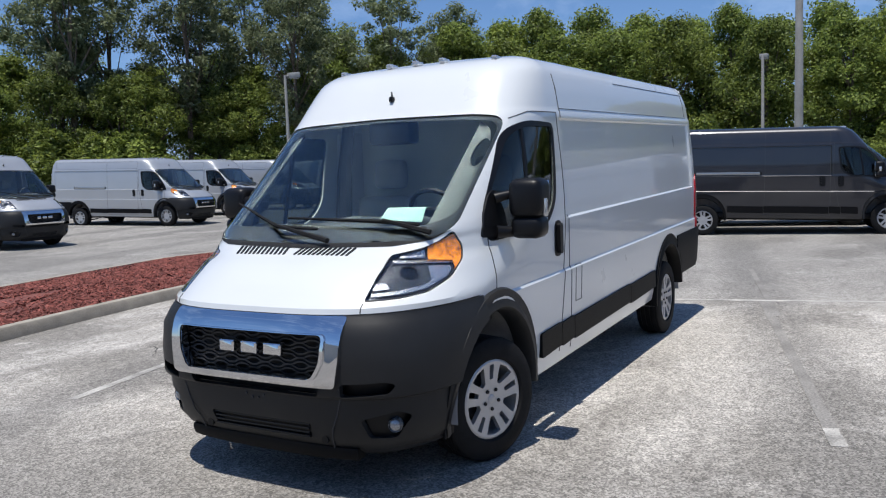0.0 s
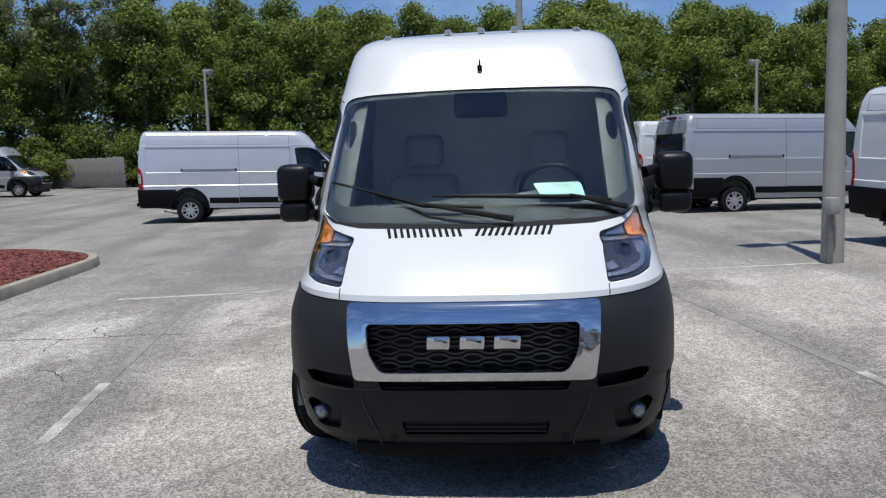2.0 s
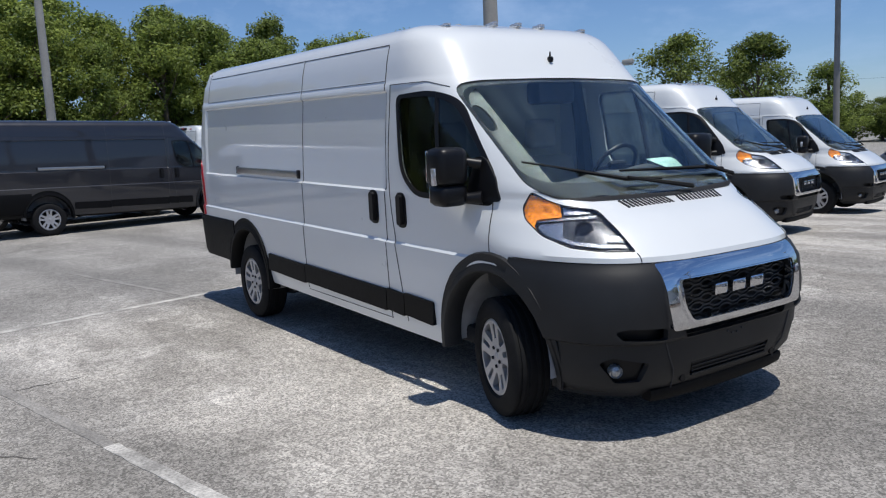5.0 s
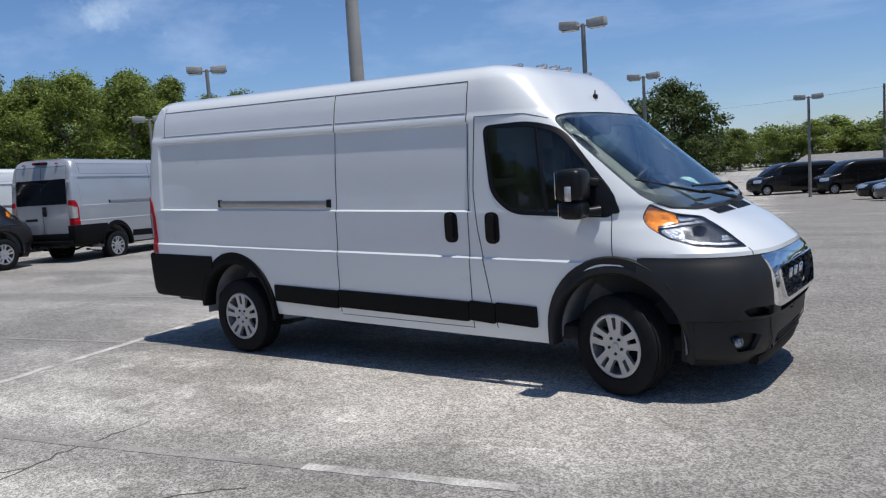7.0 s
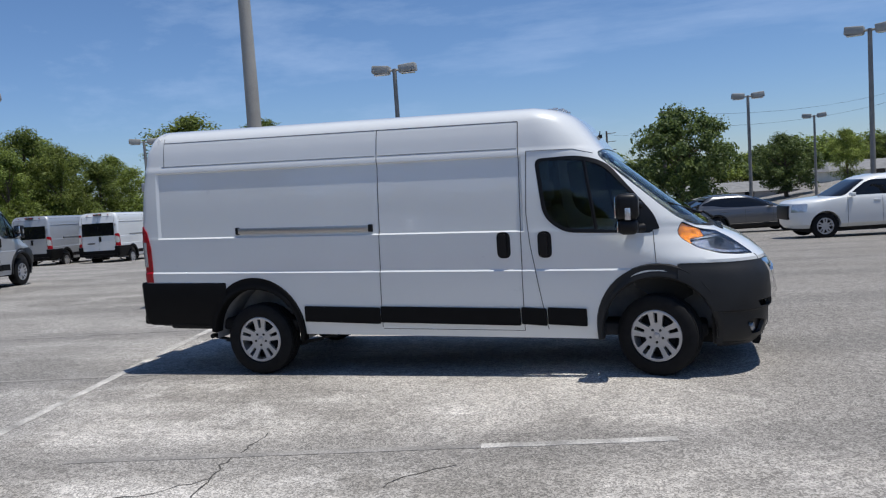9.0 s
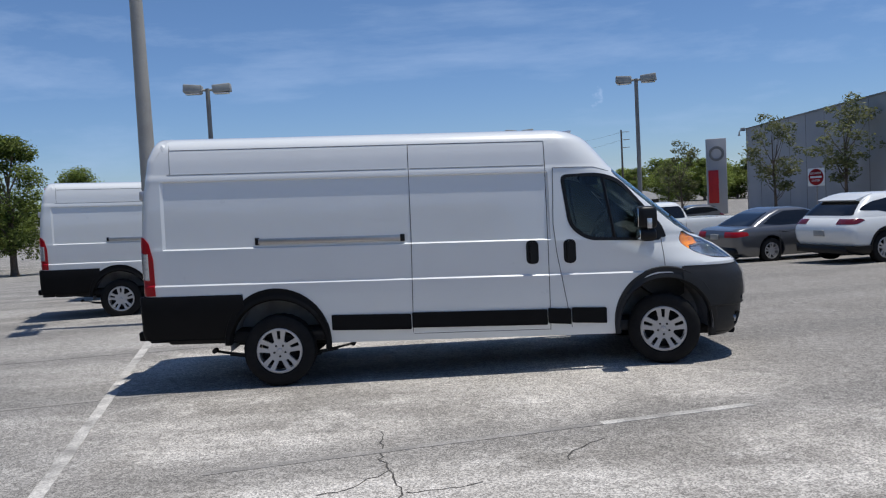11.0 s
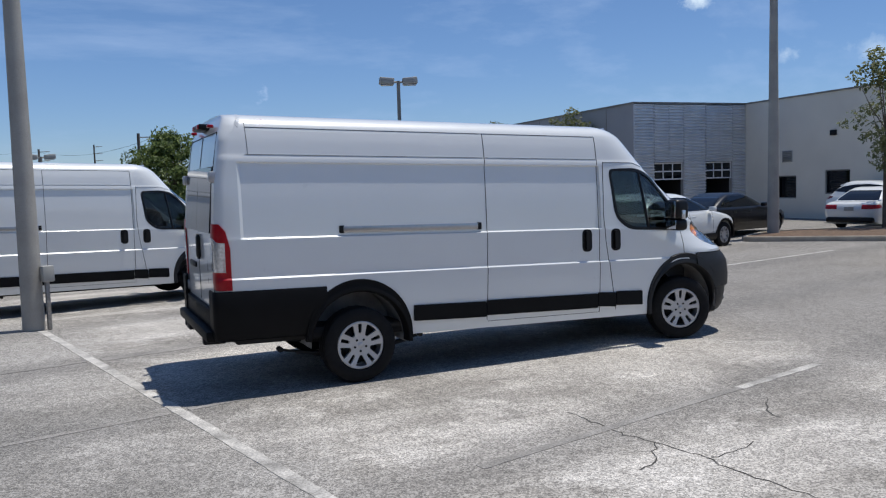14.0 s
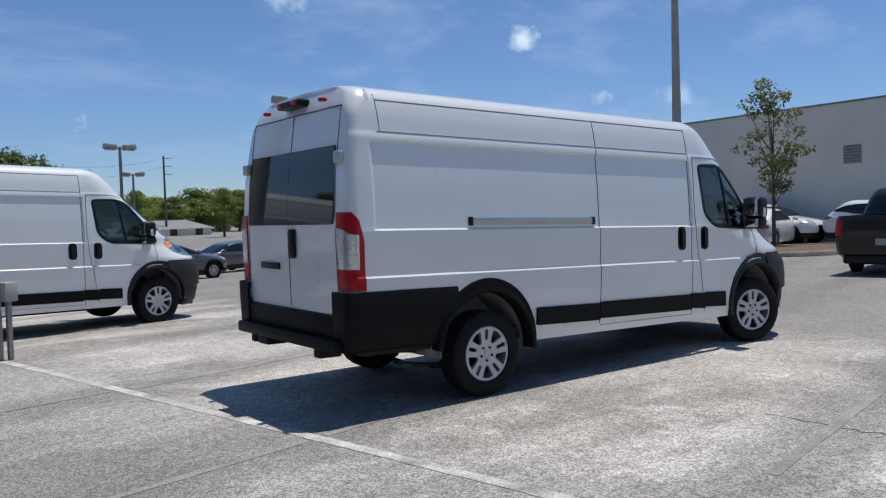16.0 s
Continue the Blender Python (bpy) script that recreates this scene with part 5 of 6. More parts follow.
# ---- lamp posts ----


def lamp_post(x, y, height, base_r, top_r, heads, turn, label, material, plinth=False, box_on=False):
    t = thing("lamp_post", on_ground(x, y, turn), label, "lamp post", "car park lamp posts")
    bm = bmesh.new()
    tube(bm, [(0, 0, -.05), (0, 0, height * .5), (0, 0, height)], [base_r, (base_r + top_r) / 2, top_r], 20)
    part("post", bm, material, t)
    if heads:
        bm = bmesh.new()
        tube(bm, [(0, -.30 if heads > 1 else 0, height - .05), (0, .30, height - .05)], .045, 8)
        part("arm", bm, LAMP_GREY, t)
        for s in ((1, -1) if heads > 1 else (1,)):
            bm = bmesh.new()
            vs = box(bm, (-.21, s * .50 - .32, height - .17), (.21, s * .50 + .32, height + .12), .04)
            bmesh.ops.rotate(bm, verts=bm.verts, cent=(0, s * .3, height), matrix=Matrix.Rotation(radians(5 * s), 3, "X"))
            h = part("lamp_head", bm, LAMP_GREY, t, "grey box lamp head")
            bm = bmesh.new()
            box(bm, (-.17, s * .50 - .26, height - .19), (.17, s * .50 + .26, height - .165), .01)
            part("lamp_glass", bm, CLEAR_LENS, h)
    if box_on:
        bm = bmesh.new()
        box(bm, (.09, -.25, .70), (.25, -.10, .93), .015)
        part("junction_box", bm, LAMP_GREY, t, "grey metal junction box")
        bm = bmesh.new()
        box(bm, (.13, -.21, .0), (.19, -.14, .72), .02)
        part("conduit", bm, STEEL, t)
    return t


lamp_post(-7.08, 4.60, 9.3, .155, .07, 2, 20, "tall tapered concrete lamp post with a junction box", POLE_CONC, box_on=True)
lamp_post(14.2, 10.75, 9.3, .19, .105, 2, 60, "tall tapered concrete lamp post on the kerbed island", POLE_CONC)
lamp_post(-23.6, .3, 10.5, .15, .09, 2, 60, "tall tapered concrete lamp post", POLE_CONC)
STEEL_POST = "slim grey steel lamp post with twin box heads"
for x, y, h, turn in ((-9.82, 19.8, 6.8, 95), (6.71, 24.2, 7.2, 72), (3.5, 38.0, 6.95, 95), (-26.0, 16.75, 6.9, 138), (-13.2, 34.0, 6.75, 95), (-7.8, 46.6, 6.1, 95), (-29.9, 31.8, 6.7, 127), (-33.7, 19.1, 5.6, 138), (9.2, 56.0, 6.9, 80)):
    lamp_post(x, y, h, .10, .075, 2, turn, STEEL_POST, POLE_DARK)
for x, y, h, turn in ((-31.0, -26.6, 7.2, 60), (-40.3, -17.5, 6.7, 90), (-43.5, -3.5, 7.6, 90), (-39.5, 12.6, 6.2, 90)):
    lamp_post(x, y, h, .10, .075, 1, turn, "slim grey steel lamp post in front of the woods", POLE_CONC)

# grey board fence at the foot of the woods
FENCE_WOOD = shader("weathered_grey_boards", (.27, .26, .24), .9, vary=.2, scale=2, rand=.15)
fence = thing("fence", on_ground(-46.0, -31.5, 55), "weathered grey board fence before the woods", "fence")
bm = bmesh.new()
for z in (.5, 1.3):
    box(bm, (0, .03, z - .05), (11.2, .08, z + .05))
part("rail", bm, FENCE_WOOD, fence)
plank = bmesh.new()
box(plank, (-.125, -.02, .03), (.125, .025, 1.75), .01)
plank = mesh_of(plank, "plank", FENCE_WOOD)
for k in range(40):
    part("plank", plank, None, fence).location = (.14 + .28 * k, 0, random.Random(k).uniform(-.03, .03))

# ---- cars: shape ----
CAR = {}
# body and cabin: levels of height, front middle, front root, half-width, rear; side windows, screens as outlines
CAR_SHAPES = {
    "sedan": dict(body=[(.19, .80, .1, .82, -3.62), (.30, .90, .1, .89, -3.80), (.50, .94, .1, .91, -3.86), (.66, .92, .0, .91, -3.90), (.76, .82, -.1, .905, -3.90), (.84, .55, -.3, .89, -3.88), (.90, .10, -.5, .87, -3.84), (.95, -.25, -.8, .84, -3.70), (.985, -.42, -.9, .80, -3.35)],
                  cabin=[(.90, -.20, -1.0, .85, -3.50), (.97, -.36, -1.1, .82, -3.38), (1.10, -.64, -1.3, .77, -3.16), (1.26, -1.02, -1.6, .70, -2.84), (1.36, -1.32, -1.7, .65, -2.58), (1.41, -1.52, -1.8, .59, -2.44), (1.445, -1.8, -1.95, .42, -2.30)],
                  side=[(-.72, 1.0), (-1.22, 1.27), (-1.55, 1.345), (-2.25, 1.345), (-2.70, 1.20), (-3.0, 1.03), (-2.5, .985)], screen=(.98, 1.36, .74, .56), rear=(1.0, 1.33, .72, .54), axle=-2.80, r=.9, bed=None, doors=(-.62, -1.72, -2.55), belt=.93, hz=.62,
                  tail=[(-4.1, .70), (-3.50, .76), (-3.52, .84), (-3.62, .865), (-4.1, .865)], tail_y=.42, lamp=[(.40, .78), (.62, .62), (1.1, .55), (1.1, .72), (.7, .80)], lamp_y=.42),
    "suv": dict(body=[(.24, .78, .1, .80, -3.50), (.36, .88, .1, .91, -3.70), (.56, .95, .1, .95, -3.82), (.74, .94, .0, .955, -3.86), (.86, .86, -.1, .945, -3.85), (.95, .62, -.3, .925, -3.80), (1.02, .22, -.5, .905, -3.74), (1.07, -.12, -.7, .885, -3.68), (1.10, -.30, -.8, .86, -3.62)],
                cabin=[(1.02, -.06, -1.0, .895, -3.70), (1.10, -.26, -1.1, .875, -3.66), (1.22, -.54, -1.3, .83, -3.55), (1.36, -.90, -1.6, .77, -3.38), (1.47, -1.20, -1.8, .715, -3.22), (1.55, -1.46, -1.9, .66, -3.12), (1.60, -1.72, -2.0, .58, -3.04), (1.64, -2.1, -2.25, .40, -2.9)],
                side=[(-.62, 1.115), (-1.12, 1.37), (-1.50, 1.475), (-2.00, 1.51), (-2.60, 1.495), (-3.04, 1.43), (-3.32, 1.33), (-3.44, 1.24), (-3.22, 1.225), (-2.95, 1.215), (-2.60, 1.145), (-1.8, 1.115)], screen=(1.11, 1.50, .80, .62), rear=(1.13, 1.44, .78, .62), axle=-2.83, r=1.0, bed=None, doors=(-.62, -1.72, -2.72), belt=1.06, hz=.80,
                tail=[(-4.1, .93), (-3.62, .94), (-3.38, 1.02), (-3.50, 1.065), (-4.1, 1.04)], tail_y=.48, lamp=[(.28, .96), (.52, .80), (1.1, .70), (1.1, .82), (.55, .95)], lamp_y=.48),
    "pickup": dict(body=[(.34, .82, .1, .86, -4.75), (.46, .92, .1, .97, -4.90), (.75, .97, .1, .995, -4.93), (.98, .96, .0, .99, -4.93), (1.12, .92, -.1, .98, -4.93), (1.20, .78, -.3, .965, -4.93), (1.25, .30, -.6, .95, -4.92), (1.28, -.1, -.8, .93, -4.90)],
                   cabin=[(1.20, -.16, -1.0, .94, -3.02), (1.28, -.30, -1.1, .92, -3.0), (1.46, -.64, -1.3, .86, -2.94), (1.66, -1.0, -1.5, .79, -2.84), (1.79, -1.25, -1.7, .73, -2.74), (1.85, -1.45, -1.8, .66, -2.68), (1.90, -1.75, -1.95, .46, -2.55)],
                   side=[(-.72, 1.30), (-1.24, 1.66), (-1.45, 1.74), (-2.62, 1.74), (-2.74, 1.66), (-2.80, 1.32), (-1.8, 1.29)], screen=(1.29, 1.76, .84, .66), rear=(1.33, 1.72, .80, .66), axle=-3.70, r=1.08, bed=(-4.83, -3.08), doors=(-.66, -1.70, -2.78), belt=1.24, hz=.95,
                   tail=[(-5.2, .86), (-4.80, .86), (-4.80, 1.20), (-5.2, 1.20)], tail_y=.80, lamp=[(.50, 1.12), (.55, .86), (1.1, .84), (1.1, 1.08)], lamp_y=.56),
    "passenger_van": dict(body=[(.26, .74, .1, .88, -4.50), (.40, .86, .1, .98, -4.72), (.70, .90, .0, 1.0, -4.80), (1.0, .86, -.1, 1.0, -4.82), (1.12, .72, -.2, .99, -4.82), (1.22, .40, -.4, .98, -4.82), (1.28, .10, -.6, .97, -4.82)],
                          cabin=[(1.22, .16, -.9, .985, -4.82), (1.30, .08, -.95, .975, -4.82), (1.50, -.15, -1.0, .955, -4.80), (1.75, -.48, -1.1, .92, -4.76), (1.90, -.72, -1.3, .88, -4.72), (2.0, -.95, -1.5, .82, -4.66), (2.08, -1.4, -1.8, .6, -4.5)],
                          side=[(-.25, 1.33), (-.72, 1.72), (-1.0, 1.84), (-4.5, 1.84), (-4.55, 1.38), (-3.0, 1.33)], screen=(1.32, 1.84, .90, .80), rear=(1.40, 1.82, .82, .80), axle=-3.30, r=.95, bed=None, doors=(-.55, -1.45, -2.7), belt=1.26, hz=.9,
                          tail=[(-5.2, .95), (-4.75, .95), (-4.75, 1.45), (-5.2, 1.45)], tail_y=.84, lamp=[(.32, 1.10), (.40, .88), (1.1, .84), (1.1, 1.04)], lamp_y=.56),
}


def car_sheet(rows, q=4.0, cap=True):
    return stack([(z, xc, xs, 2.2, q, w, xr, min(.22, w * .3)) for z, xc, xs, w, xr in rows], lambda x, z: 0, cap=cap)


def mirrored(pts, lo, hi):
    """One outline seen from the side, cut on both flanks."""
    return [prism(rounded(pts, .05, 3), lo, hi, "y"), prism(rounded(pts, .05, 3), -hi, -lo, "y")]


def car_meshes(kind):
    """The shared pieces of one kind of car."""
    d = CAR_SHAPES[kind]
    r = .369 * d["r"]
    out = {}
    wells = []
    for x in (0, d["axle"]):
        wells += [cyl(r + .055, .45, 1.4, x, r + .02, 24), cyl(r + .055, -1.4, -.45, x, r + .02, 24)]
    if d["bed"]:
        wells.append(block((d["bed"][0], -.82, .85), (d["bed"][1], .82, 1.6)))
    bm = car_sheet(d["body"], 3.2)
    bmesh.ops.holes_fill(bm, edges=[e for e in bm.edges if e.is_boundary])
    bmesh.ops.recalc_face_normals(bm, faces=bm.faces)
    me = bpy.data.meshes.new("car_body")
    bm.to_mesh(me), bm.free()
    out["body"] = finish(carve(me, wells), "car_body", [PAINT_WHITE], 35)
    bm = car_sheet(d["cabin"], 5.0)
    bmesh.ops.recalc_face_normals(bm, faces=bm.faces)
    out["cabin"] = mesh_of(bm, "car_cabin", PAINT_WHITE, 30)

    def skin(rows, q, cutters, name, mat, off=.004, thick=.012):
        tool = cutters[0]
        for c in cutters[1:]:
            add_mesh(tool, c)
        out[name] = finish(carve(shell(car_sheet(rows, q, False), thick, off), [tool], "INTERSECT"), name, [mat], 40)
    skin(d["cabin"], 5.0, mirrored(d["side"], .3, 1.3), "side_window", PRIVACY)
    mid = (d["cabin"][-1][1] + d["cabin"][-1][4]) / 2
    for name, (z0, z1, w0, w1), lo, hi in (("windscreen", d["screen"], mid, 2), ("rear_window", d["rear"], -6, mid)):
        skin(d["cabin"], 5.0, [prism(rounded([(-w0, z0), (w0, z0), (w1, z1), (-w1, z1)], .05, 3), lo, hi, "x")], name, PRIVACY)
    skin(d["body"], 3.2, mirrored(d["tail"], d["tail_y"], 1.3), "tail_lamps", DARK_TAIL if kind == "suv" else RED_LENS, .006, .03)
    skin(d["body"], 3.2, mirrored(d["lamp"], d["lamp_y"], 1.3), "headlamps", CLEAR_LENS, .006, .03)
    zs = [q[0] for q in d["body"]]
    for x in d["doors"]:
        for sd in (1, -1):
            bm = bmesh.new()
            rows = []
            for k in range(9):
                z = .36 + (d["belt"] - .36) * k / 8
                y = sd * (float(np.interp(z, zs, [q[3] for q in d["body"]])) + .002)
                rows.append([bm.verts.new((x + e, y + o, z)) for e, o in ((-.006, 0), (.006, 0), (.006, -.01 * sd), (-.006, -.01 * sd))])
            for a, b in zip(rows, rows[1:]):
                for c in range(4):
                    bm.faces.new((a[c], a[(c + 1) % 4], b[(c + 1) % 4], b[c]))
            out["door_gap", x, sd] = mesh_of(bm, "door_gap", GAP, 40)
    if kind == "suv":
        low = shell(car_sheet([(.25, .86, .1, .90, -3.62), (.30, .93, .1, .955, -3.78), (.38, .96, .1, .966, -3.84), (.44, .96, .1, .960, -3.85), (.455, .94, .1, .94, -3.80)], 3.2, False), .02)
        out["lower_cladding"] = finish(carve(low, [cyl(r + .10, lo, hi, x, r + .02, 24) for x in (0, d["axle"]) for lo, hi in ((.45, 1.4), (-1.4, -.45))]), "lower_cladding", [BLACK], 40)
        bm = bmesh.new()
        add_mesh(bm, prism(rounded([(-3.36, 1.475), (-3.02, 1.578), (-2.9, 1.60), (-2.9, 1.55), (-3.1, 1.50), (-3.33, 1.445)], .01, 2), -.60, .60, "y"))
        out["spoiler"] = mesh_of(bm, "spoiler", PAINT_WHITE, 35)
        bm = bmesh.new()
        for x in (0, d["axle"]):
            for sd in (1, -1):
                rows = []
                for k in range(19):
                    a = math.pi * (k / 18 * 1.08 - .04)
                    rows.append([bm.verts.new((x + q * math.cos(a), sd * y, r + .02 + q * math.sin(a))) for q, y in ((r + .05, .88), (r + .05, .962), (r + .10, .958), (r + .10, .88))])
                for p, q in zip(rows, rows[1:]):
                    for i in range(4):
                        bm.faces.new((p[i], p[(i + 1) % 4], q[(i + 1) % 4], q[i]))
        out["arch_trim"] = mesh_of(bm, "arch_trim", BLACK, 40)
    return out


for kind in CAR_SHAPES:
    CAR[kind] = car_meshes(kind)


def car(kind, at, paint, label, category):
    d = CAR_SHAPES[kind]
    t = thing(kind, at, label, category, "parked cars")
    r = .369 * d["r"]
    for nm, me in CAR[kind].items():
        o = part(nm if isinstance(nm, str) else nm[0], me, None, t)
        if nm in ("body", "cabin", "spoiler"):
            o.material_slots[0].link = "OBJECT"
            o.material_slots[0].material = paint
    z0, hz, xr = d["cabin"][1], d["hz"], min(q[4] for q in d["body"])
    for s in (1, -1):
        bm = bmesh.new()
        box(bm, (z0[1] - .55, s * (z0[3] + .13) - .09, z0[0] - .02), (z0[1] - .40, s * (z0[3] + .13) + .09, z0[0] + .11), .03)
        part("door_mirror", bm, paint, t)
        for x in (0, d["axle"]):
            w = van_wheel(t, x, s)
            w.matrix_basis = pose(x, s * (.80 if kind == "sedan" else .83), r, 0, 0, 0 if s > 0 else 180) @ Matrix.Diagonal((d["r"], .82, d["r"], 1))
        for x in d["doors"][1:]:
            w = np.interp(d["belt"] - .12, [q[0] for q in d["body"]], [q[3] for q in d["body"]])
            bm = bmesh.new()
            box(bm, (x + .06, s * w - .008, d["belt"] - .14), (x + .26, s * w + .016, d["belt"] - .10), .006)
            part("door_handle", bm, paint, t)
    bm = bmesh.new()
    box(bm, (xr - .03, -.16, .66), (xr + .06, .16, .80), .01)
    part("number_plate", bm, LAMP_GREY, t, "blank pale number plate")
    bm = bmesh.new()
    xf, half = max(q[1] for q in d["body"]), .46 if kind == "pickup" else .40
    box(bm, (xf - .20, -half, .62 if kind == "pickup" else .42), (xf + .006, half, 1.06 if kind == "pickup" else hz - .04), .03)
    part("grille", bm, BLACK, t)
    bm = bmesh.new()
    box(bm, (xr - .01, -.80, .26), (xr + .35, .80, .44), .05)
    part("rear_bumper", bm, BLACK, t)
    bm = bmesh.new()
    box(bm, (d["axle"] - .5, -.7, .20), (.5, .7, .45), .05)
    part("underbody", bm, UNDER, t)
    return t


# ---- the vans ----
make_van_meshes()
MAIN = "white high-roof cargo van with dark grey bumper and chrome grille"
WHITE_VAN = "white high-roof cargo van parked on the asphalt"
PALE_VAN = "pale silver high-roof cargo van parked on the asphalt"
SILVER_VAN = "silver high-roof cargo van parked on the asphalt"
DARK_VAN = "charcoal grey high-roof cargo van parked on the asphalt"
van(pose(0, 0, 0), MAIN, None, steer=-17, inside=True, group="")


def parked(x, y, heading, label, paint, proto=[]):
    """A van whose right-hand rear wheel stands at x, y."""
    h = radians(heading)
    ax, ay = x + 4.03 * math.cos(h) - .97 * math.sin(h), y + 4.03 * math.sin(h) + .97 * math.cos(h)
    at = on_ground(ax, ay, heading)
    found = [p for k, p in proto if k == label]
    if found:
        return copy_thing(found[0], at)
    t = van(at, label, paint)
    proto.append((label, t))
    return t


parked(-8.27, 6.12, 12.8, WHITE_VAN, None)
parked(-9.6, 11.0, 12.5, WHITE_VAN, None)
parked(-17.15, -9.05, 103, PALE_VAN, PAINT_PALE)
parked(-16.1, -1.12, 98, DARK_VAN, PAINT_CHARCOAL)
parked(-18.75, -2.0, 100, DARK_VAN, PAINT_CHARCOAL)
parked(-26.4, -4.75, 100, WHITE_VAN, None)
parked(-29.8, -5.7, 100, WHITE_VAN, None)
parked(-16.5, 5.65, 105, SILVER_VAN, PAINT_SILVER)
parked(-21.3, 5.2, 102, WHITE_VAN, None)
parked(-25.0, 5.0, 102, WHITE_VAN, None)
parked(-29.4, 24.3, 102, SILVER_VAN, PAINT_SILVER)
parked(-26.2, 25.2, 102, WHITE_VAN, None)
for x, y, hd in ((-8.0, -21.6, 92), (-15.7, -24.1, 99), (-21.5, -26.7, 98), (-26.5, -27.5, 98), (-32.4, -28.5, 98)):
    parked(x, y, hd, SILVER_VAN, PAINT_SILVER)

# ---- other vehicles ----


def car_at_rear(kind, x, y, heading, paint, label, category):
    """A car whose right-hand rear wheel stands at x, y."""
    h, a = radians(heading), -CAR_SHAPES[kind]["axle"]
    ax, ay = x + a * math.cos(h) - .85 * math.sin(h), y + a * math.sin(h) + .85 * math.cos(h)
    return car(kind, on_ground(ax, ay, heading), paint, label, category)


car_at_rear("suv", 8.0, 8.75, 14, PAINT_WHITE, "white SUV with dark windows parked on the asphalt", "SUV")
car_at_rear("sedan", 6.6, 11.5, 14, PAINT_GREY, "dark grey sedan parked beside a white SUV", "car")
car_at_rear("sedan", 13.0, 11.6, 10, PAINT_BLACK, "black sedan parked near the kerb", "car")
car("pickup", on_ground(4.05, 19.6, 194), PAINT_WHITE, "white crew-cab pickup truck facing the aisle", "pickup truck")
car_at_rear("suv", 1.36, 26.4, 12, PAINT_GREY, "dark grey SUV parked in a row", "SUV")
car("suv", on_ground(-.8, 33.5, 192), PAINT_WHITE, "white SUV parked with its nose to the aisle", "SUV")
car("sedan", on_ground(-2.2, 36.5, 192), PAINT_GREY, "grey sedan parked in a row", "car")
car("sedan", on_ground(-3.4, 39.8, 192), PAINT_BLACK, "black sedan parked in a row", "car")
car("suv", on_ground(-7.0, 24.8, 12), PAINT_GREY, "dark grey SUV parked at the end of a row", "SUV")
for x, y, k, p in ((-11.6, 50.6, 215, PAINT_BLACK), (-7.4, 50.0, 215, PAINT_BLACK), (-2.8, 49.5, 215, PAINT_BLACK)):
    car("passenger_van", on_ground(x, y, k), p, "black passenger van parked at the far edge", "van")
car_at_rear("pickup", 10.25, 1.05, 12, PAINT_BLACK, "black pickup truck seen from behind on the asphalt", "pickup truck")
car_at_rear("sedan", 18.8, 10.0, 12, PAINT_WHITE, "white sedan parked beyond the kerbed island", "car")
car("suv", on_ground(22.0, 5.7, 268), PAINT_WHITE, "white SUV parked along the building", "SUV")
car("suv", on_ground(21.75, 10.6, 267), PAINT_WHITE, "white SUV parked along the building", "SUV")
car("suv", on_ground(6.2, 34.2, 200), PAINT_GREY, "dark grey SUV parked in a row", "SUV")
car("suv", on_ground(12.5, 40.5, 190), PAINT_GREY, "dark grey SUV parked in a row", "SUV")

# ---- buildings ----
WALL_BEIGE = shader("beige_painted_wall", (.74, .70, .61), .85, vary=.06, scale=.6, grain=.05, grain_scale=40, bump=.15)
WALL_GREY = shader("grey_painted_wall", (.36, .363, .375), .7, vary=.07, scale=.5, grain=.04, bump=.1)
METAL_SHEET = shader("corrugated_metal", (.70, .71, .73), .42, metal=.35, vary=.08, scale=1.5)
DARK_OPENING = shader("dark_workshop_interior", (.02, .02, .022), .9, vary=.2)
SIGN_RED = shader("red_sign_paint", (.45, .012, .015), .5, vary=.08)
SIGN_WHITE = shader("white_sign_paint", (.75, .75, .75), .5, vary=.05)
ROOFING = shader("pale_roofing", (.42, .41, .39), .9, vary=.1)

BT = -4.0
C1 = Vector((17.4, 21.8, 0))
BM = Matrix.Translation((C1.x, C1.y, -.15)) @ Matrix.Rotation(radians(BT), 4, "Z")
bld = thing("dealership_building", BM, "grey and beige flat-roofed showroom building with workshop doors", "building")
HT = 5.58
bm = bmesh.new()
box(bm, (0, .25, 0), (.25, 21, HT))
part("grey_wall", bm, WALL_GREY, bld)
for k in range(1, 9):
    bm = bmesh.new()
    box(bm, (-.012, 2.3 * k, 0), (.0, 2.3 * k + .04, HT - .05))
    part("wall_joint", bm, POLE_DARK, bld)
DOORS = ((1.1, 2.77), (4.05, 5.65))
for a, b, z0 in ((0, 1.1, 0), (2.77, 4.05, 0), (5.65, 6.45, 0), (1.1, 2.77, 2.85), (4.05, 5.65, 2.85)):
    bm = bmesh.new()
    box(bm, (a, .06, z0), (b, .25, HT))
    part("front_wall", bm, WALL_GREY, bld)


def corrugated(a, b, z0, z1):
    bm = bmesh.new()
    rows = []
    n = int((z1 - z0) / .034)
    for k in range(n + 1):
        z = z0 + (z1 - z0) * k / n
        y = -.05 if k % 4 in (0, 1) else .03
        rows.append([bm.verts.new((a + .012, y, z)), bm.verts.new((b - .012, y, z)), bm.verts.new((b - .012, .06, z)), bm.verts.new((a + .012, .06, z))])
    for p, q in zip(rows, rows[1:]):
        for i in range(4):
            bm.faces.new((p[i], p[(i + 1) % 4], q[(i + 1) % 4], q[i]))
    bm.faces.new(rows[0]), bm.faces.new(rows[-1][::-1])
    return bm


edges = [0, 1.1, 1.93, 2.77, 4.05, 4.85, 5.65, 6.45]
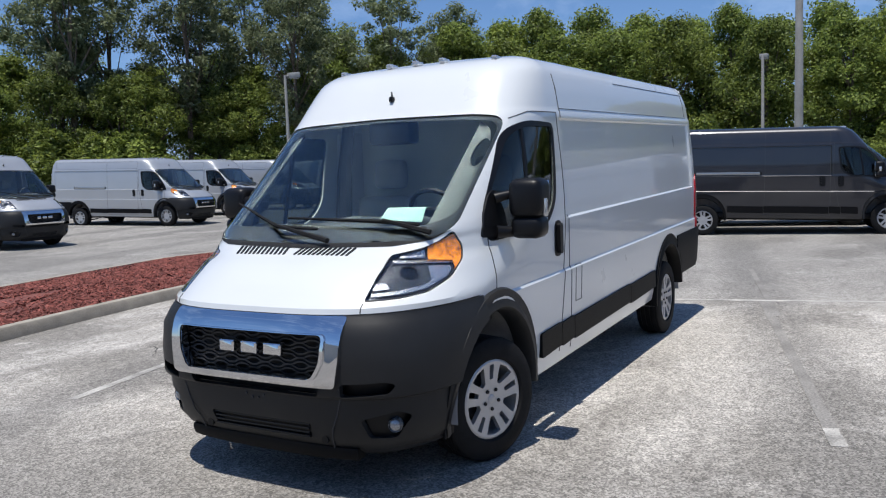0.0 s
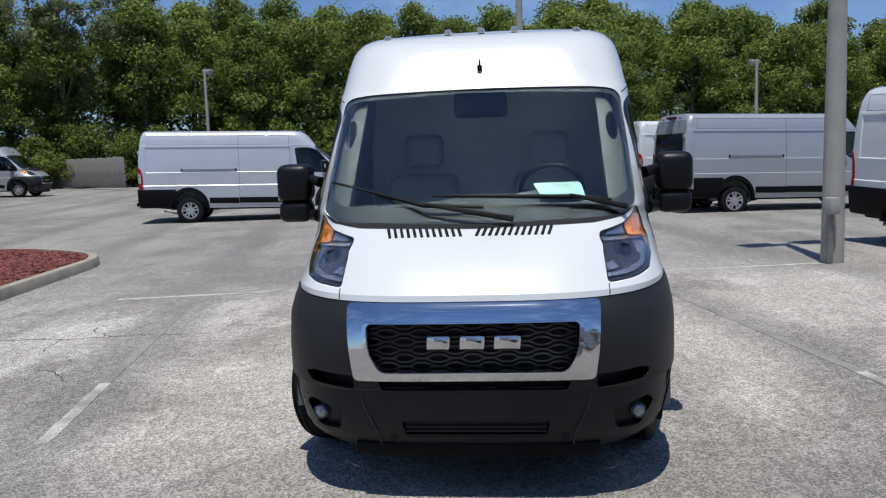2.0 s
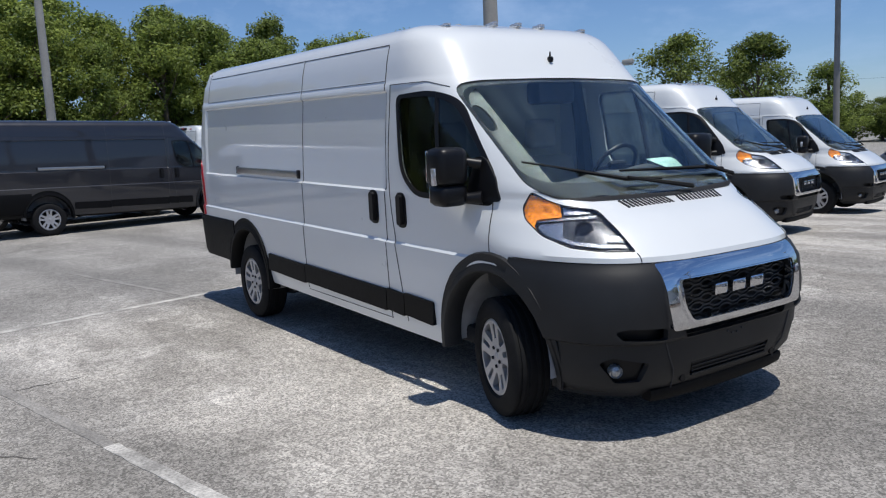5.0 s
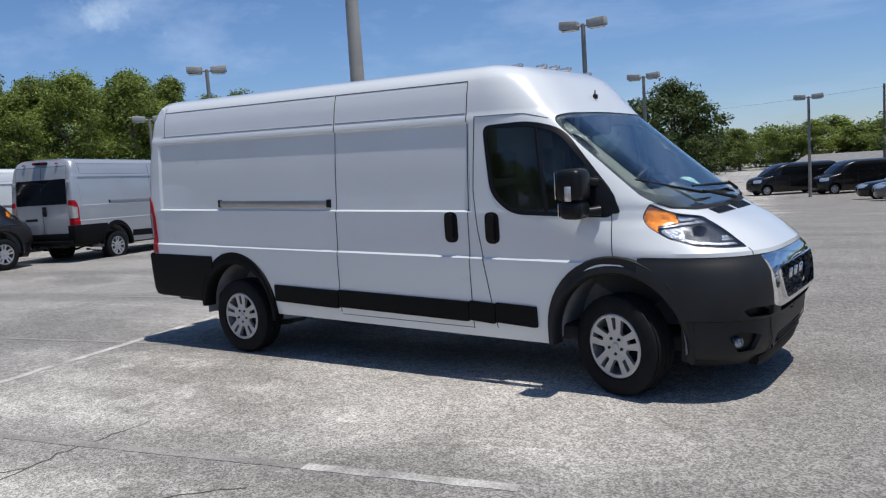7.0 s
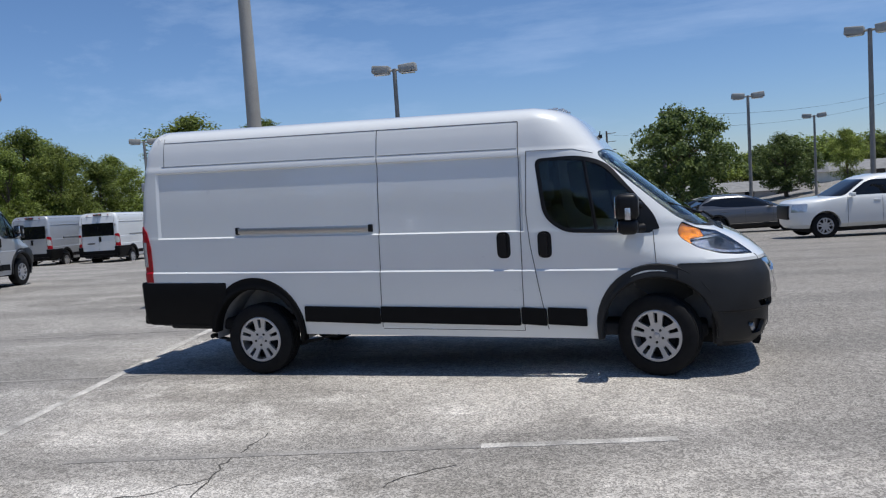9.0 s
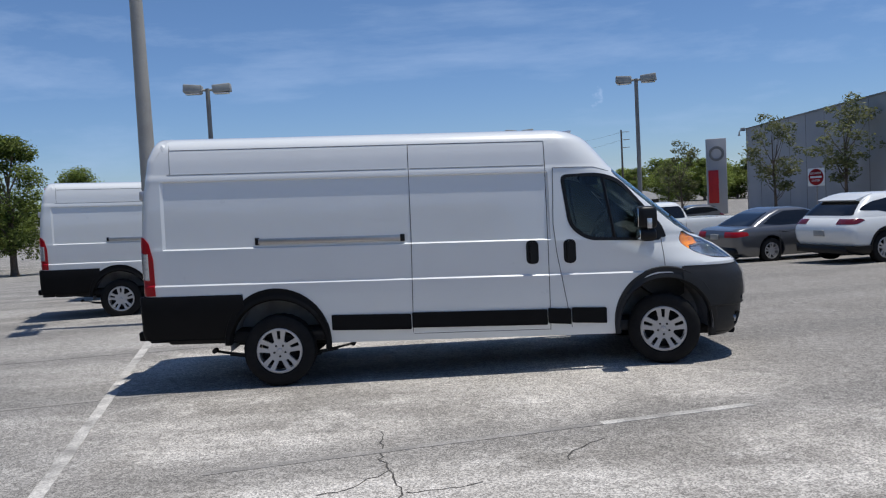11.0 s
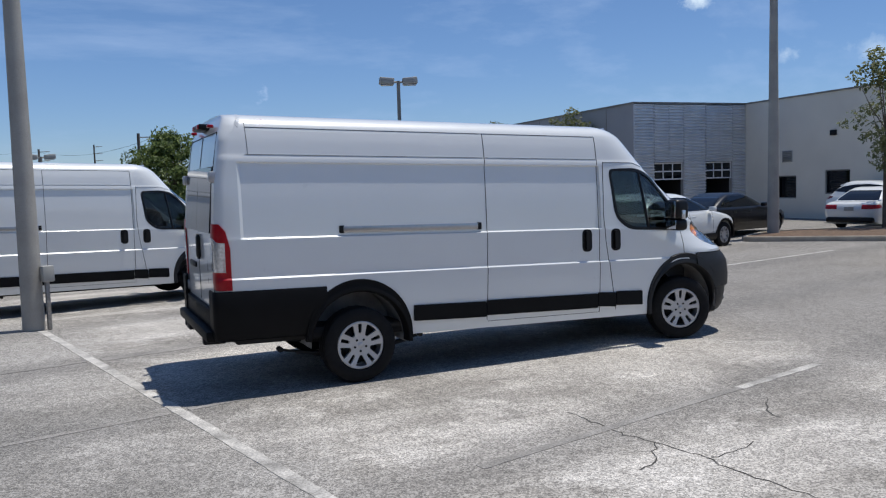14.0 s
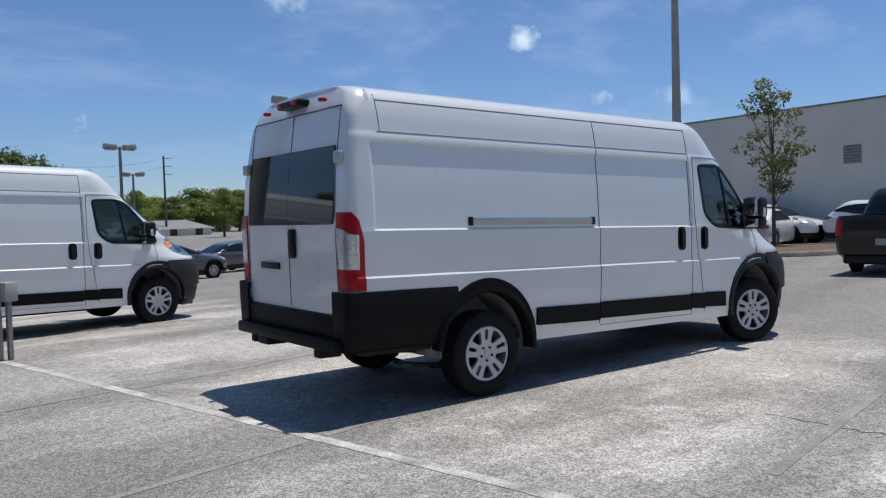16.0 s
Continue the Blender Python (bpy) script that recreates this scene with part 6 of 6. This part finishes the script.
for a, b in zip(edges, edges[1:]):
    over = any(a >= d0 - .01 and b <= d1 + .01 for d0, d1 in DOORS)
    part("metal_panel", corrugated(a, b, 2.85 if over else .05, HT - .05), METAL_SHEET, bld, sharp=20)
for a, b in DOORS:
    bm = bmesh.new()
    box(bm, (a, .25, 0), (b, 3.5, 2.85))
    bmesh.ops.delete(bm, geom=[f for f in bm.faces if f.normal.y < -.9], context="FACES")
    part("workshop_bay", bm, DARK_OPENING, bld)
    bm = bmesh.new()
    for z in (2.05, 2.42, 2.80):
        box(bm, (a, .10, z - .03), (b, .16, z + .03))
    for k in range(4):
        x = a + .03 + (b - a - .06) * k / 3
        box(bm, (x - .025, .10, 2.05), (x + .025, .16, 2.80))
    dr = part("door_sash", bm, SIGN_WHITE, bld, "raised sectional door with glazed panels")
    bm = bmesh.new()
    box(bm, (a, .125, 2.05), (b, .135, 2.80))
    part("pane", bm, PRIVACY, dr)
# beige wing
WX = 6.45
for y0, y1, z0, z1 in ((.25, -1.78, 0, HT), (-1.78, -3.25, 0, 1.0), (-1.78, -3.25, 2.05, HT), (-3.25, -4.88, 0, HT), (-4.88, -6.2, 0, 1.2), (-4.88, -6.2, 2.25, HT), (-6.2, -30, 0, HT)):
    bm = bmesh.new()
    box(bm, (WX, min(y0, y1), z0), (WX + .25, max(y0, y1), z1))
    part("beige_wall", bm, WALL_BEIGE, bld)
for y0, y1, z0, z1 in ((-3.25, -1.78, 1.0, 2.05), (-6.2, -4.88, 1.2, 2.25)):
    bm = bmesh.new()
    for a, b, c, d in ((y0, y1, z0, z0 + .05), (y0, y1, z1 - .05, z1), (y0, y0 + .05, z0, z1), (y1 - .05, y1, z0, z1)):
        box(bm, (WX + .04, a, c), (WX + .12, b, d))
    w = part("window", bm, POLE_DARK, bld)
    bm = bmesh.new()
    box(bm, (WX + .07, y0 + .04, z0 + .04), (WX + .085, y1 - .04, z1 - .04))
    part("pane", bm, PRIVACY, w)
    bm = bmesh.new()
    box(bm, (WX + .2, y0, z0), (WX + .24, y1, z1))
    part("blind", bm, DARK_OPENING, w)
for y, z, w, h in ((-2.72, 2.93, .30, .26), (-12.15, 3.57, .36, .36)):
    bm = bmesh.new()
    box(bm, (WX - .03, y - w, z - h), (WX + .01, y + w, z + h), .01)
    v = part("wall_vent", bm, LAMP_GREY, bld)
    for k in range(6):
        bm = bmesh.new()
        zz = z - h + .08 + k * (2 * h - .14) / 5
        box(bm, (WX - .06, y - w + .04, zz - .012), (WX - .025, y + w - .04, zz + .02), .004, Matrix.Rotation(radians(25), 4, "Y"))
        part("slat", bm, POLE_DARK, v)
bm = bmesh.new()
box(bm, (WX - .10, -5.5, 3.72), (WX, -5.2, 3.95), .02)
part("wall_lamp", bm, BLACK, bld)
bm = bmesh.new()
box(bm, (-.06, -.06, HT), (WX, .30, HT + .07)), box(bm, (-.06, .30, HT), (.30, 21, HT + .07)), box(bm, (WX - .06, -30, HT), (WX + .3, .30, HT + .07))
part("parapet_cap", bm, POLE_DARK, bld)
bm = bmesh.new()
box(bm, (.1, .2, HT - .3), (22, 21, HT - .2)), box(bm, (WX + .1, -30, HT - .3), (22, .2, HT - .2))
part("roof", bm, ROOFING, bld)
bm = bmesh.new()
box(bm, (0, 20.75, 0), (22, 21, HT)), box(bm, (21.8, -30, 0), (22, 21, HT)), box(bm, (WX, -30, 0), (22, -29.8, HT))
part("back_wall", bm, WALL_BEIGE, bld)
bm = bmesh.new()
box(bm, (-.35, 20.9, HT - .1), (-.05, 21.0, HT + .12), .02), tube(bm, [(-.3, 20.95, HT + .05), (-.45, 20.95, HT - .15), (-.45, 20.95, HT - .40)], [.03, .03, .09], 8)
part("camera_bracket", bm, LAMP_GREY, bld)

# traffic sign and tall showroom sign
sg = thing("traffic_sign", on_ground(14.4, 24.6, -60), "red round sign on a white square plate", "sign")
bm = bmesh.new()
tube(bm, [(0, 0, 0), (0, 0, 2.3)], .03, 8)
part("post", bm, STEEL, sg)
bm = bmesh.new()
box(bm, (-.38, -.06, 1.9), (.38, -.035, 2.66), .004)
pl = part("plate", bm, SIGN_WHITE, sg)
bm = bmesh.new()
a = [bm.verts.new((.35 * math.cos(q), -.066, 2.28 + .35 * math.sin(q))) for q in (2 * math.pi * k / 32 for k in range(32))]
bm.faces.new(a)
bmesh.ops.solidify(bm, geom=bm.faces[:], thickness=.004)
part("disc", bm, SIGN_RED, pl)
bm = bmesh.new()
box(bm, (-.26, -.076, 2.24), (.26, -.068, 2.32))
part("bar", bm, SIGN_WHITE, pl)
for word, z in (("DO NOT", 2.40), ("ENTER", 2.09)):
    cu = bpy.data.curves.new("word", "FONT")
    cu.body, cu.size, cu.align_x, cu.extrude = word, .125, "CENTER", .003
    tmp = new("word", cu)
    me = bpy.data.meshes.new_from_object(tmp.evaluated_get(bpy.context.evaluated_depsgraph_get()))
    bpy.data.objects.remove(tmp)
    me.transform(pose(0, -.074, z, 90, 0, 0))
    part("lettering", finish(me, "lettering", [SIGN_WHITE], 30), None, pl)
tt = thing("pylon_sign", on_ground(19.3, 49.3, -15), "tall pale pylon sign with a red lower panel", "sign")
bm = bmesh.new()
box(bm, (-.70, -.25, 0), (.70, .25, 5.5), .06)
part("pylon", bm, WALL_GREY, tt)
bm = bmesh.new()
box(bm, (-.60, -.30, .8), (.1, -.25, 3.2), .01)
part("red_panel", bm, SIGN_RED, tt)
bm = bmesh.new()
lathe(bm, [(.36, -.30), (.45, -.32), (.54, -.30), (.54, -.25), (.36, -.25), (.36, -.30)], 28)
bmesh.ops.translate(bm, verts=bm.verts, vec=(0, 0, 4.4))
part("ring_emblem", bm, POLE_DARK, tt)

# low far buildings beyond the trees
for x, y, w, d, h, m, hd in ((4.5, 92, 14, 8, 2.4, WALL_GREY, 8), (-12, 104, 16, 8, 2.3, WALL_GREY, 5), (22, 98, 14, 9, 2.5, WALL_BEIGE, 10)):
    hs = thing("low_building", on_ground(x, y, hd, -.9), "long low pale building with a shallow pitched roof", "building", "far buildings")
    bm = bmesh.new()
    box(bm, (-w / 2, -d / 2, -.5), (w / 2, d / 2, h * .7))
    part("wall", bm, m, hs)
    bm = bmesh.new()
    v = [bm.verts.new(p) for p in ((-w / 2 - .4, -d / 2 - .4, h * .7), (w / 2 + .4, -d / 2 - .4, h * .7), (w / 2 + .4, d / 2 + .4, h * .7), (-w / 2 - .4, d / 2 + .4, h * .7), (-w / 2 + 1, 0, h * 1.15), (w / 2 - 1, 0, h * 1.15))]
    for f in ((0, 1, 5, 4), (1, 2, 5), (2, 3, 4, 5), (3, 0, 4), (3, 2, 1, 0)):
        bm.faces.new([v[i] for i in f])
    part("roof", bm, POLE_DARK, hs)
    for k in range(4):
        bm = bmesh.new()
        xx = -w / 2 + w * (k + .5) / 4
        box(bm, (xx - .5, -d / 2 - .03, .7), (xx + .5, -d / 2 + .05, 1.8))
        part("window", bm, PRIVACY, hs)

# roadside sign with plain panels beyond the parked vans
rs = thing("roadside_sign", on_ground(-47.0, 56.2, 35, .9), "grey roadside sign with stacked panels and a red top", "sign")
bm = bmesh.new()
tube(bm, [(-.9, 0, -1.0), (-.9, 0, 6.4)], .12, 8)
part("post", bm, POLE_DARK, rs)
for z0, z1, mat in ((5.6, 6.3, SIGN_RED), (4.7, 5.5, SIGN_WHITE), (3.8, 4.6, SIGN_WHITE), (3.0, 3.7, WALL_GREY)):
    bm = bmesh.new()
    box(bm, (-.75, -.12, z0), (1.6, .12, z1), .03)
    pnl = part("panel", bm, mat, rs)
    bm = bmesh.new()
    box(bm, (-.4, -.14, (z0 + z1) / 2 - .08), (1.2, -.125, (z0 + z1) / 2 + .08), .01)
    part("bar", bm, POLE_DARK if mat != SIGN_RED else SIGN_WHITE, pnl)

# utility poles
UTIL = shader("weathered_timber_pole", (.12, .10, .08), .9, vary=.2)
for x, y, h in ((-1.4, 56, 8.2), (-9.0, 92, 9), (24, 95, 10), (-2.5, 118, 11)):
    t = thing("utility_pole", on_ground(x, y, 10), "dark wooden utility pole with cross-arms", "utility pole", "utility poles")
    bm = bmesh.new()
    tube(bm, [(0, 0, -.3), (0, 0, h)], [.17, .11], 8)
    part("post", bm, UTIL, t)
    bm = bmesh.new()
    for z in (h - .3, h - 1.3, h - 2.3):
        tube(bm, [(0, 0, z), (1.1, 0, z + .05)], .04, 5)
    part("cross_arms", bm, UTIL, t)
CABLE = shader("black_cable", (.03, .03, .03), .7, vary=.1)
for (xa, ya, za), (xb, yb, zb) in (((-.3, 56, 7.9), (24, 95, 9.7)), ((-.3, 56, 6.9), (24, 95, 8.7)), ((-.3, 56, 7.9), (-9, 92, 8.7)), ((-9, 92, 8.7), (-60, 96, 8.7))):
    bm = bmesh.new()
    za, zb = za + fall(xa, ya), zb + fall(xb, yb)
    tube(bm, [(xa + (xb - xa) * f, ya + (yb - ya) * f, za + (zb - za) * f - 3.2 * f * (1 - f)) for f in (k / 12 for k in range(13))], .012, 4)
    tagged(new("overhead_cable", mesh_of(bm, "overhead_cable", CABLE)), "thin black overhead cable sagging between poles", "cable", "overhead cables")

# ---- trees ----


def leaf_material(name, dark, light, through_=.5):
    m = bpy.data.materials.new(name)
    m.use_nodes = True
    n, l = m.node_tree.nodes, m.node_tree.links
    b = n["Principled BSDF"]
    g = n.new("ShaderNodeNewGeometry")
    c = n.new("ShaderNodeMix")
    c.data_type = "RGBA"
    c.inputs[6].default_value, c.inputs[7].default_value = (*dark, 1), (*light, 1)
    l.new(g.outputs["Random Per Island"], c.inputs[0])
    o = n.new("ShaderNodeObjectInfo")
    r = n.new("ShaderNodeMapRange")
    r.inputs[3].default_value, r.inputs[4].default_value = .85, 1.4
    l.new(o.outputs["Random"], r.inputs[0])
    s = n.new("ShaderNodeVectorMath")
    s.operation = "SCALE"
    l.new(c.outputs[2], s.inputs[0]), l.new(r.outputs[0], s.inputs["Scale"])
    l.new(s.outputs[0], b.inputs["Base Color"])
    b.inputs["Roughness"].default_value = .55
    b.inputs["Specular IOR Level"].default_value = .35
    t = n.new("ShaderNodeBsdfTranslucent")
    l.new(s.outputs[0], t.inputs[0])
    x = n.new("ShaderNodeMixShader")
    x.inputs[0].default_value = through_
    l.new(b.outputs[0], x.inputs[1]), l.new(t.outputs[0], x.inputs[2])
    l.new(x.outputs[0], n["Material Output"].inputs[0])
    return m


LEAF_A = leaf_material("oak_leaves", (.045, .070, .015), (.27, .335, .075), .45)
LEAF_B = leaf_material("bright_leaves", (.058, .086, .017), (.30, .36, .080), .45)
LEAF_C = leaf_material("pine_needles", (.075, .10, .045), (.25, .285, .15), .45)
LEAF_E = leaf_material("live_oak_leaves", (.033, .056, .018), (.145, .19, .055), .38)
LEAF_D = leaf_material("sparse_olive_leaves", (.09, .105, .04), (.21, .22, .10))


def leaves(clumps, per, size, seed, flat=.6):
    rnd = np.random.default_rng(seed)
    cs = np.repeat(np.array([c[:3] for c in clumps]), per, axis=0)
    rr = np.repeat(np.array([c[3] for c in clumps]), per)
    n = len(cs)
    d = rnd.normal(size=(n, 3))
    d /= np.linalg.norm(d, axis=1)[:, None]
    p = cs + d * (rr * rnd.uniform(.45, 1.05, n))[:, None] * np.array([1, 1, .75])
    nrm = d * .6 + rnd.normal(size=(n, 3)) * .6 + np.array([0, 0, flat])
    nrm /= np.linalg.norm(nrm, axis=1)[:, None]
    a = np.cross(nrm, rnd.normal(size=(n, 3)))
    a /= np.linalg.norm(a, axis=1)[:, None]
    b = np.cross(nrm, a)
    s = size * rnd.uniform(.55, 1.3, n)[:, None]
    q = np.stack([p - a * s, p - b * s * .45 + nrm * s * .12, p + a * s, p + b * s * .45 + nrm * s * .12], axis=1).reshape(-1, 3)
    me = bpy.data.meshes.new("leaves")
    me.from_pydata([tuple(v) for v in q], [], [(4 * k, 4 * k + 1, 4 * k + 2, 4 * k + 3) for k in range(n)])
    return me


def tree(name, height, spread, trunk, base, n_clumps, per, leaf, size, mat, label, seed, clump=(.5, 1.1), sparse=False):
    """A prototype: tapered trunk, limbs to the clumps, and a crown of many leaves."""
    rnd = random.Random(seed)
    t = thing(name, pose(0, 0, 0), label, "tree" if name != "shrub" else "shrub")
    clumps = []
    for k in range(n_clumps):
        f = rnd.random()
        z = base + (height - base) * f ** .85
        prof = math.sin(math.pi * min(1, .12 + .88 * f)) ** .6 if not sparse else .35 + .65 * math.sin(math.pi * f)
        r = spread * prof * math.sqrt(rnd.random()) * rnd.uniform(.7, 1.1)
        a = rnd.uniform(0, 2 * math.pi)
        clumps.append((r * math.cos(a), r * math.sin(a), z + rnd.uniform(-.3, .3), rnd.uniform(*clump)))
    bm = bmesh.new()
    lean = rnd.uniform(-.04, .04) * height
    spine = [(lean * f * f, lean * .5 * f, height * .88 * f) for f in (0, .06, .25, .5, .75, 1)]
    tube(bm, spine, [trunk * 1.35, trunk, trunk * .85, trunk * .6, trunk * .35, trunk * .1], 9)
    for c in rnd.sample(clumps, min(len(clumps), 16)):
        f = max(.18, min(.8, (c[2] / height) * .75))
        s = Vector((lean * f * f, lean * .5 * f, height * .88 * f))
        e = Vector(c[:3])
        mid = s.lerp(e, .5) + Vector((0, 0, -.1 * (e - s).length * rnd.random()))
        tube(bm, [s, mid, e], [trunk * .30, trunk * .2, trunk * .06], 6)
    part("trunk", bm, BARK, t)
    me = finish(leaves(clumps, per, size, seed), "crown", [mat], 180)
    part("crown", me, None, t)
    return t


WOOD = "dense leafy broadleaf tree at the edge of the woods"
PROTO = [tree("tree", 10, 2.9, .22, 1.6, 95, 150, 0, .118, m, WOOD, 20 + i) for i, m in enumerate((LEAF_A, LEAF_B, LEAF_A, LEAF_B))]
PINE = [tree("tree", 13, 2.9, .18, 4.6, 66, 150, 0, .12, LEAF_C, "tall thin pine with open crown and bare lower trunk", 40 + i, (.4, .9), True) for i in range(2)]
SHRUB = [tree("shrub", 3.4, 2.0, .06, .2, 48, 110, 0, .12, m, "dense green shrub at the foot of the woods", 60 + i, (.45, .8)) for i, m in enumerate((LEAF_A, LEAF_B))]
used = set()


def plant(proto, x, y, scale, turn, wide=1.0):
    m = on_ground(x, y, turn, -.05) @ Matrix.Diagonal((scale * wide, scale * wide, scale, 1))
    if proto not in used:
        used.add(proto)
        proto.matrix_world = m
        return proto
    c = copy_thing(proto, m)
    c.scale = (scale * wide, scale * wide, scale)
    return c


EDGE = [(4, -56, 9.0), (-8, -52, 9.0), (-24, -47, 8.8), (-34, -42, 9.8), (-42, -36, 11.0), (-49, -24, 13.0), (-52, -8, 12.2), (-53, 6, 11.6), (-53, 18, 11.2), (-54, 30, 11.6), (-52, 44, 10.4), (-50, 58, 8.6)]
rnd = random.Random(11)
for (x0, y0, h0), (x1, y1, h1) in zip(EDGE, EDGE[1:]):
    seg = math.dist((x0, y0), (x1, y1))
    dx, dy = (x1 - x0) / seg, (y1 - y0) / seg
    nx, ny = dy, -dx
    if nx * (x0 - 4) + ny * y0 < 0:
        nx, ny = -nx, -ny
    for row, (off, step, hk) in enumerate(((0, 4.0, .86), (4.0, 3.8, 1.0), (9.0, 4.5, 1.08))):
        d = rnd.uniform(0, step)
        while d < seg:
            f = d / seg
            h = (h0 + (h1 - h0) * f) * hk * rnd.uniform(.85, 1.1)
            x, y = x0 + dx * d + nx * (off + rnd.uniform(-1, 1)), y0 + dy * d + ny * (off + rnd.uniform(-1, 1))
            plant(PROTO[rnd.randrange(4)], x, y, h / 10, rnd.uniform(0, 360), rnd.uniform(.9, 1.2) * 10 / h * (h / 10) ** .6)
            d += step * rnd.uniform(.8, 1.2)
    d = 0
    while d < seg:
        x, y = x0 + dx * d - nx * rnd.uniform(1.2, 2.6), y0 + dy * d - ny * rnd.uniform(1.2, 2.6)
        plant(SHRUB[rnd.randrange(2)], x, y, rnd.uniform(.7, 1.25), rnd.uniform(0, 360), rnd.uniform(.9, 1.3))
        d += rnd.uniform(2.4, 3.4)
for x, y, s in ((-31, -45, 1.3), (-35, -46, 1.3), (-36.5, -40, 1.3), (-40, -42, 1.25), (-41, -34, 1.15), (-45, -36, 1.2), (-47, -30, 1.15), (-51, -27, 1.1), (-33, -49, 1.4), (-44, -41, 1.35)):
    plant(PINE[rnd.randrange(2)], x, y, s, rnd.uniform(0, 360))

# trees beyond the lot
OAK = tree("tree", 8.6, 4.8, .28, 1.6, 190, 110, 0, .165, LEAF_E, "broad spreading oak behind the parked cars", 81)
plant(OAK, -.1, 47, .86, 0, .92)
plant(OAK, -18.6, 54, .95, 120)
plant(OAK, 9.5, 78, .72, 60, 1.1)
for x, y, s in ((-34, 42, .95), (-29.5, 44.5, .9), (-26, 47, .7), (-36, 52, .8), (14, 72, .52), (24, 76, .5), (31, 80, .5)):
    plant(PROTO[rnd.randrange(4)], x, y, s, rnd.uniform(0, 360), 1.2)
k = -75
while k < 75:
    plant(PROTO[rnd.randrange(4)], k, 112 + rnd.uniform(-6, 6), rnd.uniform(.46, .64), rnd.uniform(0, 360), 1.8)
    k += rnd.uniform(4, 6)
k = -80
while k < 80:
    plant(SHRUB[rnd.randrange(2)], k, 118 + rnd.uniform(-5, 5), rnd.uniform(1.4, 1.8), rnd.uniform(0, 360), 1.5)
    k += rnd.uniform(3.5, 5)
YOUNG = tree("tree", 5.6, 1.25, .075, 1.9, 44, 54, 0, .085, LEAF_D, "thin young tree with sparse olive leaves", 91, (.25, .5), True)
plant(YOUNG, 17.6, 9.3, 1.0, 0)
plant(YOUNG, 14.6, 29.0, .92, 80, 1.2)
plant(YOUNG, 16.4, 26.0, .95, 200, 1.3)
plant(YOUNG, 13.5, 39.5, .9, 150, 1.2)
